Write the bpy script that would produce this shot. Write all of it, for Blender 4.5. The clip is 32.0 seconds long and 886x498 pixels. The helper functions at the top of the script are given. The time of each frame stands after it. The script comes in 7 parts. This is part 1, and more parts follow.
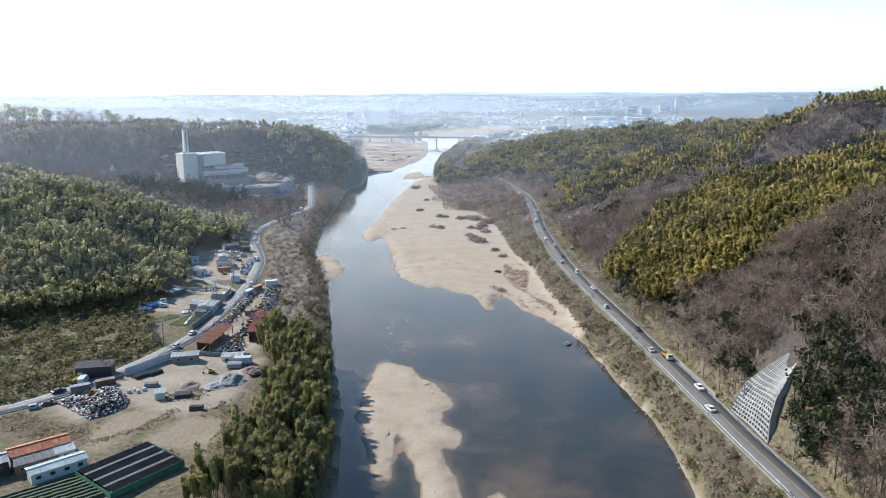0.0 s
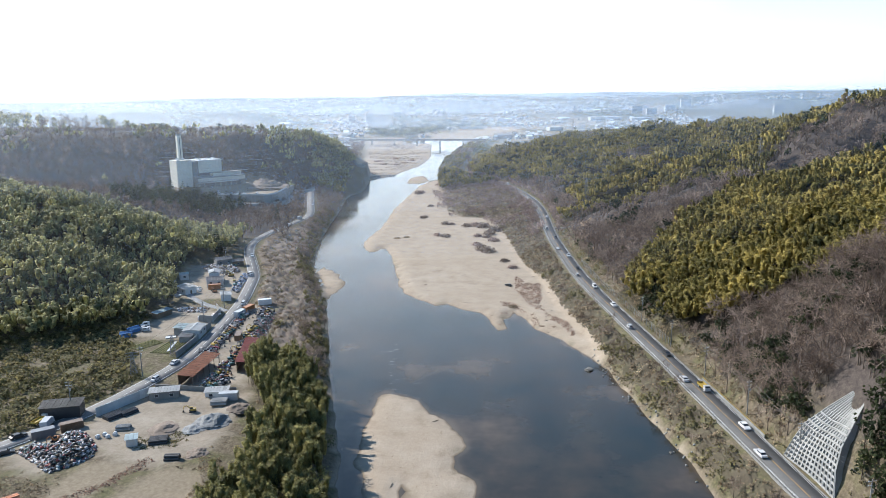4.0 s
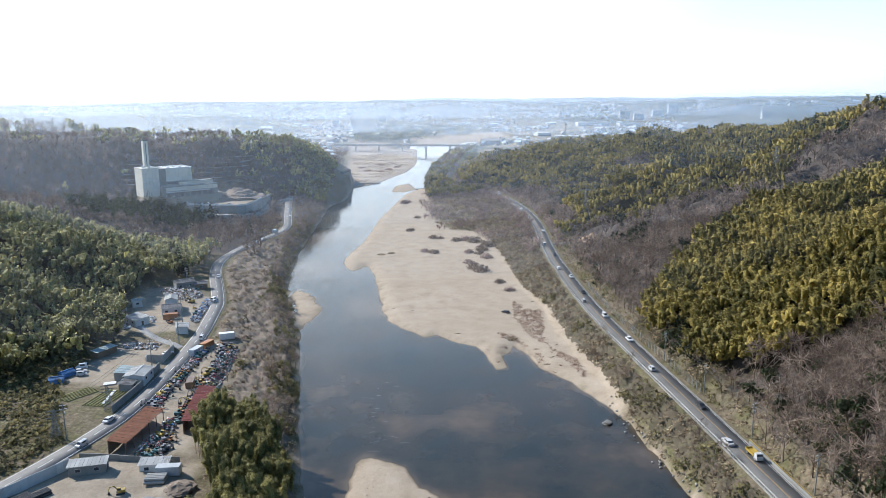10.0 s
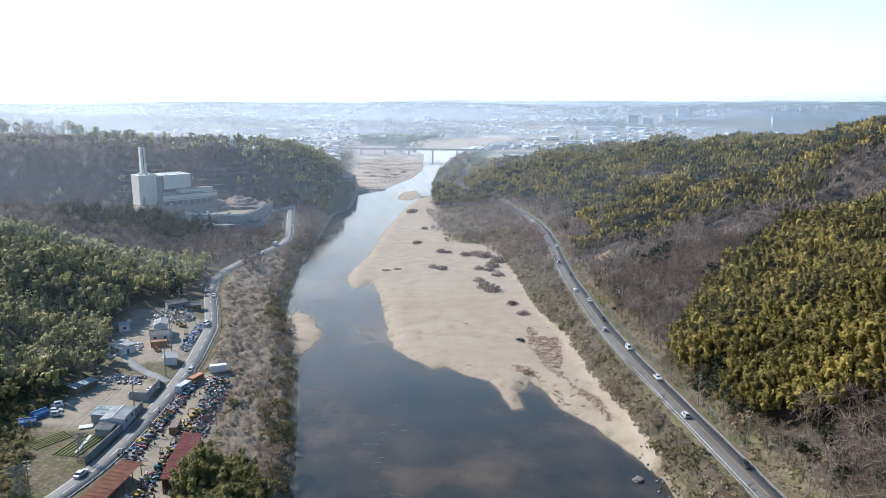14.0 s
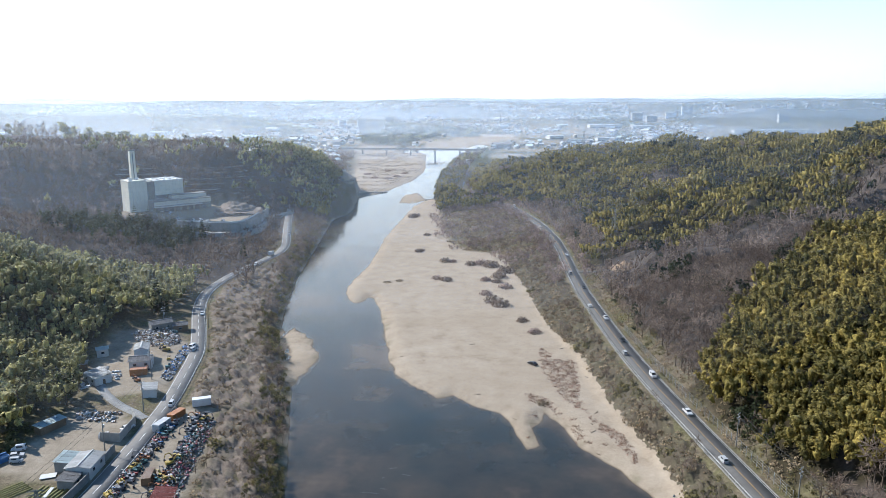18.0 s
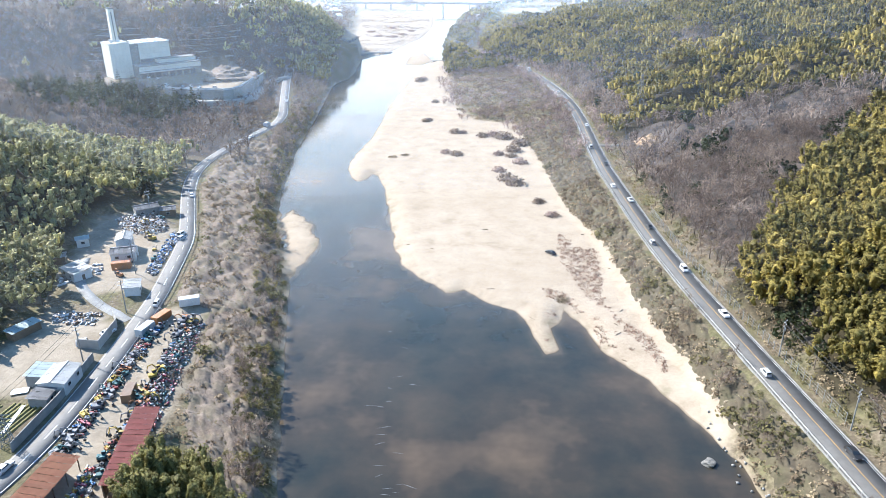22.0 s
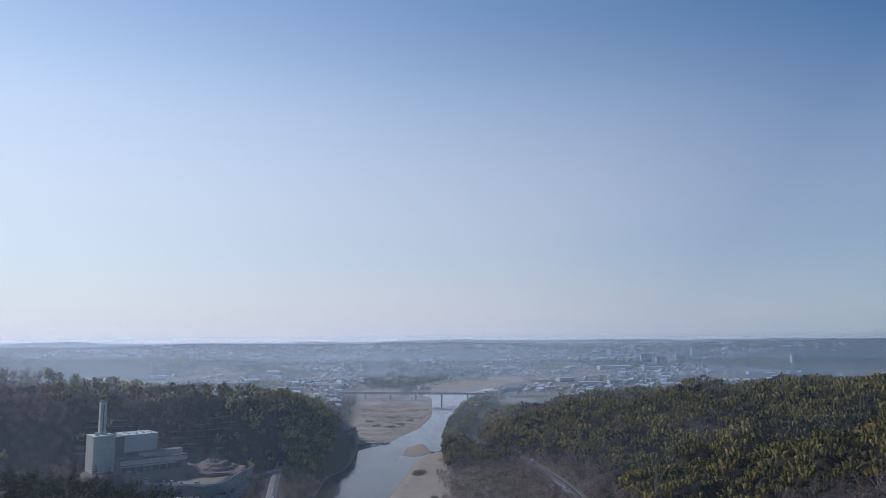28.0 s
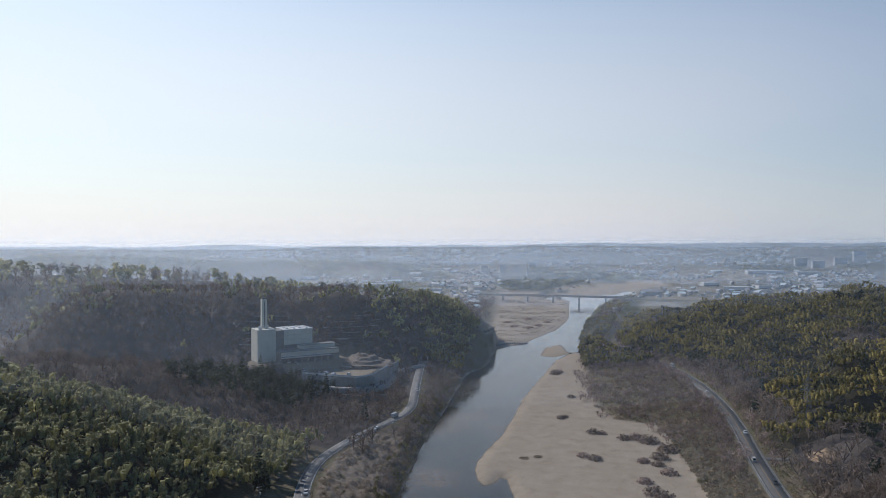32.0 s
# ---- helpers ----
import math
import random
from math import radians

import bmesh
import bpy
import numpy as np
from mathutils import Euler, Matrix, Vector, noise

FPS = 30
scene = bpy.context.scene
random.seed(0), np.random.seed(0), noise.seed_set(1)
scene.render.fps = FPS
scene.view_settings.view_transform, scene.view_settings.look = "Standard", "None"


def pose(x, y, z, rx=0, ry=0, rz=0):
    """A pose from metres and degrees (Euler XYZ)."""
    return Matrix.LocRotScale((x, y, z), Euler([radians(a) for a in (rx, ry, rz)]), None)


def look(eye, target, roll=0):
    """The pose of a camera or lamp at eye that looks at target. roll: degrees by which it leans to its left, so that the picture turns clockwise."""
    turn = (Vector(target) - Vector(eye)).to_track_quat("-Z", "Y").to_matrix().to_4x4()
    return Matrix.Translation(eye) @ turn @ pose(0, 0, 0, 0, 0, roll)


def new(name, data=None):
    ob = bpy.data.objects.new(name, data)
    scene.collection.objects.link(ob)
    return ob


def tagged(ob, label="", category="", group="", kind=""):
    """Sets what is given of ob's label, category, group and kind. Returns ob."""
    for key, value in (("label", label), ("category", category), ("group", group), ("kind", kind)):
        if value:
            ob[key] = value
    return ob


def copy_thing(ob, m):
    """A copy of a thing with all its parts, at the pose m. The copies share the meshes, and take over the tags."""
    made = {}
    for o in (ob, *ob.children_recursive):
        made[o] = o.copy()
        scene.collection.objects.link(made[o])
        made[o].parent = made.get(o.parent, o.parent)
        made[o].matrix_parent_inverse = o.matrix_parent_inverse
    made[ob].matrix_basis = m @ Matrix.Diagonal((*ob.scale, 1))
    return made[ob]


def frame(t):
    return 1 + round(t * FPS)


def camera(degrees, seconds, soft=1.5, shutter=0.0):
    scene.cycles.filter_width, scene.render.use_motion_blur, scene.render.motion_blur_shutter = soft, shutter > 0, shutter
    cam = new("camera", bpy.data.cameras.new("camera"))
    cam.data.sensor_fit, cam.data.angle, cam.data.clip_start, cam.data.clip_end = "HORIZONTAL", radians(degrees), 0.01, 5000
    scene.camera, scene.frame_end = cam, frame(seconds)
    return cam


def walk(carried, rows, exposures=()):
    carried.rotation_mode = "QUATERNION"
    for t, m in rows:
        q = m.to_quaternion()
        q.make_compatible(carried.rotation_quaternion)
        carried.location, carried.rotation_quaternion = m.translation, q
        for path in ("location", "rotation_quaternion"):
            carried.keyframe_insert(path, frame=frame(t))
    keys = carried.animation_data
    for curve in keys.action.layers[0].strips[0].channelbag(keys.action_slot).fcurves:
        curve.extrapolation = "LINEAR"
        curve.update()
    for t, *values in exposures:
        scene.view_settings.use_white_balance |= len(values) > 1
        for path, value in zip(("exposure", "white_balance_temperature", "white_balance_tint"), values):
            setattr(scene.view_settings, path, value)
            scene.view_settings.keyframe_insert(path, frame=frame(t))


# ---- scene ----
cam = camera(63.5, 32.0, soft=0.65)
PATH = [
    (0, (0.848, 0.498, 104.104), (0.807, 2.452, 103.681), -0.1),
    (0.5, (0.352, 4.098, 104.257), (0.311, 6.052, 103.834), -0.2),
    (1, (-0.118, 7.686, 104.316), (-0.159, 9.64, 103.892), -0.2),
    (1.5, (-0.353, 11.253, 104.366), (-0.396, 13.207, 103.943), -0.3),
    (2, (-0.435, 15.028, 104.351), (-0.48, 16.983, 103.928), -0.4),
    (2.5, (-0.612, 18.525, 104.367), (-0.658, 20.479, 103.945), -0.4),
    (3, (-0.89, 21.72, 104.026), (-0.937, 23.675, 103.608), -0.4),
    (3.5, (-0.975, 25.392, 104.108), (-1.024, 27.347, 103.689), -0.6),
    (5.5, (-1.861, 39.074, 104.495), (-1.92, 41.03, 104.081), -0.6),
    (6, (-2.073, 42.937, 103.901), (-2.135, 44.894, 103.491), -0.4),
    (6.5, (-2.177, 47.095, 103.408), (-2.242, 49.052, 103.0), -0.4),
    (7, (-2.463, 50.931, 102.905), (-2.529, 52.888, 102.5), -0.4),
    (7.5, (-2.654, 54.774, 102.77), (-2.723, 56.731, 102.366), -0.3),
    (8, (-2.853, 58.779, 103.066), (-2.924, 60.736, 102.661), -0.3),
    (8.5, (-3.377, 62.789, 103.077), (-3.435, 64.747, 102.671), -0.4),
    (9, (-3.779, 66.261, 103.154), (-3.813, 68.219, 102.749), -0.3),
    (9.5, (-4.08, 69.863, 103.355), (-4.089, 71.822, 102.949), -0.4),
    (10, (-4.288, 73.653, 103.522), (-4.298, 75.611, 103.115), -0.4),
    (10.5, (-3.848, 77.632, 103.785), (-3.863, 79.59, 103.379), -0.5),
    (11, (-3.978, 81.262, 104.547), (-3.996, 83.22, 104.139), -0.4),
    (11.5, (-4.676, 84.775, 105.24), (-4.694, 86.733, 104.834), -0.3),
    (12, (-5.193, 88.238, 105.983), (-5.212, 90.197, 105.577), -0.2),
    (12.5, (-5.059, 92.006, 107.037), (-5.083, 93.964, 106.629), -0.2),
    (13, (-5.132, 95.182, 107.932), (-5.16, 97.139, 107.522), -0.2),
    (13.5, (-5.984, 97.106, 108.031), (-6.01, 99.064, 107.624), -0.1),
    (14, (-7.023, 99.198, 108.145), (-7.046, 101.156, 107.741), 0.1),
    (14.5, (-7.831, 101.945, 108.38), (-7.853, 103.904, 107.977), 0.2),
    (16.5, (-8.792, 114.009, 110.327), (-8.814, 115.967, 109.92), 0.2),
    (17, (-8.59, 117.868, 110.868), (-8.615, 119.825, 110.456), 0.0),
    (17.5, (-8.672, 121.819, 110.453), (-8.698, 123.777, 110.044), -0.1),
    (18, (-8.738, 125.768, 110.489), (-8.767, 127.725, 110.079), -0.1),
    (18.5, (-8.935, 129.668, 110.375), (-8.966, 131.625, 109.964), -0.1),
    (19, (-8.795, 133.492, 110.261), (-8.83, 135.435, 109.787), -0.3),
    (19.5, (-9.009, 137.524, 109.741), (-9.048, 139.418, 109.102), -0.2),
    (20, (-9.048, 141.154, 109.678), (-9.091, 143.007, 108.929), -0.3),
    (20.5, (-9.327, 144.994, 109.901), (-9.372, 146.836, 109.124), -0.2),
    (21, (-9.492, 148.729, 110.388), (-9.538, 150.57, 109.609), -0.3),
    (21.5, (-9.68, 151.984, 110.611), (-9.728, 153.826, 109.832), -0.4),
    (22, (-9.882, 155.674, 111.034), (-9.933, 157.515, 110.254), -0.4),
    (22.5, (-10.045, 159.582, 111.708), (-10.097, 161.428, 110.942), -0.5),
    (23, (-10.405, 163.44, 112.188), (-10.464, 165.363, 111.642), -0.4),
    (23.5, (-10.687, 166.974, 112.19), (-10.752, 168.954, 111.914), -0.4),
    (24, (-10.91, 170.551, 111.743), (-10.977, 172.543, 111.588), -0.3),
    (24.5, (-11.388, 173.81, 111.172), (-11.452, 175.803, 111.026), -0.3),
    (25, (-11.573, 176.059, 111.306), (-11.641, 178.053, 111.171), -0.3),
    (25.5, (-11.855, 177.359, 111.359), (-11.916, 179.355, 111.484), -0.9),
    (27.5, (-11.456, 178.872, 111.704), (-11.495, 180.841, 112.048), -0.7),
    (28, (-11.449, 178.49, 111.755), (-11.491, 180.473, 112.009), -0.4),
    (28.5, (-11.412, 178.116, 111.817), (-11.455, 180.107, 111.995), -0.5),
    (29, (-11.399, 177.678, 111.871), (-11.444, 179.675, 111.971), -0.5),
    (29.5, (-11.367, 177.417, 111.889), (-11.413, 179.417, 111.9), -0.4),
    (30, (-11.354, 177.334, 111.902), (-11.401, 179.333, 111.892), -0.4),
    (30.5, (-11.353, 177.479, 111.899), (-11.42, 179.477, 111.888), -0.4),
    (31, (-11.352, 177.625, 111.862), (-11.475, 179.621, 111.85), -0.4),
    (31.5, (-11.373, 177.939, 111.861), (-11.559, 179.93, 111.85), -0.4),
    (32, (-11.407, 178.053, 111.868), (-11.828, 180.008, 111.856), -0.3),
]
EXPOSURES = [
    (0, 0.75, 6300, 10), (8, 0.7, 6300, 10), (18.3, 0.62, 6250, 10), (19, 0.55, 6250, 10), (20, 1.2, 6200, 10), (21, 1.6, 6200, 10), (22.4, 1.55, 6200, 10),
    (23, 1.5, 6100, 10), (23.5, 0.9, 5950, 11), (24, 0.1, 5850, 13), (24.5, -0.1, 5900, 13), (25, -0.15, 5950, 14), (25.5, -0.2, 5900, 15), (27.5, -0.8, 5700, 15), (28, -0.8, 5700, 15), (29, -0.66, 5800, 16), (30, -0.52, 5900, 16), (31.4, -0.45, 6200, 14), (32, -0.52, 6300, 13)]
walk(cam, [(t, look(eye, target, roll)) for t, eye, target, roll in PATH], EXPOSURES)

# ---- light ----
SUN_AZ, SUN_EL = 60.0, 38.0          # degrees left of +y, and above the horizon
sun_way = Vector((-math.sin(radians(SUN_AZ)) * math.cos(radians(SUN_EL)), math.cos(radians(SUN_AZ)) * math.cos(radians(SUN_EL)), math.sin(radians(SUN_EL))))
world = bpy.data.worlds.new("sky")
scene.world = world
world.use_nodes = True
wn = world.node_tree.nodes
wl = world.node_tree.links
sky = wn.new("ShaderNodeTexSky")
sky.sky_type = "NISHITA"
sky.sun_disc = False
sky.sun_elevation = radians(SUN_EL)
sky.sun_rotation = radians(-SUN_AZ)
sky.altitude = 100
sky.air_density = 1.2
sky.dust_density = 0.1
sky.ozone_density = 1.5
wn["Background"].inputs["Strength"].default_value = 0.085
# a pale veil of haze that thins out towards the zenith
tc = wn.new("ShaderNodeTexCoord")
sep_w = wn.new("ShaderNodeSeparateXYZ")
wl.new(tc.outputs["Generated"], sep_w.inputs[0])
def world_ramp(stops, soft="EASE"):
    r = wn.new("ShaderNodeValToRGB")
    r.color_ramp.interpolation = soft
    while len(r.color_ramp.elements) < len(stops):
        r.color_ramp.elements.new(0.5)
    for e, (pos, v) in zip(r.color_ramp.elements, stops):
        e.position, e.color = pos, (v, v, v, 1)
    return r


veil = world_ramp([(0.0, 0.95), (0.14, 0.6), (0.45, 0.0)])
wl.new(sep_w.outputs[2], veil.inputs[0])
haze = wn.new("ShaderNodeMix")
haze.data_type = "RGBA"
haze.inputs[7].default_value = (10.2, 10.0, 10.6, 1)
# the same haze glows round the sun
glow = wn.new("ShaderNodeVectorMath")
glow.operation = "DOT_PRODUCT"
wl.new(tc.outputs["Generated"], glow.inputs[0])
glow.inputs[1].default_value = sun_way
glow_ramp = world_ramp([(0.2, 0.0), (0.6, 0.48), (0.95, 1.0)], "LINEAR")
wl.new(glow.outputs["Value"], glow_ramp.inputs[0])
# and is thinner on the side away from it
away = wn.new("ShaderNodeMapRange")
away.inputs["From Min"].default_value, away.inputs["From Max"].default_value = -0.8, 0.4
away.inputs["To Min"].default_value, away.inputs["To Max"].default_value = 0.1, 1.0
wl.new(glow.outputs["Value"], away.inputs[0])
thin = wn.new("ShaderNodeMath")
thin.operation = "MULTIPLY"
wl.new(veil.outputs[0], thin.inputs[0])
wl.new(away.outputs[0], thin.inputs[1])
# the air is thinner higher up, and so is that glow
high = wn.new("ShaderNodeMapRange")
high.inputs["From Min"].default_value, high.inputs["From Max"].default_value = 0.3, 0.65
high.inputs["To Min"].default_value, high.inputs["To Max"].default_value = 1.0, 0.1
wl.new(sep_w.outputs[2], high.inputs[0])
low_glow = wn.new("ShaderNodeMath")
low_glow.operation = "MULTIPLY"
wl.new(glow_ramp.outputs[0], low_glow.inputs[0])
wl.new(high.outputs[0], low_glow.inputs[1])
wl.new(thin.outputs[0], haze.inputs[0])
clear = wn.new("ShaderNodeMix")
clear.data_type, clear.blend_type = "RGBA", "MULTIPLY"
clear.inputs[0].default_value = 1.0
clear.inputs[7].default_value = (0.66, 1.2, 1.52, 1)
wl.new(sky.outputs[0], clear.inputs[6])
wl.new(clear.outputs[2], haze.inputs[6])
add_glow = wn.new("ShaderNodeMix")
add_glow.data_type, add_glow.blend_type = "RGBA", "ADD"
add_glow.inputs[7].default_value = (8.5, 7.8, 5.6, 1)
wl.new(low_glow.outputs[0], add_glow.inputs[0])
wl.new(haze.outputs[2], add_glow.inputs[6])
wl.new(add_glow.outputs[2], wn["Background"].inputs["Color"])
sun = new("sun", bpy.data.lights.new("sun", "SUN"))
sun.data.energy = 5.0
sun.data.angle = radians(0.6)
sun.data.color = (1.0, 0.95, 0.88)
sun.matrix_world = look((0, 0, 300), Vector((0, 0, 300)) - sun_way)


# ---- materials ----
def nodes_of(name):
    m = bpy.data.materials.new(name)
    m.use_nodes = True
    return m, m.node_tree.nodes, m.node_tree.links, m.node_tree.nodes["Principled BSDF"]


def noise_node(nt, links, scale, detail=4.0, rough=0.6, coord="Object"):
    tc = nt.new("ShaderNodeTexCoord")
    n = nt.new("ShaderNodeTexNoise")
    n.inputs["Scale"].default_value, n.inputs["Detail"].default_value, n.inputs["Roughness"].default_value = scale, detail, rough
    links.new(tc.outputs[coord], n.inputs["Vector"])
    return n


def ramp_node(nt, links, src, stops):
    r = nt.new("ShaderNodeValToRGB")
    while len(r.color_ramp.elements) < len(stops):
        r.color_ramp.elements.new(0.5)
    for e, (p, c) in zip(r.color_ramp.elements, stops):
        e.position, e.color = p, (*c, 1)
    links.new(src, r.inputs[0])
    return r


def mix_node(nt, links, fac, a, b, blend="MIX"):
    m = nt.new("ShaderNodeMix")
    m.data_type, m.blend_type = "RGBA", blend
    for sock, v in ((m.inputs[0], fac), (m.inputs[6], a), (m.inputs[7], b)):
        if isinstance(v, bpy.types.NodeSocket):
            links.new(v, sock)
        else:
            sock.default_value = v if isinstance(v, (int, float)) else (*v, 1)
    return m.outputs[2]


def bump_node(nt, links, height, bsdf, strength=0.4, distance=0.1):
    b = nt.new("ShaderNodeBump")
    b.inputs["Strength"].default_value, b.inputs["Distance"].default_value = strength, distance
    links.new(height, b.inputs["Height"])
    links.new(b.outputs[0], bsdf.inputs["Normal"])


def surface(name, a, b, scale=1.0, rough=0.8, metal=0.0, stain=None, bump=0.2, vary=0.12):
    """Two tones of grain, a large stain and a tone of its own for each object."""
    a, b = tuple(0.8 * v for v in a), tuple(0.8 * v for v in b)
    stain = stain and tuple(0.8 * v for v in stain)
    m, nt, links, p = nodes_of(name)
    n1 = noise_node(nt, links, scale, 6)
    n2 = noise_node(nt, links, scale * 0.13, 3)
    c = ramp_node(nt, links, n1.outputs[0], [(0.3, a), (0.7, b)]).outputs[0]
    dark = stain or tuple(v * 0.6 for v in a)
    f = ramp_node(nt, links, n2.outputs[0], [(0.45, (0, 0, 0)), (0.75, (0.7, 0.7, 0.7))]).outputs[0]
    c = mix_node(nt, links, f, c, dark)
    info = nt.new("ShaderNodeObjectInfo")
    hsv = nt.new("ShaderNodeHueSaturation")
    mr = nt.new("ShaderNodeMapRange")
    mr.inputs["To Min"].default_value, mr.inputs["To Max"].default_value = 1 - vary, 1 + vary
    links.new(info.outputs["Random"], mr.inputs[0])
    links.new(mr.outputs[0], hsv.inputs["Value"])
    links.new(c, hsv.inputs["Color"])
    links.new(hsv.outputs[0], p.inputs["Base Color"])
    p.inputs["Roughness"].default_value, p.inputs["Metallic"].default_value = rough, metal
    bump_node(nt, links, n1.outputs[0], p, bump, 0.05)
    return m


def leaf_material(name, dark, light, glow=0.35, rough=0.6, deep=0.3):
    """Leaves: a tone by plant, another by leaf, and light that comes through."""
    dark, light = tuple(0.8 * v for v in dark), tuple(0.8 * v for v in light)
    m, nt, links, p = nodes_of(name)
    at = nt.new("ShaderNodeAttribute")
    at.attribute_name = "tint"
    geo = nt.new("ShaderNodeNewGeometry")
    mid = tuple((u + v) / 2 for u, v in zip(dark, light))
    c = ramp_node(nt, links, at.outputs["Fac"], [(0.0, dark), (0.55, mid), (1.0, light)]).outputs[0]
    hsv = nt.new("ShaderNodeHueSaturation")
    mr = nt.new("ShaderNodeMapRange")
    mr.inputs["To Min"].default_value, mr.inputs["To Max"].default_value = 0.65, 1.35
    links.new(geo.outputs["Random Per Island"], mr.inputs[0])
    links.new(mr.outputs[0], hsv.inputs["Value"])
    # noise mottles the leaves; its dark stop, deep, paints shade into their gaps
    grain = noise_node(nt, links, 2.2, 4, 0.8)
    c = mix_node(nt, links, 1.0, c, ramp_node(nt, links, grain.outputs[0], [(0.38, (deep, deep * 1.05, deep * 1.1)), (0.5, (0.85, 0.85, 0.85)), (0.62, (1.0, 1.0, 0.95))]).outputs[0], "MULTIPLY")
    links.new(c, hsv.inputs["Color"])
    links.new(hsv.outputs[0], p.inputs["Base Color"])
    bump_node(nt, links, grain.outputs[0], p, 0.7, 0.6)
    p.inputs["Roughness"].default_value = rough
    p.inputs["Specular IOR Level"].default_value = 0.2
    tr = nt.new("ShaderNodeBsdfTranslucent")
    links.new(hsv.outputs[0], tr.inputs["Color"])
    mx = nt.new("ShaderNodeMixShader")
    mx.inputs[0].default_value = glow
    links.new(p.outputs[0], mx.inputs[1])
    links.new(tr.outputs[0], mx.inputs[2])
    links.new(mx.outputs[0], nt["Material Output"].inputs["Surface"])
    return m


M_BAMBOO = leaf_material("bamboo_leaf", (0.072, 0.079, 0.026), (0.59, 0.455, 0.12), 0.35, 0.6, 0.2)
# paler, bluer bamboo leaf: skylight and haze on the shaded slope painted in
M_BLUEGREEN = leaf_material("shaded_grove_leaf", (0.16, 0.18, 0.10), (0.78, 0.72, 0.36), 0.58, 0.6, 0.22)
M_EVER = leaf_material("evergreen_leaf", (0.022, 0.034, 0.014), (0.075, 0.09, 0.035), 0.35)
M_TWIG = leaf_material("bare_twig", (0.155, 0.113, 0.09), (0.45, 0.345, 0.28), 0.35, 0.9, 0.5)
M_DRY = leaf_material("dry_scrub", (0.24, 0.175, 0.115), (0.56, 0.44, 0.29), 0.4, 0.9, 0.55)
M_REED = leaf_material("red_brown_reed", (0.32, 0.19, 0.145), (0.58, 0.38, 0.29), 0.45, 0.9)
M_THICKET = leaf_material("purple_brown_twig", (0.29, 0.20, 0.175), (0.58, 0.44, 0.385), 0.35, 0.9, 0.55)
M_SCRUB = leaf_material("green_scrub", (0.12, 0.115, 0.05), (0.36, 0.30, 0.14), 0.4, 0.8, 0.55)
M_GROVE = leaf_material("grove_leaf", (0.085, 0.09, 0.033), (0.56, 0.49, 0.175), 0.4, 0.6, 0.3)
M_VINE = surface("dry_vine", (0.105, 0.078, 0.06), (0.215, 0.168, 0.13), 1.6, 0.95, stain=(0.11, 0.098, 0.05), bump=0.9, vary=0.0)
M_BANK = surface("olive_dry_growth", (0.046, 0.036, 0.021), (0.105, 0.082, 0.05), 1.6, 0.95, stain=(0.085, 0.08, 0.035), bump=0.9, vary=0.0)
M_BARK = surface("bark", (0.10, 0.075, 0.055), (0.17, 0.13, 0.10), 2.0, 0.95)
M_ASPHALT = surface("asphalt", (0.09, 0.086, 0.08), (0.12, 0.116, 0.11), 0.8, 0.85, stain=(0.072, 0.069, 0.064), bump=0.05, vary=0.03)
M_PALEROAD = surface("pale_asphalt", (0.135, 0.13, 0.125), (0.175, 0.17, 0.162), 0.8, 0.85, stain=(0.11, 0.106, 0.10), bump=0.05, vary=0.03)
M_BOULDER = surface("wet_rock", (0.09, 0.085, 0.075), (0.24, 0.225, 0.2), 1.2, 0.8, stain=(0.07, 0.07, 0.05), bump=0.8)
M_KERB = surface("worn_kerb", (0.13, 0.127, 0.12), (0.24, 0.235, 0.22), 1.5, 0.9, stain=(0.1, 0.095, 0.07), bump=0.3)
M_GALV = surface("dull_galvanised_steel", (0.26, 0.265, 0.265), (0.42, 0.425, 0.42), 1.2, 0.55, stain=(0.2, 0.17, 0.13))
M_LINE = surface("road_paint", (0.55, 0.55, 0.53), (0.68, 0.68, 0.66), 2.0, 0.6, bump=0.02)
M_YELLOW = surface("yellow_road_paint", (0.62, 0.33, 0.05), (0.7, 0.4, 0.08), 2.0, 0.6, bump=0.02)
M_CONCRETE = surface("concrete", (0.30, 0.29, 0.27), (0.40, 0.39, 0.36), 0.5, 0.85, stain=(0.22, 0.21, 0.2))
M_OLDCONC = surface("weathered_concrete", (0.19, 0.19, 0.18), (0.28, 0.28, 0.265), 0.4, 0.9, stain=(0.13, 0.13, 0.12))
M_SHOTCRETE = surface("pale_frame_concrete", (0.34, 0.335, 0.31), (0.44, 0.43, 0.405), 0.6, 0.9, stain=(0.24, 0.24, 0.22))
M_PLANT = surface("cream_wall_panel", (0.58, 0.545, 0.46), (0.70, 0.66, 0.56), 0.15, 0.7, stain=(0.45, 0.42, 0.35), bump=0.05, vary=0.04)
M_WHITE = surface("white_painted_metal", (0.50, 0.51, 0.51), (0.62, 0.62, 0.61), 0.7, 0.5, stain=(0.38, 0.38, 0.36), bump=0.05)
M_STEEL = surface("galvanised_steel", (0.50, 0.52, 0.54), (0.62, 0.63, 0.64), 1.0, 0.4, 0.6, bump=0.05)
M_DARK = surface("dark_metal", (0.03, 0.03, 0.032), (0.06, 0.06, 0.062), 1.0, 0.6, bump=0.1)
M_RUST = surface("rusty_roof_sheet", (0.27, 0.10, 0.055), (0.36, 0.16, 0.09), 0.6, 0.85, stain=(0.17, 0.07, 0.045))
M_REDROOF = surface("dark_red_roof_sheet", (0.22, 0.045, 0.04), (0.29, 0.07, 0.06), 0.6, 0.7, stain=(0.15, 0.035, 0.03))
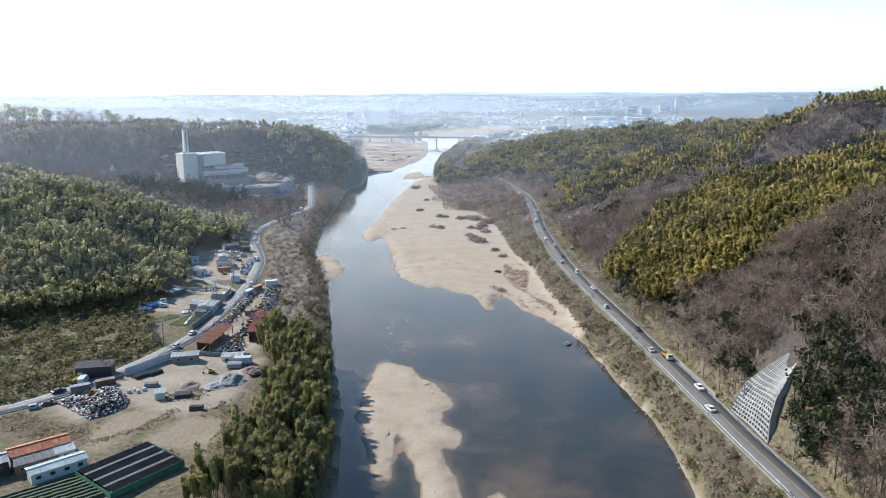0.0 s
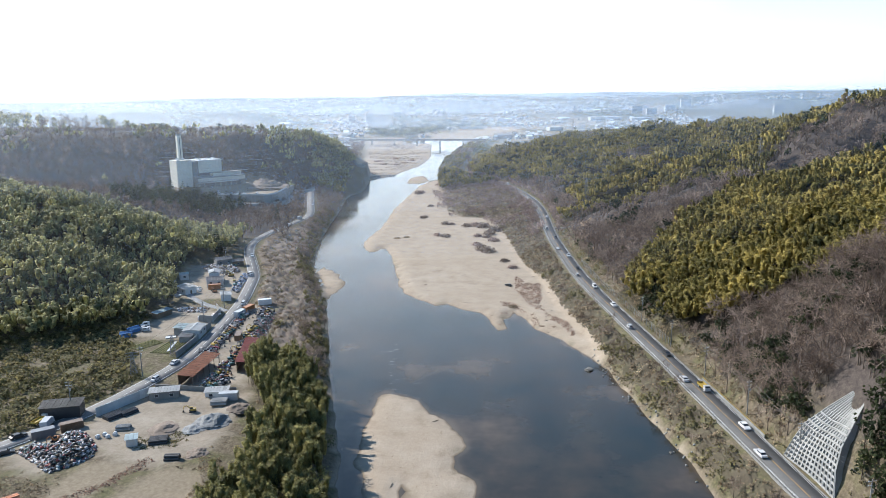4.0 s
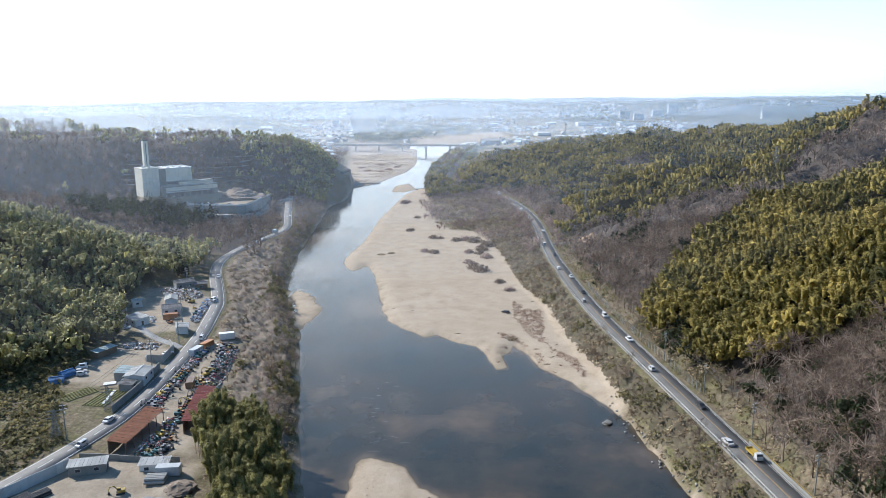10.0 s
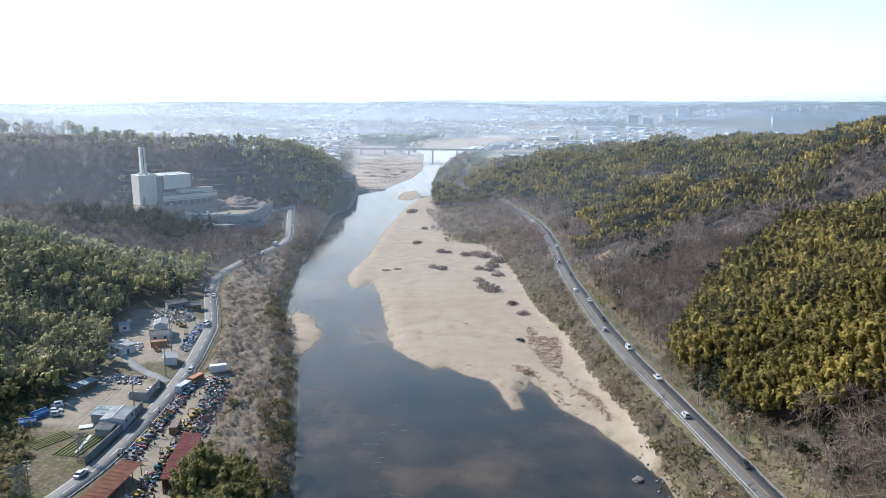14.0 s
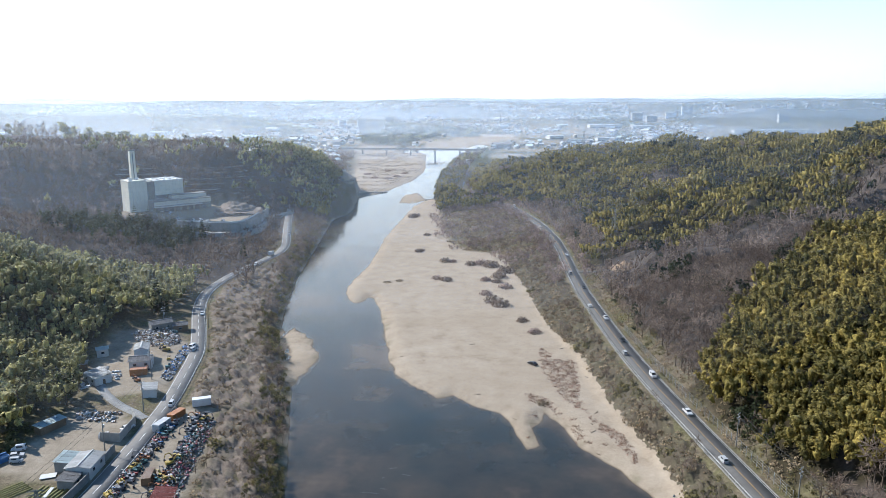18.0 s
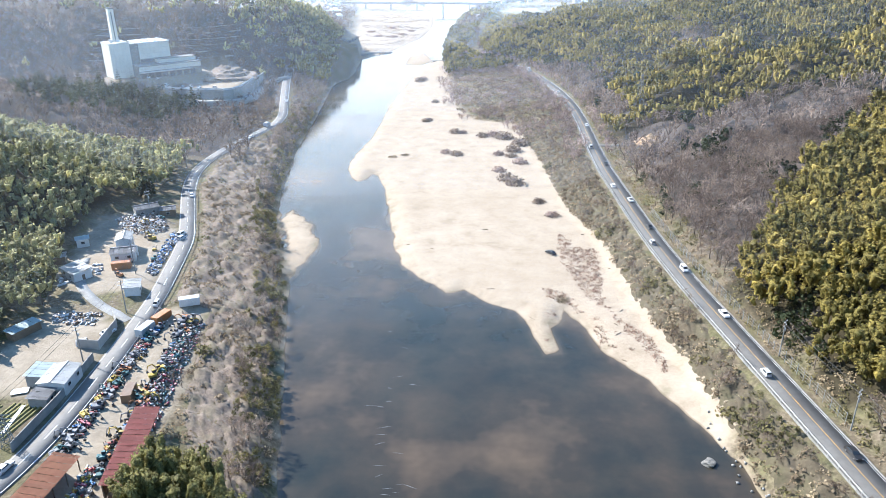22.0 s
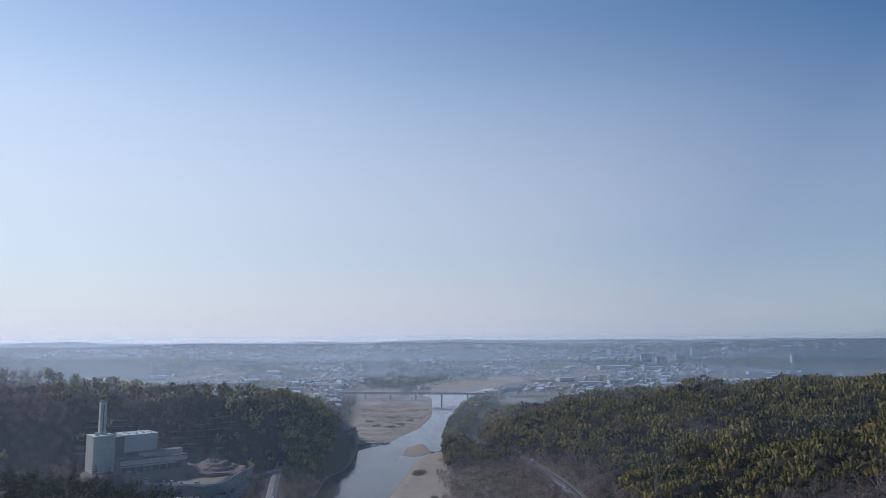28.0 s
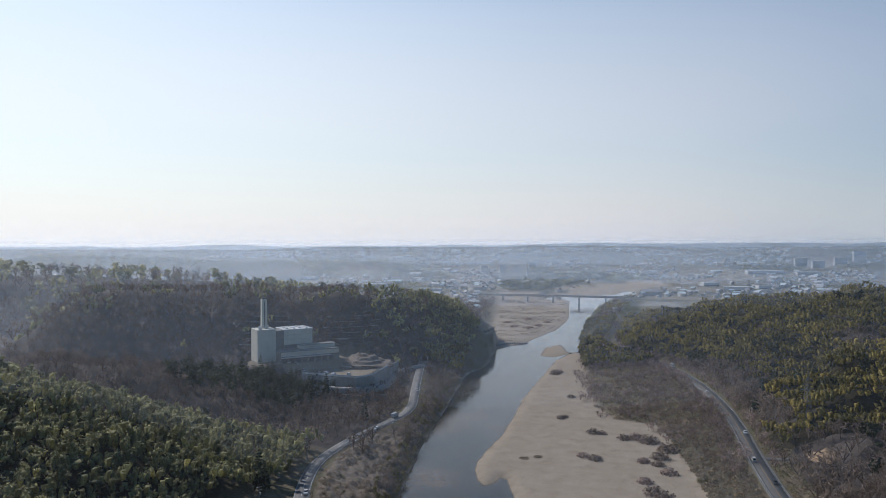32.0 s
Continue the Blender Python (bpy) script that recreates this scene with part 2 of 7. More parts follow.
M_ORANGE = surface("orange_roof_tile", (0.55, 0.21, 0.11), (0.64, 0.28, 0.16), 0.9, 0.8, stain=(0.42, 0.17, 0.10))
M_GREYROOF = surface("grey_roof_tile", (0.20, 0.20, 0.21), (0.30, 0.30, 0.31), 0.9, 0.75)
M_PALEROOF = surface("pale_blue_roof_sheet", (0.48, 0.58, 0.60), (0.58, 0.68, 0.69), 0.6, 0.5, stain=(0.40, 0.46, 0.47))
M_GLASS = surface("window_glass", (0.03, 0.04, 0.05), (0.05, 0.06, 0.075), 0.5, 0.12, bump=0.0)
M_WOOD = surface("weathered_wood", (0.16, 0.11, 0.075), (0.25, 0.18, 0.12), 1.5, 0.9)
M_NET = surface("black_shade_net", (0.008, 0.012, 0.014), (0.025, 0.025, 0.028), 2.0, 0.9)
M_NET.node_tree.nodes["Principled BSDF"].inputs["Specular IOR Level"].default_value = 0.0
M_GREYNET = surface("grey_shade_net", (0.09, 0.09, 0.10), (0.13, 0.13, 0.14), 2.0, 0.9)
M_GREENNET = surface("green_netting", (0.04, 0.17, 0.10), (0.07, 0.24, 0.14), 2.0, 0.8)
M_TYRE = surface("tyre_rubber", (0.02, 0.02, 0.02), (0.035, 0.035, 0.035), 3.0, 0.9)
M_CLAY = surface("tan_clay", (0.30, 0.20, 0.12), (0.42, 0.30, 0.19), 0.9, 0.95, stain=(0.24, 0.16, 0.10), bump=0.6)
M_GRAVEL = surface("grey_gravel", (0.20, 0.20, 0.19), (0.32, 0.32, 0.31), 3.0, 0.95, bump=0.6)
M_BROWNEARTH = surface("brown_earth", (0.17, 0.13, 0.10), (0.28, 0.22, 0.17), 1.2, 0.95, bump=0.6)
PAINTS = {}
for pname, pc in {"white": (0.6, 0.6, 0.6), "black": (0.02, 0.02, 0.022), "silver": (0.45, 0.46, 0.47), "yellow": (0.42, 0.29, 0.05), "teal": (0.04, 0.13, 0.135), "red": (0.30, 0.05, 0.045), "orange": (0.38, 0.15, 0.05), "blue": (0.06, 0.2, 0.45), "pink": (0.5, 0.13, 0.16), "grey": (0.2, 0.2, 0.21), "brown": (0.2, 0.12, 0.07), "green": (0.05, 0.2, 0.09)}.items():
    PAINTS[pname] = surface(pname + "_paint", tuple(v * 0.85 for v in pc), tuple(min(1, v * 1.1) for v in pc), 1.5, 0.4, stain=tuple(0.5 * v + 0.06 for v in pc), bump=0.05, vary=0.2)

# ---- plan ----
# the left waterline, the foot of the right bank, and the two roads, as x over y
LEFT_Y = [-300, 170, 210, 246, 296, 358, 400, 445, 480, 560, 659, 790, 900, 1110, 1570, 1750, 2000, 2300, 2600, 5200]
LEFT_X = [-25, -31, -36, -43, -54, -66, -75, -90, -97, -107, -113, -122, -128, -150, -200, -110, 40, 230, 420, 2400]
RIGHT_Y = [-300, 150, 197, 220, 262, 300, 326, 369, 419, 465, 540, 600, 628, 640, 665, 722, 776, 844, 916, 1000, 1100, 1224, 1300, 1459, 1560, 1750, 2000, 2300, 2600, 5200]
RIGHT_X = [50, 62, 65, 64, 58, 53, 51, 45, 43, 34, 30, 25, 22, -4, -15, -21, -24, -27, -30, -31, -29, -23, -16, -1, 14, 60, 130, 300, 480, 2450]
RR_Y = [-300, 100, 158, 184, 222, 266, 319, 369, 404, 430, 499, 548, 600, 645, 690, 731, 775, 820, 850, 880, 940, 1000, 1100, 1300, 1500, 2000, 2600, 5200]
RR_X = [108, 91, 85.5, 82.3, 79, 75, 69.6, 64.5, 62.3, 61.6, 60.8, 62.5, 65.3, 66.3, 64.5, 60.5, 53.5, 43.5, 29, 6, -4, 4, 12, 25, 60, 180, 540, 2500]
LEFT_ROAD = [(-330, 150), (-240, 168), (-170, 190), (-139, 202), (-128.5, 214), (-117, 234), (-109, 257), (-104.5, 275), (-103.2, 292), (-103.8, 323), (-106, 356), (-113.5, 403), (-124, 434), (-134, 462), (-140.5, 487), (-142, 507), (-140, 531), (-136, 553), (-130, 578), (-126, 598), (-127.5, 622), (-134, 652), (-140.5, 683), (-148, 720), (-154, 752), (-158, 775)]
POLY = {
    "main_bar": [(54, 296), (47, 313), (42, 325), (38, 331), (32, 341), (29, 355), (24, 366), (21.5, 356), (18.5, 357), (19, 340), (15, 338.5), (12, 355), (8, 365), (-1, 372), (-9, 381), (-14, 377), (-22, 388), (-31, 399), (-36, 416), (-40, 442), (-43, 466), (-49, 497), (-53, 514), (-56, 520), (-59, 511), (-63, 506), (-67, 511), (-71, 527), (-72, 545), (-70, 562), (-66, 600), (-64, 700), (-56, 800), (-50, 874), (-37, 922), (-22, 920), (20, 800), (60, 600), (66, 400), (66, 310)],
    "mid_bar": [(-31, 266), (-29, 270), (-16, 262), (-13, 253), (-8, 250), (-3, 237), (1, 228), (-4.5, 223), (-4, 216), (2.5, 206), (1.5, 197), (-4, 199), (-1.5, 187), (1, 178), (2, 150), (-9, 150), (-9.5, 178), (-13, 188), (-17.5, 206), (-17, 181), (-19, 176), (-22, 181), (-27.5, 203), (-33, 218), (-33, 244)],
    "low_bar": [(9, 178), (15, 171), (17, 140), (8, 140)],
    "shoal": [(-73, 384), (-80, 406), (-82, 427), (-90, 452), (-86, 463), (-77, 446), (-69, 428), (-67, 413), (-71, 400)],
    "upper_sand": [(-131, 900), (-152, 1114), (-204, 1577), (-230, 1800), (-150, 1725), (-66, 1640), (-53, 1252), (-66, 1111), (-92, 992)],
    "islet": [(-68, 900), (-66, 960), (-52, 984), (-40, 920), (-52, 892)],
    "far_sand": [(-110, 1950), (98, 2275), (190, 2330), (90, 1960), (-30, 1700)],
    "yard_near": [(-115, 230), (-100, 205), (-82, 199), (-70, 212), (-70, 250), (-101, 251)],
    "yard_scrap_near": [(-128, 206), (-112, 194), (-103, 212), (-106, 225), (-118, 224)],
    "lot": [(-137, 305), (-108, 300), (-108, 325), (-115, 343), (-135, 347)],
    "machine_yard": [(-97, 250), (-97, 300), (-100, 348), (-88, 352), (-80, 300), (-73, 252)],
    "far_yard": [(-158, 428), (-138, 436), (-122, 414), (-110, 362), (-130, 356), (-146, 372)],
    "clay": [(68, 537), (70, 549), (80, 545), (88, 543), (99, 540), (98, 528), (88, 524), (80, 532)],
    "field_a": [(-106, 180), (-101, 203), (-86, 203), (-98, 174)],
    "field_b": [(-88, 183), (-80, 201), (-65, 195), (-66, 177), (-82, 179)],
    "field_left": [(-175, 237), (-150, 234), (-132, 224), (-130, 217), (-146, 206), (-200, 200)],
    "field_far": [(-185, 268), (-160, 246), (-140, 262), (-150, 285)],
    "platform": [(-262, 648), (-246, 641), (-214, 668), (-196, 690), (-215, 712), (-262, 690)],
    "yard_plant": [(-240, 655), (-212, 652), (-172, 644), (-166, 660), (-166, 712), (-200, 745), (-235, 720)],
}


def sdf(poly, x, y):
    """Distance inside (+) or outside (-) of a polygon."""
    d = np.full(x.shape, 1e9)
    inside = np.zeros(x.shape, bool)
    n = len(poly)
    for i in range(n):
        (ax, ay), (bx, by) = poly[i], poly[(i + 1) % n]
        ex, ey = bx - ax, by - ay
        t = np.clip(((x - ax) * ex + (y - ay) * ey) / (ex * ex + ey * ey), 0, 1)
        d = np.minimum(d, np.hypot(x - ax - t * ex, y - ay - t * ey))
        if ey:
            inside ^= ((ay > y) != (by > y)) & (x < ax + (y - ay) * ex / ey)
    return np.where(inside, d, -d)


def to_line(line, x, y):
    """Distance to an open line of points."""
    d = np.full(x.shape, 1e9)
    for (ax, ay), (bx, by) in zip(line, line[1:]):
        ex, ey = bx - ax, by - ay
        t = np.clip(((x - ax) * ex + (y - ay) * ey) / (ex * ex + ey * ey), 0, 1)
        d = np.minimum(d, np.hypot(x - ax - t * ex, y - ay - t * ey))
    return d


def smooth(a, b, v):
    t = np.clip((v - a) / (b - a), 0, 1)
    return t * t * (3 - 2 * t)


def waves(x, y, size, seed=0):
    """A soft uneven field between -1 and 1 with bumps of about that size."""
    rs = np.random.RandomState(seed + 7)
    out = 0
    for k in range(9):
        a, p = rs.uniform(0, 6.283), rs.uniform(0, 6.283)
        f = 6.283 / size * rs.uniform(0.55, 1.7)
        out = out + np.sin((x * math.cos(a) + y * math.sin(a)) * f + p + 1.3 * np.sin((x * math.sin(a) - y * math.cos(a)) * f * 0.6 + p))
    return out / 4.5


def ridge(line, width, x, y):
    """A rounded ridge along points of (x, y, height)."""
    best = np.zeros(x.shape)
    for (ax, ay, az), (bx, by, bz) in zip(line, line[1:]):
        ex, ey = bx - ax, by - ay
        t = np.clip(((x - ax) * ex + (y - ay) * ey) / (ex * ex + ey * ey), 0, 1)
        d = np.hypot(x - ax - t * ex, y - ay - t * ey)
        best = np.maximum(best, (az + t * (bz - az)) * 0.5 * (1 + np.cos(np.pi * np.minimum(d / width, 1))))
    return best


CREST_Y = [-300, 150, 300, 400, 460, 500, 560, 640, 720, 800, 900, 1050, 1140, 1240]
CREST_Z = [85, 88, 74, 80, 60, 42, 43, 53, 60, 63, 48, 50, 26, 0]
RISE_Y = [150, 185, 212, 240, 290, 350, 420, 560, 1200]
RISE_L = [42, 33, 33, 48, 90, 118, 130, 130, 120]


def right_road_x(y):
    return np.interp(y, RR_Y, RR_X)


def ground_z(x, y):
    x, y = np.asarray(x, float), np.asarray(y, float)
    wob = waves(x, y, 22, 1) * 1.6 + waves(x, y, 7, 2) * 0.7
    xl, xb, xr = np.interp(y, LEFT_Y, LEFT_X), np.interp(y, RIGHT_Y, RIGHT_X), right_road_x(y)
    # river bed and bars
    z = np.full(x.shape, -2.2)
    far = smooth(1000, 1500, y)
    for name, top, soft in (("main_bar", 1.5, 5), ("mid_bar", 0.8, 4), ("low_bar", 0.5, 4), ("shoal", 0.55, 2.6), ("upper_sand", 1.8, 12), ("islet", 1.0, 8), ("far_sand", 2.5, 20)):
        s = sdf(POLY[name], x, y) + wob * (0.75 if name == "mid_bar" else 1.1 if name == "shoal" else 0.5 if name == "main_bar" else 0.9)
        z = np.maximum(z, np.where(s > -12, np.clip(s / soft, -1.4, 1) * top + 0.14 * waves(x, y, 9, 5) * np.clip(s / 6, 0, 1), -2.2))
    # left bank, terrace and hills
    s = xl - x + wob * 0.35
    zl = np.interp(s, [-4, 0, 4, 10, 30, 60], [-2.2, 0, 2.6, 5.2, 9.0, 9.3])
    bump_amp = np.clip(s / 8, 0, 1) * np.clip((60 - s) / 30, 0, 1)
    zl = zl + bump_amp * (1.0 * waves(x, y, 13, 3))
    hill = ridge([(-205, 415, 25), (-270, 425, 35), (-440, 480, 44)], 66, x, y)
    hill = np.maximum(hill, ridge([(-203, 352, 19), (-270, 385, 31)], 60, x, y))
    hill = np.maximum(hill, ridge([(-265, 430, 36), (-440, 480, 48)], 132, x, y))
    hill = np.maximum(hill, ridge([(-460, 760, 62), (-240, 792, 60), (-192, 850, 50), (-155, 945, 30)], 105, x, y))
    hill = np.maximum(hill, ridge([(-350, 560, 30), (-250, 590, 17)], 80, x, y))
    hill = np.maximum(hill, ridge([(-1400, 900, 80), (-900, 950, 72), (-520, 1010, 58), (-400, 1100, 34)], 190, x, y))
    hill = np.maximum(hill, ridge([(-1200, 520, 66), (-520, 560, 56)], 170, x, y))
    hill = np.maximum(hill, ridge([(-1100, 150, 46), (-420, 230, 20)], 150, x, y))
    hill = hill + np.clip(hill / 12, 0, 1) * (2.4 * waves(x, y, 70, 9) + 1.0 * waves(x, y, 24, 8))
    road_d = to_line(LEFT_ROAD, x, y)
    keep = smooth(5, 16, road_d)
    zl = zl + hill * keep
    zl = np.where(road_d < 6, 9.0 * np.clip(s / 12, 0, 1) + np.clip((y - 640) / 160, 0, 1) * 4, zl)
    for name, level, rim in (("far_yard", 9.8, 8), ("lot", 9.4, 4), ("yard_plant", 21.0, 2), ("platform", 27.0, 7)):
        w = smooth(-rim, 0.5, sdf(POLY[name], x, y))
        zl = zl + (level - zl) * w
    road_level = 8.85 + np.clip((y - 640) / 160, 0, 1) * 4
    zl = np.where(s > 12, zl + (road_level - zl) * (1 - smooth(4.6, 8.5, road_d)), zl)
    # right bank, road bench and hills
    edge = xr - 5.5
    t = np.clip((x - xb + wob * 0.3) / np.maximum(edge - xb, 4), -0.5, 1)
    zr = np.where(t > 0, 8.7 * np.abs(t) ** 0.85, t * 25)
    zr = zr + 0.7 * waves(x, y, 11, 12) * np.clip(t * 4, 0, 1) * np.clip((1 - t) * 4, 0, 1)
    up = np.maximum(x - xr - 7.5, 0)
    crest = np.interp(y + 0.12 * up, CREST_Y, CREST_Z)
    hr = crest * (1 - np.exp(-up / np.interp(y, RISE_Y, RISE_L)))
    hr = hr + 34 * np.exp(-(((x - 480) / 120) ** 2 + ((y - 790) / 120) ** 2))
    hr = hr + 50 * np.exp(-(((x - 288) / 90) ** 2 + ((y - 528) / 75) ** 2))
    hr = hr + np.clip(up / 40, 0, 1) * (6.5 * waves(x, y, 95, 21) + (2.6 + 3.0 * smooth(420, 520, y)) * waves(x, y, 46, 22))
    zr = zr + np.maximum(hr, 0) * smooth(0, 3, up)
    # the cut slope behind the concrete lattice
    cut = np.interp(x - xr - 6.6, [0, 1.7, 4.4, 12.8, 24], [8.7, 13.6, 19.4, 28.4, 36])
    cut_w = smooth(174, 185, y) * (1 - smooth(207, 220, y)) * (x - xr > 6.6) * (x - xr < 34)
    zr = np.maximum(zr, zr + (cut - zr) * cut_w)
    zr = np.where(x > edge, np.maximum(zr, 8.7), zr)
    # the far plain with the far ridges
    r = np.hypot(x, y)
    plain = 5.0 + 2.0 * waves(x, y, 600, 31)
    low = ridge([(-1000, 2450, 52), (-720, 2400, 62), (-640, 2420, 30)], 230, x, y)
    low = np.maximum(low, ridge([(-1900, 2300, 60), (-1150, 2380, 50)], 260, x, y))
    low = np.maximum(low, ridge([(700, 3300, 30), (1500, 3000, 45)], 400, x, y))
    rim = smooth(2300, 4500, r) * (101 + 9 * waves(x, y, 1500, 33) + 4 * waves(x, y, 420, 34))
    plain = plain + low + rim
    zl = np.maximum(zl, 0) * (1 - far) + np.maximum(plain, hill) * far + np.minimum(zl, 0)
    zr2 = np.maximum(zr, 0) * (1 - far) + plain * far + np.minimum(zr, 0)
    z = np.where(s > 0, np.maximum(z, zl), np.maximum(z, np.maximum(np.where(s > -12, zl, -2.2), np.where(t > -0.25, zr2, -2.2))))
    return z


# ---- building blocks ----
def part(name, bm, material, parent=None, label=""):
    me = bpy.data.meshes.new(name)
    bm.to_mesh(me)
    bm.free()
    for m in material if isinstance(material, (list, tuple)) else (material,):
        me.materials.append(m)
    ob = new(name, me)
    if parent is not None:
        ob.parent = parent
    if label:
        ob["label"] = label
    return ob


def mesh_object(name, verts, faces, materials, tint=None, mat_index=None, soft=False):
    """One mesh from arrays of corners and four-cornered faces."""
    verts, faces = np.asarray(verts, np.float32), np.asarray(faces, np.int32)
    me = bpy.data.meshes.new(name)
    me.vertices.add(len(verts))
    me.vertices.foreach_set("co", verts.ravel())
    me.loops.add(faces.size)
    me.loops.foreach_set("vertex_index", faces.ravel())
    me.polygons.add(len(faces))
    me.polygons.foreach_set("loop_start", np.arange(0, faces.size, faces.shape[1], dtype=np.int32))
    if mat_index is not None:
        me.polygons.foreach_set("material_index", np.asarray(mat_index, np.int32))
    if soft:
        me.polygons.foreach_set("use_smooth", np.ones(len(faces), bool))
    for m in materials:
        me.materials.append(m)
    if tint is not None:
        me.attributes.new("tint", "FLOAT", "POINT").data.foreach_set("value", np.asarray(tint, np.float32))
    me.update()
    me.validate()
    return new(name, me)


def box(bm, c, s, rot=0.0, taper=1.0):
    """A box about c with full sizes s, turned by rot degrees about z; its top is taper times as wide."""
    made = bmesh.ops.create_cube(bm, size=1)["verts"]
    co, si = math.cos(radians(rot)), math.sin(radians(rot))
    for v in made:
        k = taper if v.co.z > 0 else 1.0
        x, y, z = v.co.x * s[0] * k, v.co.y * s[1] * k, v.co.z * s[2]
        v.co = (c[0] + x * co - y * si, c[1] + x * si + y * co, c[2] + z)
    return made


def tube(bm, a, b, r1, r2=None, sides=8):
    """A tapered round bar from a to b."""
    a, b = Vector(a), Vector(b)
    m = Matrix.Translation((a + b) / 2) @ (b - a).to_track_quat("Z", "Y").to_matrix().to_4x4()
    bmesh.ops.create_cone(bm, cap_ends=True, segments=sides, radius1=r1, radius2=r1 if r2 is None else r2, depth=(b - a).length, matrix=m)


def fresh():
    return bmesh.new()


def thing(name, label, category, at=(0, 0, 0), rot=0.0, group="", kind=""):
    ob = new(name)
    ob.empty_display_size = 0.3
    ob.matrix_world = pose(*at, 0, 0, rot)
    return tagged(ob, label, category, group, kind)


# ---- ground ----
def axis(lo, hi, step, out_lo, out_hi, grow=1.22):
    v = list(np.arange(lo, hi + step, step))
    s = step
    while v[-1] < out_hi:
        s = min(s * grow, 130)
        v.append(v[-1] + s)
    s = step
    while v[0] > out_lo:
        s = min(s * grow, 130)
        v.insert(0, v[0] - s)
    return np.array(v)


gx, gy = axis(-300, 300, 3.0, -4400, 4400), axis(130, 960, 3.2, -500, 4750)
GX, GY = np.meshgrid(gx, gy)
GZ = ground_z(GX, GY)
nx, ny = len(gx), len(gy)
idx = np.arange(nx * ny).reshape(ny, nx)
quads = np.stack([idx[:-1, :-1], idx[:-1, 1:], idx[1:, 1:], idx[1:, :-1]], -1).reshape(-1, 4)


def on_ground(x, y):
    """The height of the ground sheet itself at given places."""
    x, y = np.asarray(x, float), np.asarray(y, float)
    i = np.clip(np.searchsorted(gx, x) - 1, 0, nx - 2)
    j = np.clip(np.searchsorted(gy, y) - 1, 0, ny - 2)
    u, v = (x - gx[i]) / (gx[i + 1] - gx[i]), (y - gy[j]) / (gy[j + 1] - gy[j])
    return (GZ[j, i] * (1 - u) + GZ[j, i + 1] * u) * (1 - v) + (GZ[j + 1, i] * (1 - u) + GZ[j + 1, i + 1] * u) * v


def gz(x, y):
    return float(on_ground(x, y))


def zone_material():
    m, nt, links, p = nodes_of("ground")
    at = nt.new("ShaderNodeAttribute")
    at.attribute_name = "zone"
    sep = nt.new("ShaderNodeSeparateColor")
    links.new(at.outputs["Color"], sep.inputs[0])
    a2 = nt.new("ShaderNodeAttribute")
    a2.attribute_name = "land"
    sep2 = nt.new("ShaderNodeSeparateColor")
    links.new(a2.outputs["Color"], sep2.inputs[0])
    fine, mid, big = noise_node(nt, links, 0.9, 8, 0.7), noise_node(nt, links, 0.12, 6, 0.65), noise_node(nt, links, 0.02, 4)
    scrub = ramp_node(nt, links, fine.outputs[0], [(0.3, (0.0546, 0.0429, 0.0296)), (0.5, (0.117, 0.0936, 0.0624)), (0.72, (0.211, 0.176, 0.121))]).outputs[0]
    green = ramp_node(nt, links, fine.outputs[0], [(0.3, (0.0468, 0.0468, 0.0234)), (0.7, (0.133, 0.125, 0.0546))]).outputs[0]
    gfac = ramp_node(nt, links, mid.outputs[0], [(0.45, (0, 0, 0)), (0.62, (0.8, 0.8, 0.8))]).outputs[0]
    c = mix_node(nt, links, gfac, scrub, green)
    litter = ramp_node(nt, links, fine.outputs[0], [(0.3, (0.035, 0.029, 0.026)), (0.7, (0.095, 0.078, 0.068))]).outputs[0]
    c = mix_node(nt, links, at.outputs["Alpha"], c, litter)
    # the plain: plots of field, wood and settlement
    vo = nt.new("ShaderNodeTexVoronoi")
    vo.inputs["Scale"].default_value = 0.011
    tc = nt.new("ShaderNodeTexCoord")
    links.new(tc.outputs["Object"], vo.inputs["Vector"])
    sv = nt.new("ShaderNodeSeparateColor")
    links.new(vo.outputs["Color"], sv.inputs[0])
    plot = ramp_node(nt, links, sv.outputs[0], [(0.0, (0.039, 0.0429, 0.0234)), (0.35, (0.156, 0.129, 0.0858)), (0.6, (0.211, 0.172, 0.117)), (0.8, (0.0936, 0.0936, 0.0546)), (1.0, (0.257, 0.242, 0.218))]).outputs[0]
    plot = mix_node(nt, links, 0.35, plot, ramp_node(nt, links, mid.outputs[0], [(0.3, (0.0468, 0.0468, 0.0312)), (0.7, (0.281, 0.242, 0.187))]).outputs[0])
    c = mix_node(nt, links, sep2.outputs[0], c, plot)
    wood = ramp_node(nt, links, mid.outputs[0], [(0.3, (0.0234, 0.0273, 0.0156)), (0.7, (0.078, 0.078, 0.0429))]).outputs[0]
    c = mix_node(nt, links, sep2.outputs[1], c, wood)
    # near-black soil tone: shade below the bamboo, put into the colour
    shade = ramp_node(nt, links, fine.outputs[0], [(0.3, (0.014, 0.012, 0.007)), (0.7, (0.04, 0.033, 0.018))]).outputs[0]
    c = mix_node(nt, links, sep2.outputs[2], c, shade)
    field = ramp_node(nt, links, fine.outputs[0], [(0.25, (0.133, 0.105, 0.0702)), (0.75, (0.25, 0.207, 0.148))]).outputs[0]
    c = mix_node(nt, links, sep.outputs[2], c, field)
    dirt = ramp_node(nt, links, mid.outputs[0], [(0.3, (0.16, 0.128, 0.092)), (0.55, (0.25, 0.21, 0.16)), (0.75, (0.31, 0.27, 0.215))]).outputs[0]
    dirt = mix_node(nt, links, 0.3, dirt, ramp_node(nt, links, fine.outputs[0], [(0.3, (0.13, 0.108, 0.08)), (0.7, (0.33, 0.29, 0.235))]).outputs[0])
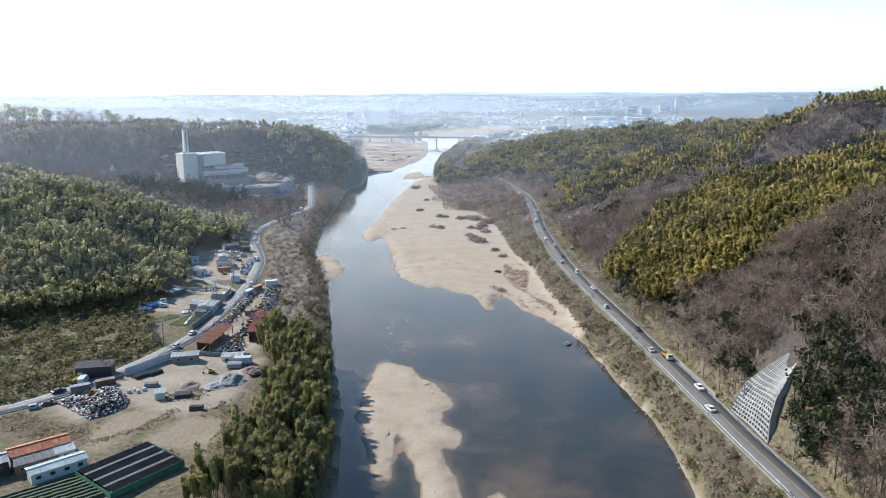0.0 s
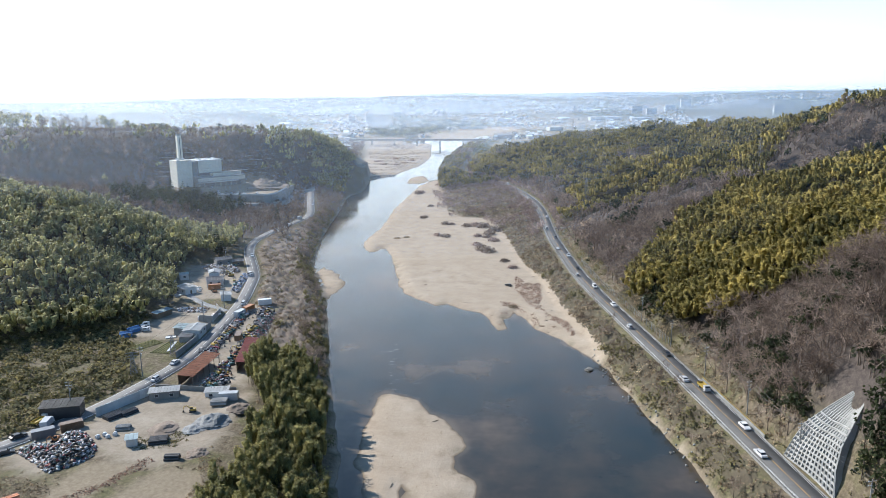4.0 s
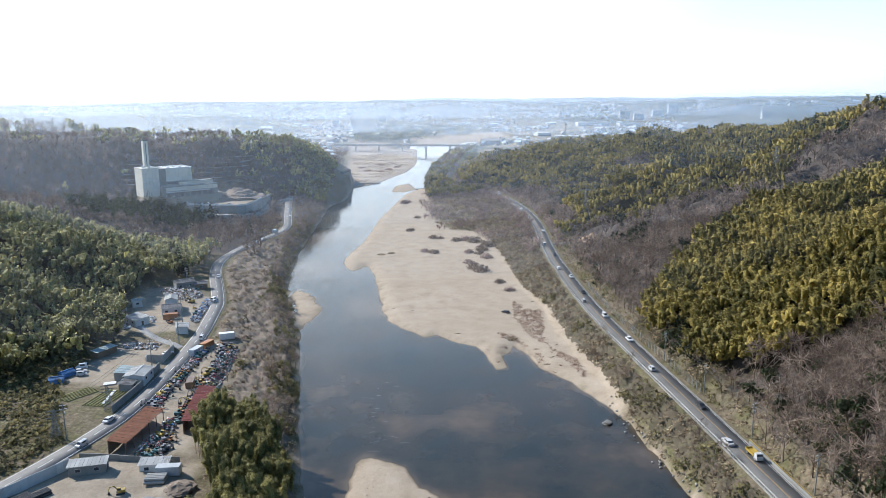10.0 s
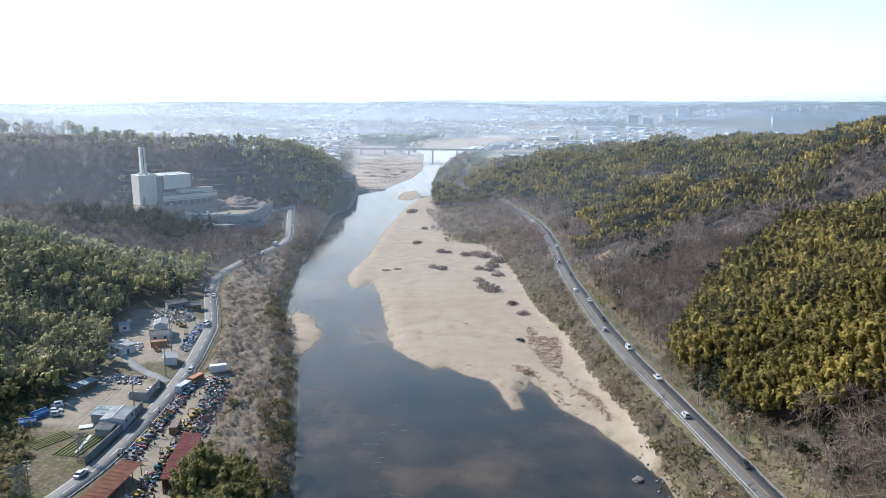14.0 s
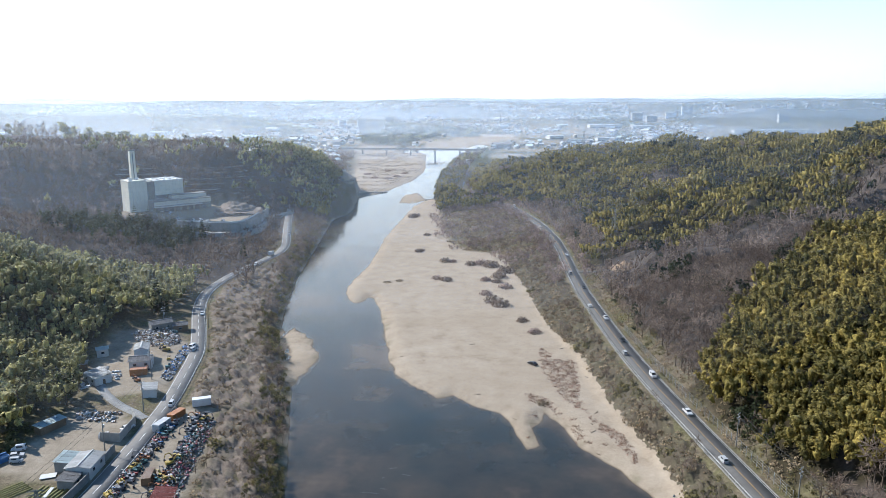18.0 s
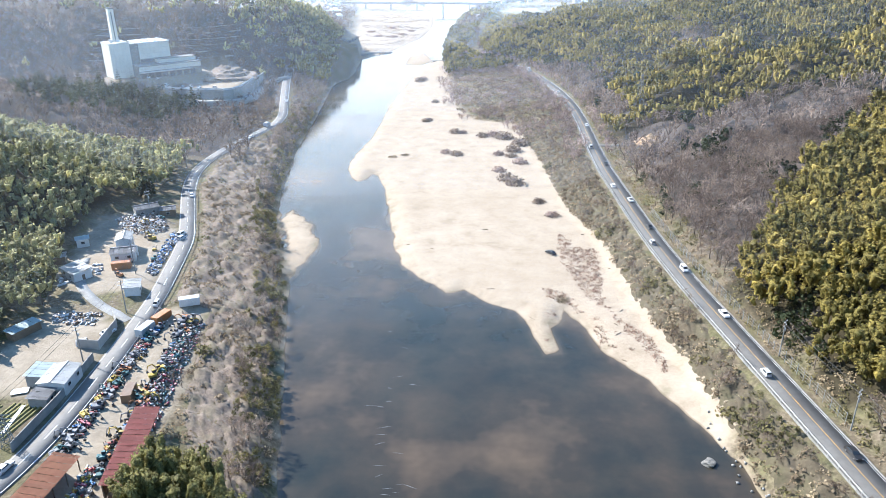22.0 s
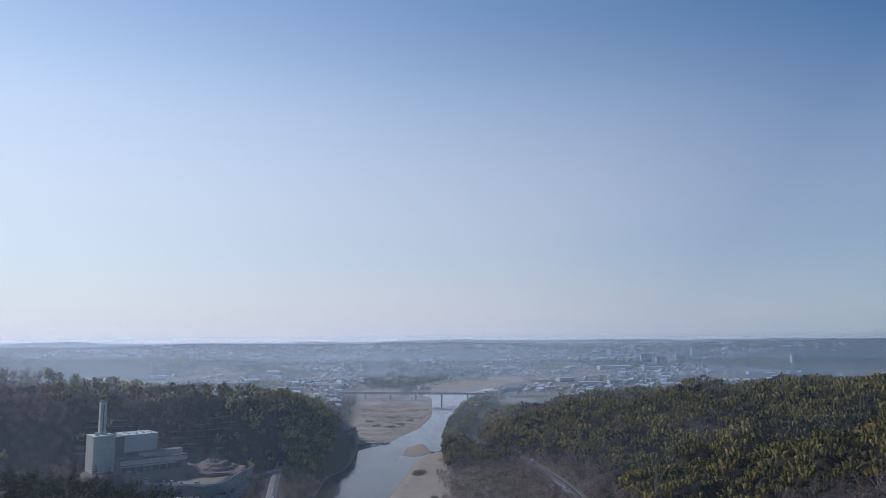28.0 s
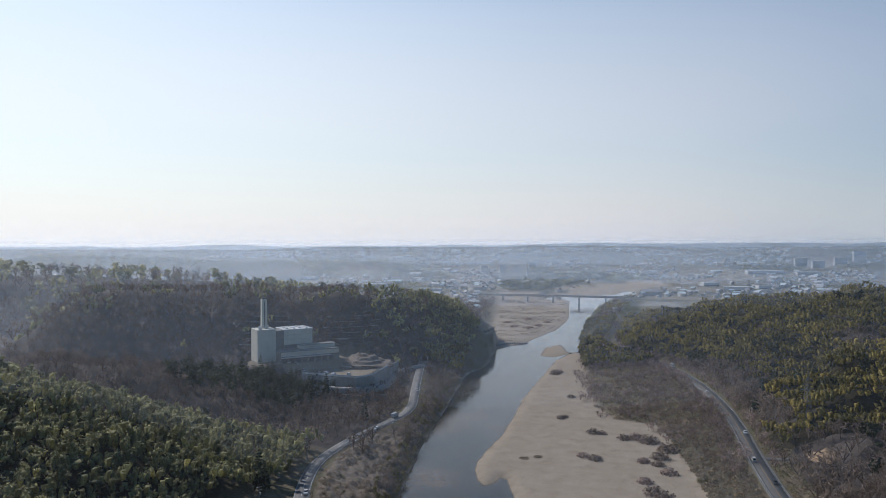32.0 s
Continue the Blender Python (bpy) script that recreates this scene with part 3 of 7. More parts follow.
    c = mix_node(nt, links, sep.outputs[1], c, dirt)
    sand = ramp_node(nt, links, mid.outputs[0], [(0.25, (0.20, 0.157, 0.111)), (0.45, (0.285, 0.232, 0.173)), (0.6, (0.315, 0.262, 0.20)), (0.75, (0.37, 0.314, 0.247))]).outputs[0]
    sand = mix_node(nt, links, ramp_node(nt, links, big.outputs[0], [(0.4, (0, 0, 0)), (0.7, (0.5, 0.5, 0.5))]).outputs[0], sand, (0.242, 0.191, 0.136))
    sand = mix_node(nt, links, 0.2, sand, ramp_node(nt, links, fine.outputs[0], [(0.3, (0.187, 0.144, 0.101)), (0.7, (0.359, 0.308, 0.246))]).outputs[0])
    # wet rim and bed close to the water level
    geo = nt.new("ShaderNodeNewGeometry")
    sx = nt.new("ShaderNodeSeparateXYZ")
    links.new(geo.outputs["Position"], sx.inputs[0])
    mr = nt.new("ShaderNodeMapRange")
    mr.inputs["From Min"].default_value, mr.inputs["From Max"].default_value = 0.02, 0.2
    links.new(sx.outputs[2], mr.inputs[0])
    sand = mix_node(nt, links, mr.outputs[0], (0.148, 0.113, 0.078), sand)
    c = mix_node(nt, links, sep.outputs[0], c, sand)
    links.new(c, p.inputs["Base Color"])
    p.inputs["Roughness"].default_value = 0.95
    p.inputs["Specular IOR Level"].default_value = 0.15
    bump_node(nt, links, fine.outputs[0], p, 0.5, 0.5)
    return m


M_GROUND = zone_material()
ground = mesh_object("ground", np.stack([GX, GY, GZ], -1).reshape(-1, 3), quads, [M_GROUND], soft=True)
tagged(ground, "valley ground with sandbars, dry scrub, fields and wooded hills", "ground", kind="structure")


def any_of(names, x, y, soft=2.0):
    out = np.zeros(x.shape)
    for n in names:
        out = np.maximum(out, smooth(-soft, soft, sdf(POLY[n], x, y) + waves(x, y, 9, 41)))
    return out


XL, XB, XR = np.interp(GY, LEFT_Y, LEFT_X), np.interp(GY, RIGHT_Y, RIGHT_X), right_road_x(GY)
sand_w = any_of(["main_bar", "mid_bar", "low_bar", "shoal", "upper_sand", "islet", "far_sand"], GX, GY, 3)
sand_w = np.where((GX > XB + 3), sand_w * np.clip(1 - (GX - XB - 3) / 6, 0, 1), sand_w)
sand_w = np.where(GZ < 0.1, 1, sand_w)
sand_w = np.where((GX < XL - 2) & (GY < 890), 0, sand_w)
dirt_w = np.maximum(any_of(["yard_near", "yard_scrap_near", "lot", "machine_yard", "far_yard"], GX, GY, 1.5), 0.45 * any_of(["yard_plant", "platform"], GX, GY, 2))
field_w = any_of(["field_a", "field_b", "yard_plant"], GX, GY, 1.5)
right_up = GX - XR - 12
wood_w = np.maximum(smooth(-5, 6, right_up + 3 * waves(GX, GY, 20, 44)) * (1 - smooth(1100, 1250, GY)), np.maximum(smooth(0.5, 4, GZ - 10.5), smooth(500, 530, GY)) * (GX < XL - 25))
wood_w = wood_w * (1 - dirt_w)
plain_w = smooth(1120, 1320, GY) * (1 - sand_w) * (GZ > 0)
hill_w = np.clip(smooth(14, 30, GZ) * plain_w * (1 - 0.45 * smooth(2300, 2700, np.hypot(GX, GY))) + plain_w * smooth(0.15, 0.4, waves(GX, GY * 0.5, 420, 51)), 0, 1)
zone = np.stack([sand_w, dirt_w, field_w, np.clip(wood_w, 0, 1)], -1).astype(np.float32)
ground.data.attributes.new("zone", "FLOAT_COLOR", "POINT").data.foreach_set("color", zone.ravel())
land = np.stack([plain_w, hill_w, 0 * plain_w, 1 + 0 * plain_w], -1).astype(np.float32)


# ---- water ----
def water_material():
    m, nt, links, p = nodes_of("river_water")
    big, mid = noise_node(nt, links, 0.016, 5, 0.6), noise_node(nt, links, 0.06, 5)
    deep = ramp_node(nt, links, big.outputs[0], [(0.38, (0.013, 0.018, 0.017)), (0.52, (0.034, 0.028, 0.021)), (0.64, (0.10, 0.07, 0.045))]).outputs[0]
    c = mix_node(nt, links, 0.25, deep, ramp_node(nt, links, mid.outputs[0], [(0.4, (0.012, 0.017, 0.018)), (0.7, (0.075, 0.058, 0.04))]).outputs[0])
    sh = nt.new("ShaderNodeAttribute")
    sh.attribute_name = "shallow"
    c = mix_node(nt, links, ramp_node(nt, links, sh.outputs["Fac"], [(0.0, (0, 0, 0)), (0.35, (0.12, 0.12, 0.12)), (1.0, (0.8, 0.8, 0.8))]).outputs[0], c, (0.11, 0.084, 0.058))
    links.new(c, p.inputs["Base Color"])
    p.inputs["IOR"].default_value = 1.33
    p.inputs["Specular IOR Level"].default_value = 0.4
    rip = noise_node(nt, links, 1.1, 4, 0.6)
    patch = ramp_node(nt, links, mid.outputs[0], [(0.42, (0.03, 0.03, 0.03)), (0.62, (0.16, 0.16, 0.16))]).outputs[0]
    links.new(patch, p.inputs["Roughness"])
    bump_node(nt, links, rip.outputs[0], p, 0.10, 0.15)
    return m


wy = np.concatenate([np.arange(-300, 120, 30), np.arange(120, 640, 3.0), np.arange(640, 1000, 8), np.arange(1000, 2700, 40)]).astype(float)
wu = np.linspace(0, 1, 60)
WU, WY = np.meshgrid(wu, wy)
WXL = np.interp(WY, LEFT_Y, LEFT_X) - 9
WXR = np.where(WY < 1450, np.maximum(np.interp(WY, RIGHT_Y, RIGHT_X) + 14, 0), np.interp(WY, RIGHT_Y, RIGHT_X) + 14)
WX = WXL + WU * (WXR - WXL)
k = np.arange(WX.size).reshape(WX.shape)
water = mesh_object("water", np.stack([WX, WY, 0 * WX], -1).reshape(-1, 3), np.stack([k[:-1, :-1], k[:-1, 1:], k[1:, 1:], k[1:, :-1]], -1).reshape(-1, 4), [water_material()])
bed = ground_z(WX, WY)
shallow = np.clip(0.75 * smooth(-0.7, 0.0, bed) + 0.3 * np.clip(waves(WX, WY * 0.45, 30, 15) - 0.15, 0, 1) * (WY < 560), 0, 1)
water.data.attributes.new("shallow", "FLOAT", "POINT").data.foreach_set("value", shallow.ravel().astype(np.float32))
tagged(water, "calm dark river water reflecting the pale sky", "river", kind="structure")


# ---- roads ----
def road_line(points, step=4.0):
    """Points at even steps along a soft curve through the given ones."""
    p = np.array(points, float)
    d = np.r_[0, np.cumsum(np.hypot(*np.diff(p, axis=0).T))]
    s = np.arange(0, d[-1], step)
    out = np.stack([np.interp(s, d, p[:, 0]), np.interp(s, d, p[:, 1])], -1)
    for _ in range(6):
        out[1:-1] = 0.25 * out[:-2] + 0.5 * out[1:-1] + 0.25 * out[2:]
    return out


def along(path, off):
    t = np.gradient(path, axis=0)
    t /= np.linalg.norm(t, axis=1)[:, None]
    return path + np.stack([t[:, 1], -t[:, 0]], -1) * off


def band(name, path, z, off, width, up, material, parent, label="", thick=0.0):
    a, b = along(path, off - width / 2), along(path, off + width / 2)
    n = len(path)
    rows = [np.c_[a, z + up], np.c_[b, z + up]]
    if thick:
        rows = [np.c_[a, z + up - thick], *rows, np.c_[b, z + up - thick]]
    v = np.concatenate(rows)
    i = np.arange(n - 1)
    f = np.concatenate([np.stack([i + k * n, i + (k + 1) * n, i + (k + 1) * n + 1, i + k * n + 1], -1) for k in range(len(rows) - 1)])
    ob = mesh_object(name, v, f, [material])
    ob.parent = parent
    if label:
        ob["label"] = label
    return ob


def pieces(path, z, off, lo, hi, run, gap):
    """Stretches along a road, for dashes and rails."""
    q = along(path, off)
    d = np.r_[0, np.cumsum(np.hypot(*np.diff(q, axis=0).T))]
    s = lo
    while s + run < min(hi, d[-1]):
        yield [np.array([np.interp(u, d, q[:, 0]), np.interp(u, d, q[:, 1]), np.interp(u, d, z)]) for u in (s, s + run)]
        s += run + gap


def flat_strip(bm, a, b, w, up):
    d = (b - a)[:2]
    n = np.array([d[1], -d[0]]) / np.linalg.norm(d) * w / 2
    vs = [bm.verts.new((p[0] + k * n[0], p[1] + k * n[1], p[2] + up)) for p, k in ((a, -1), (a, 1), (b, 1), (b, -1))]
    bm.faces.new(vs)


rr = road_line([(x, y) for x, y in zip(RR_X, RR_Y) if -301 < y < 890])
rr_z = np.full(len(rr), 8.95)
road_right = new("road_riverside")
tagged(road_right, "two-lane grey asphalt road along the wooded hillside", "road", kind="structure")
band("roadway", rr, rr_z, 0.0, 7.2, 0.10, M_ASPHALT, road_right, thick=1.6)
band("edge_line", rr, rr_z, -3.3, 0.14, 0.105, M_LINE, road_right, "white painted edge line")
band("edge_line", rr, rr_z, 3.3, 0.12, 0.105, M_LINE, road_right, "white painted edge line")
band("centre_line", rr, rr_z, 0.0, 0.14, 0.106, M_YELLOW, road_right, "solid yellow centre line")
band("kerb", rr, rr_z, -4.0, 0.28, 0.25, M_KERB, road_right, "grey concrete kerb", thick=1.8)
band("kerb", rr, rr_z, 4.0, 0.3, 0.2, M_KERB, road_right, "grey concrete kerb", thick=1.8)
lr = road_line(LEFT_ROAD)
lr_z = 8.95 + np.clip((lr[:, 1] - 640) / 160, 0, 1) * 4 + 0 * lr[:, 0]
road_left = new("road_village")
tagged(road_left, "two-lane pale asphalt road winding past yards", "road", kind="structure")
band("roadway", lr, lr_z, 0.0, 6.4, 0.12, M_PALEROAD, road_left, thick=1.5)
band("edge_line", lr, lr_z, -2.8, 0.16, 0.125, M_LINE, road_left, "white painted edge line")
band("edge_line", lr, lr_z, 2.8, 0.16, 0.125, M_LINE, road_left, "white painted edge line")


# ---- haze, added as clear curved sheets over valley and plain ----
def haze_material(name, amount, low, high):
    """Thin sheet standing in for mist: mostly clear, scattering a little of the sun's and the sky's light."""
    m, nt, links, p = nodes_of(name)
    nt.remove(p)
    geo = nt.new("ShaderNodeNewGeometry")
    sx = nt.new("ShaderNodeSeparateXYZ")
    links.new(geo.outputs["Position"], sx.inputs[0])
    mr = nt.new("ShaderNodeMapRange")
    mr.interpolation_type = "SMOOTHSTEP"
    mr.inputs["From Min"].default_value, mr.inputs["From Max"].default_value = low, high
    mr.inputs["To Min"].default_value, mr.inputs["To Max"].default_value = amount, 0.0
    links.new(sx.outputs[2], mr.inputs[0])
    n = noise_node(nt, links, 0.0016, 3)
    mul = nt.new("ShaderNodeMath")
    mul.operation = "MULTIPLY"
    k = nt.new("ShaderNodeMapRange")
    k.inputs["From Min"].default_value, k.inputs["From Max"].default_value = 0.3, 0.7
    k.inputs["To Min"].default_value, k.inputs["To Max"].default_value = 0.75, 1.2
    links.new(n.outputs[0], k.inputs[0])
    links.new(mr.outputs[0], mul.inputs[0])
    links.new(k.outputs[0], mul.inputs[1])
    # nearer sheets are denser to the left, imitating the glare towards the sun
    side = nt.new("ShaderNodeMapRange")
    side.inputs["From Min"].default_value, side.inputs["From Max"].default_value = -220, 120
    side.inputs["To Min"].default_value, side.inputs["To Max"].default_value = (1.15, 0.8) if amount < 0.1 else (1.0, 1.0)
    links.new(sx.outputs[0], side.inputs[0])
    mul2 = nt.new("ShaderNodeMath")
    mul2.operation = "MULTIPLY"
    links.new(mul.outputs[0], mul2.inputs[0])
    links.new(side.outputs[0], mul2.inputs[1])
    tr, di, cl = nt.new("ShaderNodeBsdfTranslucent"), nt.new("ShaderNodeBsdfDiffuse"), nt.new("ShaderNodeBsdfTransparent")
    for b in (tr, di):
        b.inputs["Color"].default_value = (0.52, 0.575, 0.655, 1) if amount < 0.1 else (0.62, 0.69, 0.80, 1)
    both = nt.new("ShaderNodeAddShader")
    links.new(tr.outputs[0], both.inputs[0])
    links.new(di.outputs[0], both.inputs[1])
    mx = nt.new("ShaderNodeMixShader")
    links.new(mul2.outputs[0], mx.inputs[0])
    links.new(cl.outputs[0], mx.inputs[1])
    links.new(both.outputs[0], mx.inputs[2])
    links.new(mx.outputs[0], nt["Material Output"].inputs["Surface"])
    return m


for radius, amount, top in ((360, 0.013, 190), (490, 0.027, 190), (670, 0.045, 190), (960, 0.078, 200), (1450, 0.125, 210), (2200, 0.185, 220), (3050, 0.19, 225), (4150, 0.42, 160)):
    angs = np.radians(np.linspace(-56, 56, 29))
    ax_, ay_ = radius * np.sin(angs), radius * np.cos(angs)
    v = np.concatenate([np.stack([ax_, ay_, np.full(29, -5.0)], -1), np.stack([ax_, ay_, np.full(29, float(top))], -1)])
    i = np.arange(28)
    veil_ob = mesh_object("haze_sheet", v, np.stack([i, i + 1, i + 30, i + 29], -1), [haze_material("haze", amount, 50 if radius < 4000 else 85, top)], soft=True)
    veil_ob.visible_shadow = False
    tagged(veil_ob, "thin curved sheet standing in for pale winter haze", "haze", kind="structure")


# ---- plants ----
def quad_cards(rs, centres, sizes, aim, spread, droop=0.3, face=None, slim=0.42):
    """Leaf sprays: small four-cornered blades about the centres, pointing roughly along aim and facing outwards."""
    n = len(centres)
    d = aim + rs.normal(0, spread, (n, 3))
    d[:, 2] -= droop * rs.rand(n)
    d /= np.linalg.norm(d, axis=1)[:, None]
    out = rs.normal(0, 1, (n, 3)) if face is None else face + rs.normal(0, 0.28, (n, 3))
    side = np.cross(d, out)
    side /= np.linalg.norm(side, axis=1)[:, None] + 1e-9
    L, W = sizes[:, None], sizes[:, None] * slim
    v = np.stack([centres - d * L * 0.5, centres + side * W * 0.6, centres + d * L * 0.5, centres - side * W * 0.6], 1).reshape(-1, 3)
    return v, np.arange(4 * n).reshape(n, 4)


def stick(a, b, r1, r2, sides=3):
    """A thin tapered bar of three sides."""
    a, b = np.array(a, float), np.array(b, float)
    d = (b - a) / np.linalg.norm(b - a)
    u = np.cross(d, (0.3, 0.9, 0.2))
    u /= np.linalg.norm(u)
    w = np.cross(d, u)
    ring = [math.cos(6.2832 * k / sides) * u + math.sin(6.2832 * k / sides) * w for k in range(sides)]
    v = np.array([a + r1 * q for q in ring] + [b + r2 * q for q in ring])
    f = np.array([[k, (k + 1) % sides, sides + (k + 1) % sides, sides + k] for k in range(sides)])
    return v, f


def blade(a, b, w1, w2, rs):
    """A flat twig from a to b."""
    a, b = np.array(a, float), np.array(b, float)
    s = np.cross(b - a, rs.normal(0, 1, 3))
    s /= np.linalg.norm(s) + 1e-9
    return np.array([a - s * w1, a + s * w1, b + s * w2, b - s * w2]), np.array([[0, 1, 2, 3]])


def gather(bits):
    vs, fs, off = [], [], 0
    for v, f in bits:
        vs.append(v)
        fs.append(f + off)
        off += len(v)
    return np.concatenate(vs), np.concatenate(fs)


def plume(rs, path, girth, sides):
    """A drooping feathered head: an uneven tapering body round a curved path."""
    n = len(path)
    a = rs.uniform(0, 6.283) + np.arange(sides) * 6.283 / sides
    v = []
    for k in range(n):
        r = girth[k] * rs.uniform(0.35, 1.5, sides)
        v.append(path[k] + np.stack([np.cos(a) * r, np.sin(a) * r, rs.normal(0, 0.3, sides) * girth[k]], -1))
    f = [[k * sides + i, k * sides + (i + 1) % sides, (k + 1) * sides + (i + 1) % sides, (k + 1) * sides + i] for k in range(n - 1) for i in range(sides)]
    return np.concatenate(v), np.array(f)


def bamboo(seed, height=11.0, culms=4, sides=5, sprays=19, wide=2.2, leaf_size=0.8, head=1.15, low=0.46, rings=4, droop=1.0):
    """A clump of culms, each bowing over into a rounded, drooping head of leaf sprays: (leaf mesh, wood mesh)."""
    rs = np.random.RandomState(seed)
    leaf, wood = [], []
    for c in range(culms):
        a = 6.283 * (c + rs.uniform(0, 0.8)) / culms
        base = np.array([math.cos(a), math.sin(a), 0]) * wide * rs.uniform(0.35, 1.1)
        a += rs.normal(0, 0.9)
        lean = np.array([math.cos(a), math.sin(a), 0])
        h, r = height * rs.uniform(0.66, 1.08), head * rs.uniform(0.75, 1.25)
        bow = rs.uniform(0.14, 0.3) * droop

        def at(t):
            return base + lean * (t[:, None] ** 3) * h * bow + np.array([0, 0, 1]) * (np.sin(t * 1.75)[:, None]) * h

        def wide_at(t):
            return np.interp(t, [low, low + 0.1, 0.8, 0.93, 1.0], [0.6, 0.95, 1.0, 0.7, 0.12]) * r

        t = np.linspace(low, 1.0, rings)
        leaf.append(plume(rs, at(t), wide_at(t) * 0.8, sides))
        t = rs.uniform(low, 1.0, sprays) ** 0.8
        t = np.maximum(t, low)
        d = rs.normal(0, 1, (sprays, 3)) + np.array([0, 0, 0.25])
        d /= np.linalg.norm(d, axis=1)[:, None]
        cen = at(t) + d * wide_at(t)[:, None]
        leaf.append(quad_cards(rs, cen, leaf_size * rs.uniform(0.7, 1.4, sprays), d * (0.9, 0.9, 0.2) + lean * 0.4 - np.array([0, 0, 0.35]), 0.35, 0.5, d + np.array([0, 0, 0.6]), 0.45))
        wood.append(stick(base, base + lean * 0.3 + np.array([0, 0, h * 0.7]), 0.07, 0.05))
    return gather(leaf), gather(wood)


def broadleaf(seed, height=10.0, wide=3.2, leaves=80, low=0.28):
    """A round evergreen crown of leaf sprays in several lobes, on a forked trunk."""
    rs = np.random.RandomState(seed)
    lobes = 5
    cen = rs.normal(0, 1, (lobes, 3)) * (wide * 0.45, wide * 0.45, height * 0.14) + (0, 0, height * 0.64)
    cen[0] = (0, 0, height * 0.76)
    leaf, wood = [], [stick((0, 0, 0), (0, 0, height * 0.5), 0.2, 0.12)]
    per = leaves // lobes
    for c in cen:
        d = rs.normal(0, 1, (per, 3))
        d /= np.linalg.norm(d, axis=1)[:, None]
        r = rs.uniform(0.7, 1.05, (per, 1))
        pts = c + d * r * (wide * 0.62, wide * 0.62, height * 0.2)
        pts[:, 2] = np.maximum(pts[:, 2], height * low)
        out = d * (0.6, 0.6, 0.5)
        leaf.append(quad_cards(rs, pts, rs.uniform(1.1, 2.0, per) * height / 10 * (62 / leaves) ** 0.55, np.cross(d, rs.normal(0, 1, (per, 3))), 0.3, 0.2, d + np.array([0, 0, 0.35]), 0.62))
        wood.append(stick((0, 0, height * 0.4), c, 0.1, 0.04))
    return gather(leaf), gather(wood)


def bare_tree(seed, height=9.0, lobes=6, twigs=18, thick=0.058):
    """A leafless crown: trunk, rising limbs, and a rounded haze of fine twigs about each limb's end."""
    rs = np.random.RandomState(seed)
    wood, leaf = [stick((0, 0, 0), (0, 0, height * 0.45), 0.15, 0.09)], []
    for k in range(lobes):
        a = 6.283 * (k + rs.rand() * 0.7) / lobes
        out = rs.uniform(0.12, 0.3) if k else 0.03
        s = np.array([0, 0, height * rs.uniform(0.2, 0.4)])
        e = np.array([math.cos(a) * out, math.sin(a) * out, rs.uniform(0.55, 0.72) + (0.12 if k == 0 else 0)]) * height
        leaf.append(blade(s, e, thick * 1.3, thick * 0.7, rs))
        for j in range(twigs):
            d = rs.normal(0, 1, 3) + np.array([math.cos(a) * 0.5, math.sin(a) * 0.5, 0.55])
            d /= np.linalg.norm(d)
            p = e + d * height * rs.uniform(0.0, 0.07)
            q = p + (d + rs.normal(0, 0.3, 3)) * height * rs.uniform(0.09, 0.19)
            leaf.append(blade(p, q, thick * rs.uniform(0.8, 1.2), thick * 0.45, rs))
    return gather(leaf), gather(wood)


def shrub(seed, height=1.7, wide=2.6, n=24, spray=0.25):
    """A low mound of stems and dry leaves."""
    rs = np.random.RandomState(seed)
    d = rs.normal(0, 1, (n, 3))
    d[:, 2] = np.abs(d[:, 2])
    d /= np.linalg.norm(d, axis=1)[:, None]
    pts = d * (wide * 0.62, wide * 0.62, height * 0.62) * rs.uniform(0.5, 1.0, (n, 1))
    return quad_cards(rs, pts, rs.uniform(0.7, 1.4, n) * wide * spray, np.cross(d, rs.normal(0, 1, (n, 3))) + d * 0.4, 0.3, 0.1, d * 0.8 + np.array([0, 0, 0.5]), 0.55), stick((0, 0, -0.3), (0, 0, height * 0.4), 0.06, 0.03)


def cedar(seed, height=14.0, wide=2.6, tiers=11):
    """A conical evergreen of drooping tiers."""
    rs = np.random.RandomState(seed)
    leaf = []
    for k in range(tiers):
        t = k / (tiers - 1)
        r = wide * (1 - t) ** 0.8 + 0.25
        n = 7
        a = rs.uniform(0, 6.283) + np.arange(n) * 6.283 / n
        d = np.stack([np.cos(a), np.sin(a), np.full(n, -0.15)], -1)
        pts = d * r * 0.6 + (0, 0, height * (0.18 + 0.8 * t))
        leaf.append(quad_cards(rs, pts, np.full(n, r * 0.95 + 0.3), d, 0.25, 0.25))
    return gather(leaf), stick((0, 0, 0), (0, 0, height * 0.95), 0.2, 0.03)


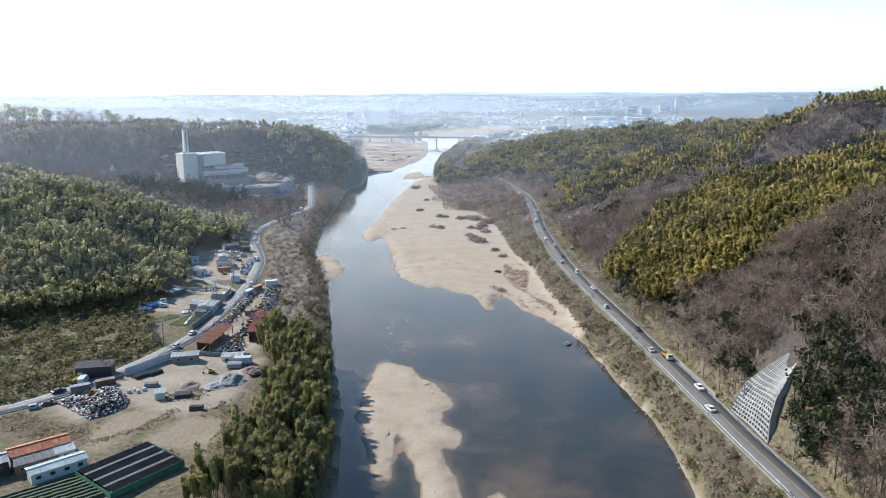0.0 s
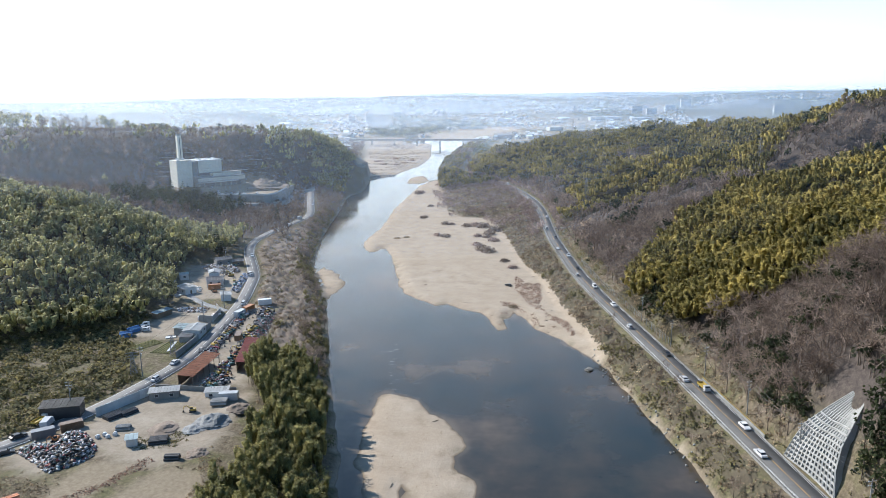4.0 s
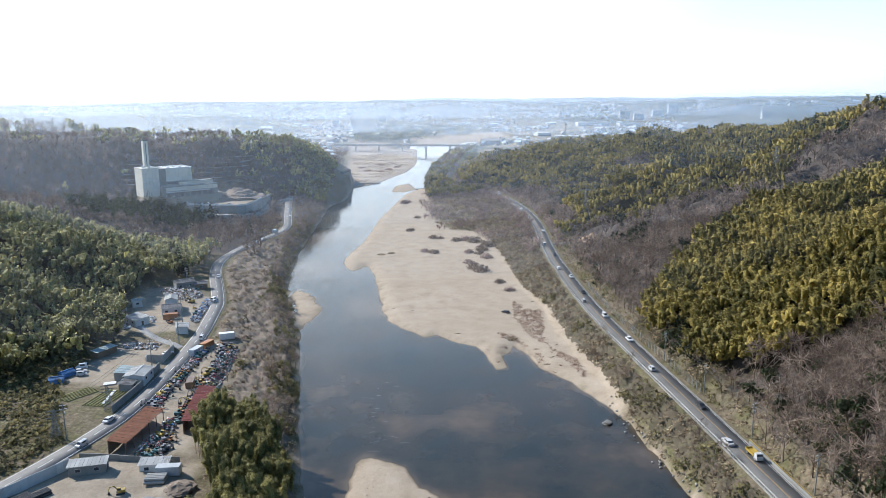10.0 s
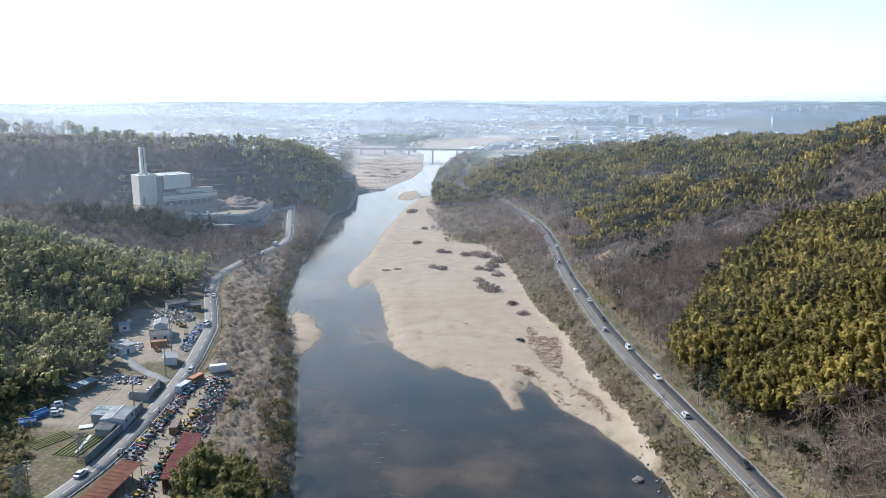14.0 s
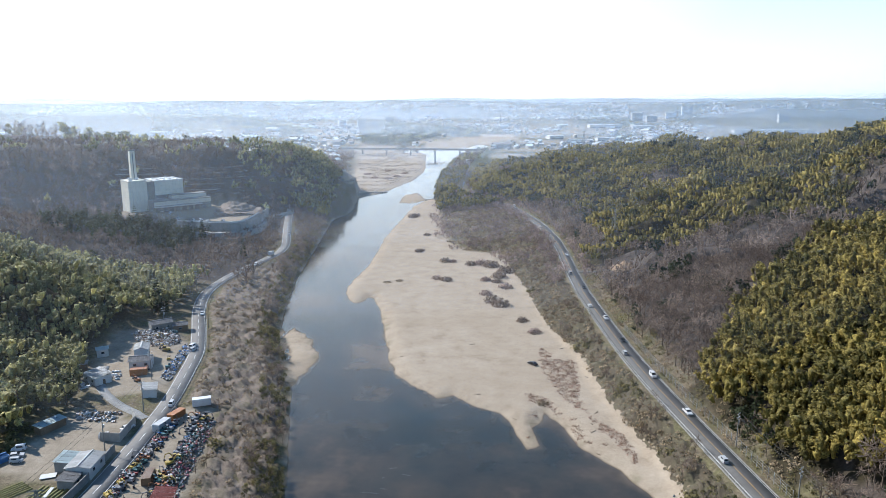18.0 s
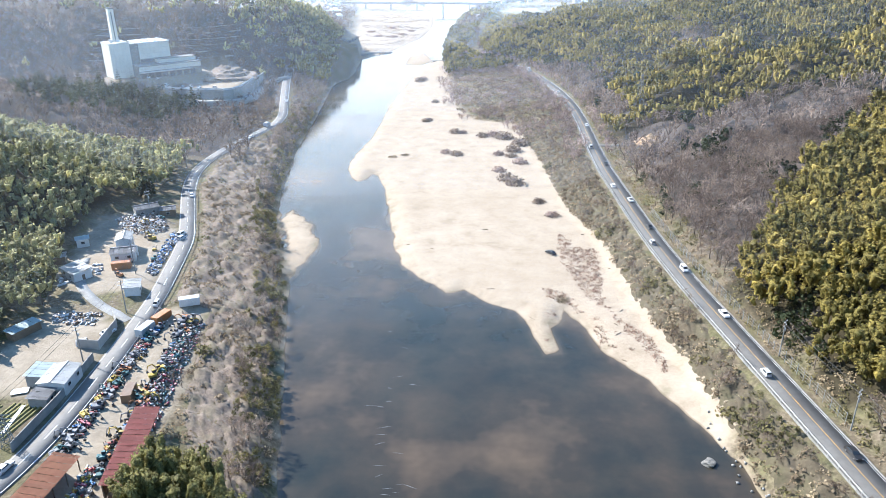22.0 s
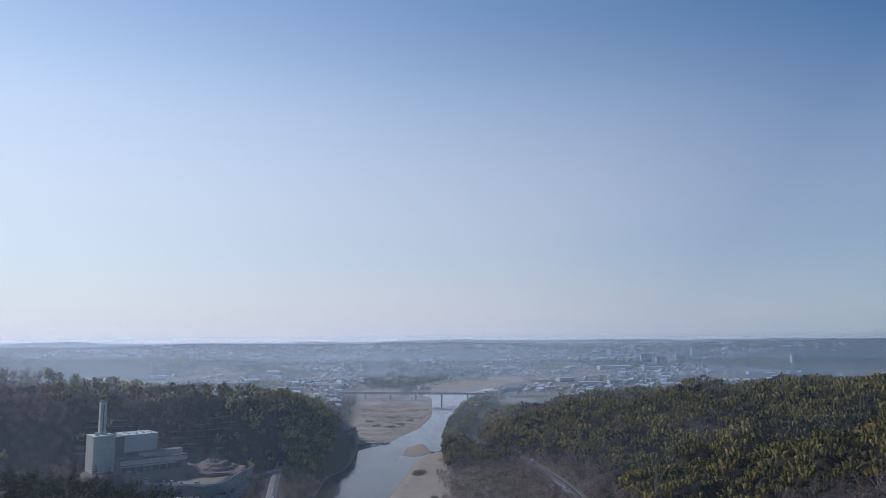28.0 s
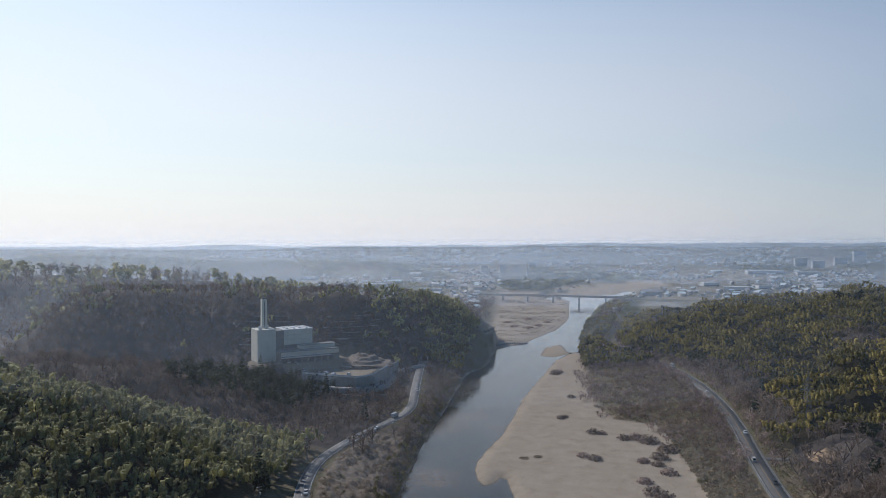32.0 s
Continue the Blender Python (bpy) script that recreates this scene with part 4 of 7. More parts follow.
def plant_many(name, kinds, xs, ys, scale, rs, leaf_mat, label, category, tint_bias=0.0, tint_field=70.0, wood=True, sink=0.2):
    """One joined growth of many plants on the ground."""
    zs = on_ground(xs, ys)
    tone = np.clip(0.5 + tint_bias + 0.3 * waves(xs, ys, tint_field, 61) + rs.normal(0, 0.16 if category == "bamboo" else 0.27, len(xs)), 0, 1)
    which, turn = rs.randint(0, len(kinds), len(xs)), rs.uniform(0, 6.283, len(xs))
    V, F, T, MI, off = [], [], [], [], 0
    for k, (leaf, trunk) in enumerate(kinds):
        sel = np.nonzero(which == k)[0]
        if not len(sel):
            continue
        for mi, (v, f) in enumerate((leaf, trunk) if wood else (leaf,)):
            c, s = np.cos(turn[sel])[:, None], np.sin(turn[sel])[:, None]
            sc = scale[sel][:, None]
            p = np.stack([(v[None, :, 0] * c - v[None, :, 1] * s) * sc + xs[sel][:, None], (v[None, :, 0] * s + v[None, :, 1] * c) * sc + ys[sel][:, None], v[None, :, 2] * sc + zs[sel][:, None] - sink], -1)
            V.append(p.reshape(-1, 3))
            F.append((f[None] + (np.arange(len(sel)) * len(v))[:, None, None] + off).reshape(-1, 4))
            T.append(np.repeat(tone[sel], len(v)))
            MI.append(np.full(len(sel) * len(f), mi))
            off += len(sel) * len(v)
    ob = mesh_object(name, np.concatenate(V), np.concatenate(F), [leaf_mat, M_BARK], np.concatenate(T), np.concatenate(MI))
    return tagged(ob, label, category, kind="stuff")


def scatter(rs, x0, x1, y0, y1, gap, grow=0.0):
    """Uneven points about gap metres apart."""
    gx_, gy_ = np.arange(x0, x1, gap), np.arange(y0, y1, gap)
    a, b = np.meshgrid(gx_, gy_)
    a, b = a + rs.uniform(-0.48, 0.48, a.shape) * gap, b + rs.uniform(-0.48, 0.48, b.shape) * gap
    return a.ravel(), b.ravel()


KEEP_OUT = ["clay", "yard_near", "yard_scrap_near", "lot", "machine_yard", "far_yard", "field_a", "field_b", "platform", "yard_plant"]


def free(x, y, road=7.5, yards=1.5):
    ok = (to_line(LEFT_ROAD, x, y) > road) & (np.abs(x - right_road_x(y)) > road + 0.5)
    for n in KEEP_OUT:
        ok &= sdf(POLY[n], x, y) < -yards
    ok &= ~((x < np.interp(y, [183, 197, 208], [90, 101, 98])) & (x > 78) & (y > 184) & (y < 209))
    return ok


BAMBOOS = [bamboo(s) for s in range(8)]
BAMBOO_FAR = [bamboo(s + 20, 10.0, 5, 4, 3, 2.7, 1.2, 1.35, 0.42, 3) for s in range(6)]
BROADS = [broadleaf(s) for s in range(5)]
BROAD_FAR = [broadleaf(s + 20, leaves=50) for s in range(4)]
BARES = [bare_tree(s) for s in range(6)]
BARE_FAR = [bare_tree(s + 20, 9.0, 5, 7, 0.2) for s in range(5)]
SHRUBS = [shrub(s) for s in range(6)]
REEDS = [shrub(s + 30, 0.5, 2.2, 18, 0.2) for s in range(4)]
CEDARS = [cedar(s) for s in range(3)]

rs = np.random.RandomState(11)


def kind_right(x, y):
    """0 bamboo, 1 bare wood, 2 evergreen, by place on the right hills."""
    up = x - right_road_x(y)
    n1, n2 = waves(x, y, 120, 71), waves(x, y, 38, 72)
    k = np.zeros(x.shape, int)
    low_edge = np.interp(up, [3, 10, 25, 40, 60, 120], [324, 300, 291, 272, 222, 180]) + 6 * n2
    high_edge = np.interp(up, [8, 33, 58, 94, 200], [364, 388, 412, 447, 535]) + 7 * n2
    far_edge = np.interp(up, [8, 48, 85, 123, 150, 200], [549, 562, 532, 511, 480, 470]) + 6 * n2
    k = np.where((y < low_edge) | ((y > high_edge) & (y < far_edge)), 1, k)
    k = np.where((y > 600) & (n1 + 0.5 * n2 > 0.95), 1, k)
    k = np.where((np.hypot((x - 246) / 1.0, (y - 500) / 0.9) < 42 + 9 * n2) & (y > 470), 1, k)
    k = np.where((up < 26) & (y > 580) & (y < 800), 1, k)
    k = np.where((n2 - 0.6 * n1 > 1.0) | (rs.rand(*x.shape) < np.where((k == 1) & (y < 300), 0.16, 0.05)), 2, k)
    k = np.where((y < 205) & (n2 + 0.4 * n1 > 0.35) & (k == 1), 2, k)
    k = np.where((y < 196) & (y > 168) & (up > 7) & (up < 19 + 4 * n2), 2, k)
    return k


# where the shade under the bamboo is painted into the soil colour
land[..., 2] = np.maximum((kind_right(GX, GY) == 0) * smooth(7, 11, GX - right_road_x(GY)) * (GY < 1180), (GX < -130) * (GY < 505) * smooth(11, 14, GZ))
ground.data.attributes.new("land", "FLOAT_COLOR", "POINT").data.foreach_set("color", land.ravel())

# right hills, near and far
x, y = scatter(rs, 66, 330, 140, 470, 4.2)
m = (x < 0.66 * y + 28) & (x - right_road_x(y) > 9.5) & free(x, y)
x, y = x[m], y[m]
# more trunks where the hillside is steep
xs_, ys_ = scatter(rs, 76, 190, 140, 262, 3.0)
m = (xs_ - right_road_x(ys_) > 7.5) & free(xs_, ys_, 6.5) & (rs.rand(len(xs_)) < np.interp(xs_ - right_road_x(ys_), [8, 50, 90], [1.0, 0.9, 0.2]))
x, y = np.r_[x, xs_[m]], np.r_[y, ys_[m]]
xf, yf = scatter(rs, -20, 640, 470, 1180, 5.7)
m = (xf < 0.66 * yf + 28) & (xf - right_road_x(yf) > 10) & free(xf, yf)
xf, yf = xf[m], yf[m]
kn, kf = kind_right(x, y), kind_right(xf, yf)


def sizes(n, lo, hi):
    return rs.uniform(lo, hi, n)


def take(k, which, a, b, share=1.0):
    m = (k == which) & (rs.rand(len(k)) < share)
    return a[m], b[m]


a, b = take(kn, 0, x, y)
xs_, ys_ = scatter(rs, 70, 210, 160, 470, 4.4)
m = (xs_ - right_road_x(ys_) > 10) & (xs_ - right_road_x(ys_) < 100) & (xs_ < 0.66 * ys_ + 28) & free(xs_, ys_) & (kind_right(xs_, ys_) == 0)
a, b = np.r_[a, xs_[m]], np.r_[b, ys_[m]]
m = a - right_road_x(b) > 105
plant_many("bamboo_wood", BAMBOO_FAR, a[m], b[m], sizes(m.sum(), 0.7, 1.05), rs, M_BAMBOO, "yellow-green bamboo grove on the upper hillside", "bamboo", 0.05, wood=False)
a, b = a[~m], b[~m]
plant_many("bamboo_wood", BAMBOOS, a, b, sizes(len(a), 0.8, 1.15), rs, M_BAMBOO, "dense yellow-green bamboo grove covering a hillside", "bamboo", 0.08, wood=False)
a, b = take(kn, 1, x, y)
plant_many("bare_wood", BARES, a, b, 0.65 + 1.0 * rs.rand(len(a)) ** 1.5, rs, M_TWIG, "leafless grey-brown winter trees covering a slope", "trees")
a, b = take(kn, 2, x, y)
plant_many("evergreen_wood", BROADS, a, b, sizes(len(a), 0.55, 0.95), rs, M_EVER, "dark evergreen trees among the leafless wood", "trees")
a, b = take(kf, 0, xf, yf)
plant_many("bamboo_wood", BAMBOO_FAR, a, b, sizes(len(a), 0.7, 1.1), rs, M_BAMBOO, "yellow-green bamboo forest over rolling hills", "bamboo", 0.1, wood=False)
a, b = take(kf, 1, xf, yf)
plant_many("bare_wood", BARE_FAR, a, b, sizes(len(a), 0.8, 1.25), rs, M_TWIG, "leafless grey-brown woodland in a hollow", "trees", 0.0)
a, b = take(kf, 2, xf, yf)
plant_many("evergreen_wood", BROAD_FAR, a, b, sizes(len(a), 0.7, 1.1), rs, M_EVER, "dark evergreen trees scattered through the bamboo", "trees")

# left hills
x, y = scatter(rs, -480, -118, 285, 1010, 6.3)
g = on_ground(x, y)
wood_edge = np.interp(y, [285, 300, 312, 325, 350, 372, 395, 430, 445, 460, 505], [-184, -160, -150, -140, -136, -146, -148, -156, -147, -143, -147])
m = (x > -0.66 * y - 32) & ((x < wood_edge) | (y > 508)) & (rs.rand(len(x)) < np.where(y > 520, 0.95, 1.0)) & free(x, y, 7.5) & (x < np.interp(y, LEFT_Y, LEFT_X) - 22)
x, y, g = x[m], y[m], g[m]
n1, n2 = waves(x, y, 90, 75), waves(x, y, 34, 76)
k = np.full(len(x), 0)
k = np.where((y > 505 + 12 * n2), 1, k)
k = np.where((y > 770) & (x > -205 + 10 * n2) & (n1 < 0.9), 0, k)
k = np.where((y > 700) & (n2 - 0.5 * n1 > 0.55), 0, k)
k = np.where((y > 505) & (n2 + 0.3 * n1 > 1.0), 2, k)
k = np.where((y > 572) & (y < 660) & (x < -186) & (x > -275) & (n2 > -0.9), 2, k)
k = np.where((y < 505) & (n2 > 0.85), 2, k)
k = np.where((y > 470) & (x < -300) & (n1 > -0.2), 1, k)
a, b = take(k, 0, x, y)
plant_many("bamboo_wood", BAMBOOS, a, b, sizes(len(a), 0.85, 1.2), rs, M_BLUEGREEN, "blue-green bamboo grove on a shaded hillside", "bamboo", 0.2, 26, False)
a, b = take(k, 1, x, y)
plant_many("bare_wood", BARE_FAR, a, b, sizes(len(a), 0.75, 1.2), rs, M_TWIG, "leafless brown winter wood on a hill", "trees", -0.32)
a, b = take(k, 2, x, y)
plant_many("evergreen_wood", CEDARS + BROADS, a, b, sizes(len(a), 0.75, 1.35), rs, M_EVER, "dark conifers and evergreens on a hillside", "trees")
# second layer of bamboo where the hill falls to the yards
x, y = scatter(rs, -330, -128, 290, 520, 6.0)
wood_edge = np.interp(y, [285, 300, 312, 325, 350, 372, 395, 430, 445, 460, 505], [-184, -160, -150, -140, -136, -146, -148, -156, -147, -143, -147])
m = (x < wood_edge) & free(x, y, 7.5)
plant_many("bamboo_wood", BAMBOO_FAR, x[m], y[m], sizes(m.sum(), 0.8, 1.15), rs, M_BLUEGREEN, "blue-green bamboo grove above the yards", "bamboo", 0.12, 26, False)
# far left ridges
x, y = scatter(rs, -1150, -330, 480, 1200, 17)
g = on_ground(x, y)
m = (g > 14) & ~((x > -480) & (y < 1010))
x, y = x[m], y[m]
k = (waves(x, y, 160, 77) > -0.1).astype(int)
a, b = take(k, 1, x, y)
plant_many("bare_wood", BARE_FAR, a, b, sizes(len(a), 1.5, 2.3), rs, M_TWIG, "distant leafless wood on ridges", "trees", -0.2)
a, b = take(k, 0, x, y)
plant_many("evergreen_wood", BROAD_FAR, a, b, sizes(len(a), 1.5, 2.4), rs, M_BLUEGREEN, "distant evergreen wood on ridges", "trees", -0.1)

# river banks: a lumpy mat of dead vines over the slopes, with scrub, bushes and willows
def vine_mat(label, y0, y1, inner, outer, mat, step=1.0):
    """A sheet of tangled dead growth between two lines along the river, hugging the bank."""
    ys = np.arange(y0, y1, step * 1.1)
    n = 36
    V_, U_ = np.meshgrid(ys, np.linspace(0, 1, n), indexing="ij")
    X_ = inner(V_) + U_ * (outer(V_) - inner(V_))
    edge = np.minimum(U_, 1 - U_) * np.abs(outer(V_) - inner(V_))
    lump = np.abs(waves(X_ * 0.8 + 0.5 * V_, V_ * 1.0, 8.5, 111)) + 0.55 * np.abs(waves(X_, V_ * 0.7, 4.0, 112)) + 0.3 * waves(X_, V_, 2.2, 113)
    Z_ = on_ground(X_, V_) - 0.35 + np.clip(edge / 3, 0, 1) * (0.2 + 1.15 * lump)
    k_ = np.arange(X_.size).reshape(X_.shape)
    ob = mesh_object("dry_vine_mat", np.stack([X_, V_, Z_], -1).reshape(-1, 3), np.stack([k_[:-1, :-1], k_[:-1, 1:], k_[1:, 1:], k_[1:, :-1]], -1).reshape(-1, 4), [mat])
    return tagged(ob, label, "vines", kind="stuff")


def left_shore(y):
    return np.interp(y, LEFT_Y, LEFT_X)


def left_road_x(y):
    q = np.array([p for p in LEFT_ROAD if p[1] > 250])
    return np.interp(y, q[:, 1], q[:, 0])


vine_mat("tangled pinkish-brown dead vines over the river bank", 268, 700, lambda y: left_shore(y) - 2.0, lambda y: np.where(y < 352, left_shore(y) - np.interp(y, [268, 300, 352], [17, 24, 24]), np.maximum(left_road_x(y) + 5.0, left_shore(y) - 36)), M_VINE)
vine_mat("tangled brown dead growth on the bank below the road", 150, 620, lambda y: np.interp(y, RIGHT_Y, RIGHT_X) + 2.0, lambda y: right_road_x(y) - 5.0, M_BANK)
x, y = scatter(rs, -150, 100, 130, 930, 1.6)
xl, xb, xr_ = np.interp(y, LEFT_Y, LEFT_X), np.interp(y, RIGHT_Y, RIGHT_X), right_road_x(y)
left_strip = (x < xl - 1.5) & (x > xl - 34) & (y > 262)
right_strip = (x > xb + 1) & (x < xr_ - 5)
m = (left_strip | right_strip) & free(x, y, 5.5, 0.5) & ~((sdf(POLY["main_bar"], x, y) > 0) & (x < xb + 3))
x, y = x[m], y[m]
tone = waves(x, y, 26, 81)
sel = tone > np.where(x < 0, 0.8, np.where(y > 430, 1.0, 0.2))
thin = rs.rand(len(x)) < np.where(x > 0, np.where(waves(x, y, 14, 115) > -0.2, 0.8, 0.3), np.where(waves(x, y, 16, 115) > 0.1, 0.5, 0.16))
plant_many("dry_scrub", SHRUBS, x[~sel & thin], y[~sel & thin], 0.35 + 1.1 * rs.rand((~sel & thin).sum()) ** 2.0, rs, M_DRY, "tangled dry brown scrub on the river bank", "scrub", -0.05, 30, False, -0.3)
plant_many("green_scrub", SHRUBS, x[sel & thin], y[sel & thin], 0.5 + 1.4 * rs.rand((sel & thin).sum()) ** 2, rs, M_SCRUB, "olive-green thicket on the river bank", "scrub", 0.0, 30, False, -0.3)
pick = (rs.rand(len(x)) < np.where(x < 0, 0.012, 0.11)) & (waves(x, y, 24, 116) > -0.1)
plant_many("bank_trees", BARES, x[pick], y[pick], sizes(pick.sum(), 0.3, 0.75), rs, M_TWIG, "leafless willows standing along the bank", "trees", -0.1)
# olive bushes and willows close to the left water's edge
x, y = scatter(rs, -150, -40, 276, 700, 2.8)
d = np.interp(y, LEFT_Y, LEFT_X) - x
patch = waves(x, y, 30, 94) + 0.4 * waves(x, y, 11, 95)
m = (d > 0.5) & (d < 11) & (patch > 0.0) & free(x, y, 6)
plant_many("bank_bushes", BROADS, x[m], y[m], sizes(m.sum(), 0.25, 0.5), rs, M_SCRUB, "olive-green bushes along the water's edge", "bushes", 0.05, 20, False, 0.6)
m = (d > 1) & (d < 13) & (patch < 0.1) & free(x, y, 6) & (rs.rand(len(x)) < 0.4)
plant_many("bank_trees", BARES, x[m], y[m], sizes(m.sum(), 0.45, 0.95), rs, M_TWIG, "grey leafless willows on the overgrown bank", "trees", 0.1)
# the overgrown bluff below the plant hill
x, y = scatter(rs, -210, -100, 690, 1060, 4.6)
d = np.interp(y, LEFT_Y, LEFT_X) - x
m = (d > 2) & (d < np.interp(y, [690, 760, 900, 1060], [26, 34, 60, 70])) & free(x, y, 6)
x, y, d = x[m], y[m], d[m]
k = (y > 770) & (y < 930) & (d < 42) & (waves(x, y, 30, 97) > -0.6)
plant_many("bamboo_wood", BAMBOO_FAR, x[k], y[k], sizes(k.sum(), 0.6, 0.95), rs, M_BLUEGREEN, "pale green bamboo on the river bluff", "bamboo", 0.15, 30, False)
plant_many("bare_wood", BARE_FAR, x[~k], y[~k], sizes((~k).sum(), 0.4, 0.85), rs, M_TWIG, "brown leafless scrub on the river bluff", "trees", -0.05)
# bare trees that hide the road beyond the bend
x, y = scatter(rs, -10, 80, 520, 900, 4.5)
up = x - right_road_x(y)
m = ((up < -5) & (up > -16) | (up > 5) & (up < 11)) & (waves(x, y, 40, 90) > -0.5)
plant_many("roadside_trees", BARE_FAR, x[m], y[m], sizes(m.sum(), 0.45, 0.9), rs, M_THICKET, "leafless trees crowding the roadside", "trees", 0.0)
# bamboo and bushes between the far road and the water
x, y = scatter(rs, -40, 40, 815, 1180, 4.2)
m = (x > np.interp(y, RIGHT_Y, RIGHT_X) + 1.5) & (x < right_road_x(y) - 4.0)
k = waves(x, y, 30, 121) > -0.35
plant_many("bamboo_wood", BAMBOO_FAR, x[m & k], y[m & k], sizes((m & k).sum(), 0.65, 1.05), rs, M_BAMBOO, "green bamboo at the foot of the hill by the water", "bamboo", -0.15, 30, False)
plant_many("bare_wood", BARE_FAR, x[m & ~k], y[m & ~k], sizes((m & ~k).sum(), 0.6, 1.0), rs, M_TWIG, "leafless trees at the water's edge", "trees", -0.1)
# flood meadow with purple-brown thickets behind the long sandbar
x, y = scatter(rs, -30, 66, 590, 870, 3.6)
m = (x > np.interp(y, RIGHT_Y, RIGHT_X) - 6) & (x < right_road_x(y) - 7) & (waves(x, y, 45, 83) + 0.4 * waves(x, y, 14, 93) > -0.05)
plant_many("meadow_thicket", BARE_FAR, x[m], y[m], sizes(m.sum(), 0.3, 0.62), rs, M_THICKET, "leafless purple-brown thicket on the flood meadow", "trees", -0.1)
# the roadside strip at the foot of the right hills
x, y = scatter(rs, 55, 118, 140, 760, 1.9)
up = x - right_road_x(y)
m = (up > 6) & (up < 17 + 4 * waves(x, y, 40, 84)) & free(x, y, 5.5)
x, y = x[m], y[m]
sel = waves(x, y, 21, 85) > 0.1
plant_many("roadside_scrub", SHRUBS, x[sel], y[sel], sizes(sel.sum(), 0.5, 1.2), rs, M_SCRUB, "green and straw-coloured roadside scrub", "scrub", 0.1, 20, False)
plant_many("roadside_scrub", SHRUBS, x[~sel], y[~sel], sizes((~sel).sum(), 0.5, 1.1), rs, M_DRY, "dry straw-coloured roadside scrub", "scrub", 0.1, 20, False)
# overgrown field below the left hill, and grassy verges
x, y = scatter(rs, -235, -100, 205, 335, 1.9)
m = free(x, y, 5.5, 0.5) & (on_ground(x, y) < 12.5) & (waves(x, y, 24, 86) > -0.95) & (x < np.interp(y, [205, 240, 260, 300, 335], [-140, -122, -112, -136, -140]))
plant_many("field_scrub", SHRUBS, x[m], y[m], 0.5 + 1.9 * rs.rand(m.sum()) ** 2, rs, M_SCRUB, "grey-green overgrown scrub on abandoned fields", "scrub", 0.0, 24, False)
x, y = scatter(rs, -125, -55, 150, 345, 3.4)
m = free(x, y, 4.5, -1.0) & (x > np.interp(y, [150, 205, 250, 350], [-125, -118, -70, -92])) & (x < np.interp(y, LEFT_Y, LEFT_X) - 24)
plant_many("yard_weeds", SHRUBS, x[m], y[m], sizes(m.sum(), 0.25, 0.6), rs, M_DRY, "dry weeds along the yard edges", "scrub", 0.2, 20, False)
# dark weedy strips between the near fields, and a grassy patch on the yard
for line, wide, mt, lab in (([(-103, 181), (-96, 186), (-90, 193), (-86, 203)], 1.6, M_REED, "dark brown weeds on a field boundary"), ([(-88, 181), (-82, 178), (-76, 176)], 1.3, M_REED, "brown weeds along the field edge"), ([(-66, 180), (-65, 196), (-70, 203)], 3.0, M_DRY, "dry grass at the grove's edge"), ([(-92, 213), (-86, 214), (-84, 217)], 4.0, M_SCRUB, "olive grass on the gravel yard"), ([(-132, 196), (-122, 190), (-108, 186)], 5.0, M_DRY, "tall straw grass beside the farmhouse")):
    x, y = scatter(rs, -140, -60, 170, 222, 1.1)
    m = to_line(line, x, y) < wide * (1 + 0.3 * waves(x, y, 5, 89))
    plant_many("field_weeds", REEDS, x[m], y[m], sizes(m.sum(), 0.6, 1.2), rs, mt, lab, "weeds", 0.0, 12, False, 0.1)
# red-brown dry reeds on the sandbar
REED_BEDS = ([(29, 431), (34, 429), (34, 416), (43, 416), (42, 401), (41, 389), (38, 370), (40, 360), (46, 352), (49, 343), (49, 330), (48, 327), (46, 328), (44, 339), (40, 350), (38, 364), (33, 369), (30, 384), (27, 403)], [(18, 379), (22, 381), (27, 373), (31, 362), (30, 358), (27, 365), (22, 372), (19, 370)], [(31, 355), (34, 354), (36, 346), (36, 340), (32, 343)])
x, y = scatter(rs, 5, 60, 300, 480, 0.7)
bed_in = np.max([sdf(p, x, y) for p in REED_BEDS], axis=0) + 0.9 * waves(x, y, 7, 87) + 0.6 * waves(x, y, 2.6, 88)
edge_in = np.where(waves(x, y, 11, 98) > 0.75, sdf(POLY["main_bar"], x, y) - 2.0, -5)
m = ((bed_in > 0.7) & (rs.rand(len(x)) < 0.6)) | ((edge_in > 0) & (edge_in < 5) & (rs.rand(len(x)) < 0.35))
plant_many("dry_reeds", REEDS, x[m], y[m], sizes(m.sum(), 0.55, 1.0), rs, M_REED, "low red-brown dry reeds on the sandbar", "reeds", 0.0, 15, False, 0.1)
# dry grass on the upper sandbank
x, y = scatter(rs, -230, -40, 930, 1680, 5.0)
m = (sdf(POLY["upper_sand"], x, y) > 6) & (waves(x * 0.5, y, 60, 99) + 0.5 * waves(x, y, 22, 100) > -0.1)
plant_many("dry_grass", REEDS, x[m], y[m], sizes(m.sum(), 1.6, 3.0), rs, M_DRY, "straw-brown dry grass on the upper sandbank", "grass", -0.1, 60, False, 0.3)

# dark flood debris on the middle bar
x, y = scatter(rs, -34, 4, 165, 262, 1.5)
m = (sdf(POLY["mid_bar"], x, y) > 3) & (waves(x, y, 19, 91) + 0.7 * waves(x, y, 6, 92) > 0.45)
plant_many("flood_debris", REEDS, x[m], y[m], sizes(m.sum(), 0.12, 0.4), rs, M_DRY, "brown twigs and flood debris on the gravel bar", "debris", -0.3, 12, False, 0.05)

# the near grove on the left bank: trees that can be told apart
GROVE = [(-75, 262), (-72, 274), (-58, 272), (-47, 244), (-39, 205), (-33, 150), (-62, 150), (-58, 186), (-57, 204), (-62, 235)]


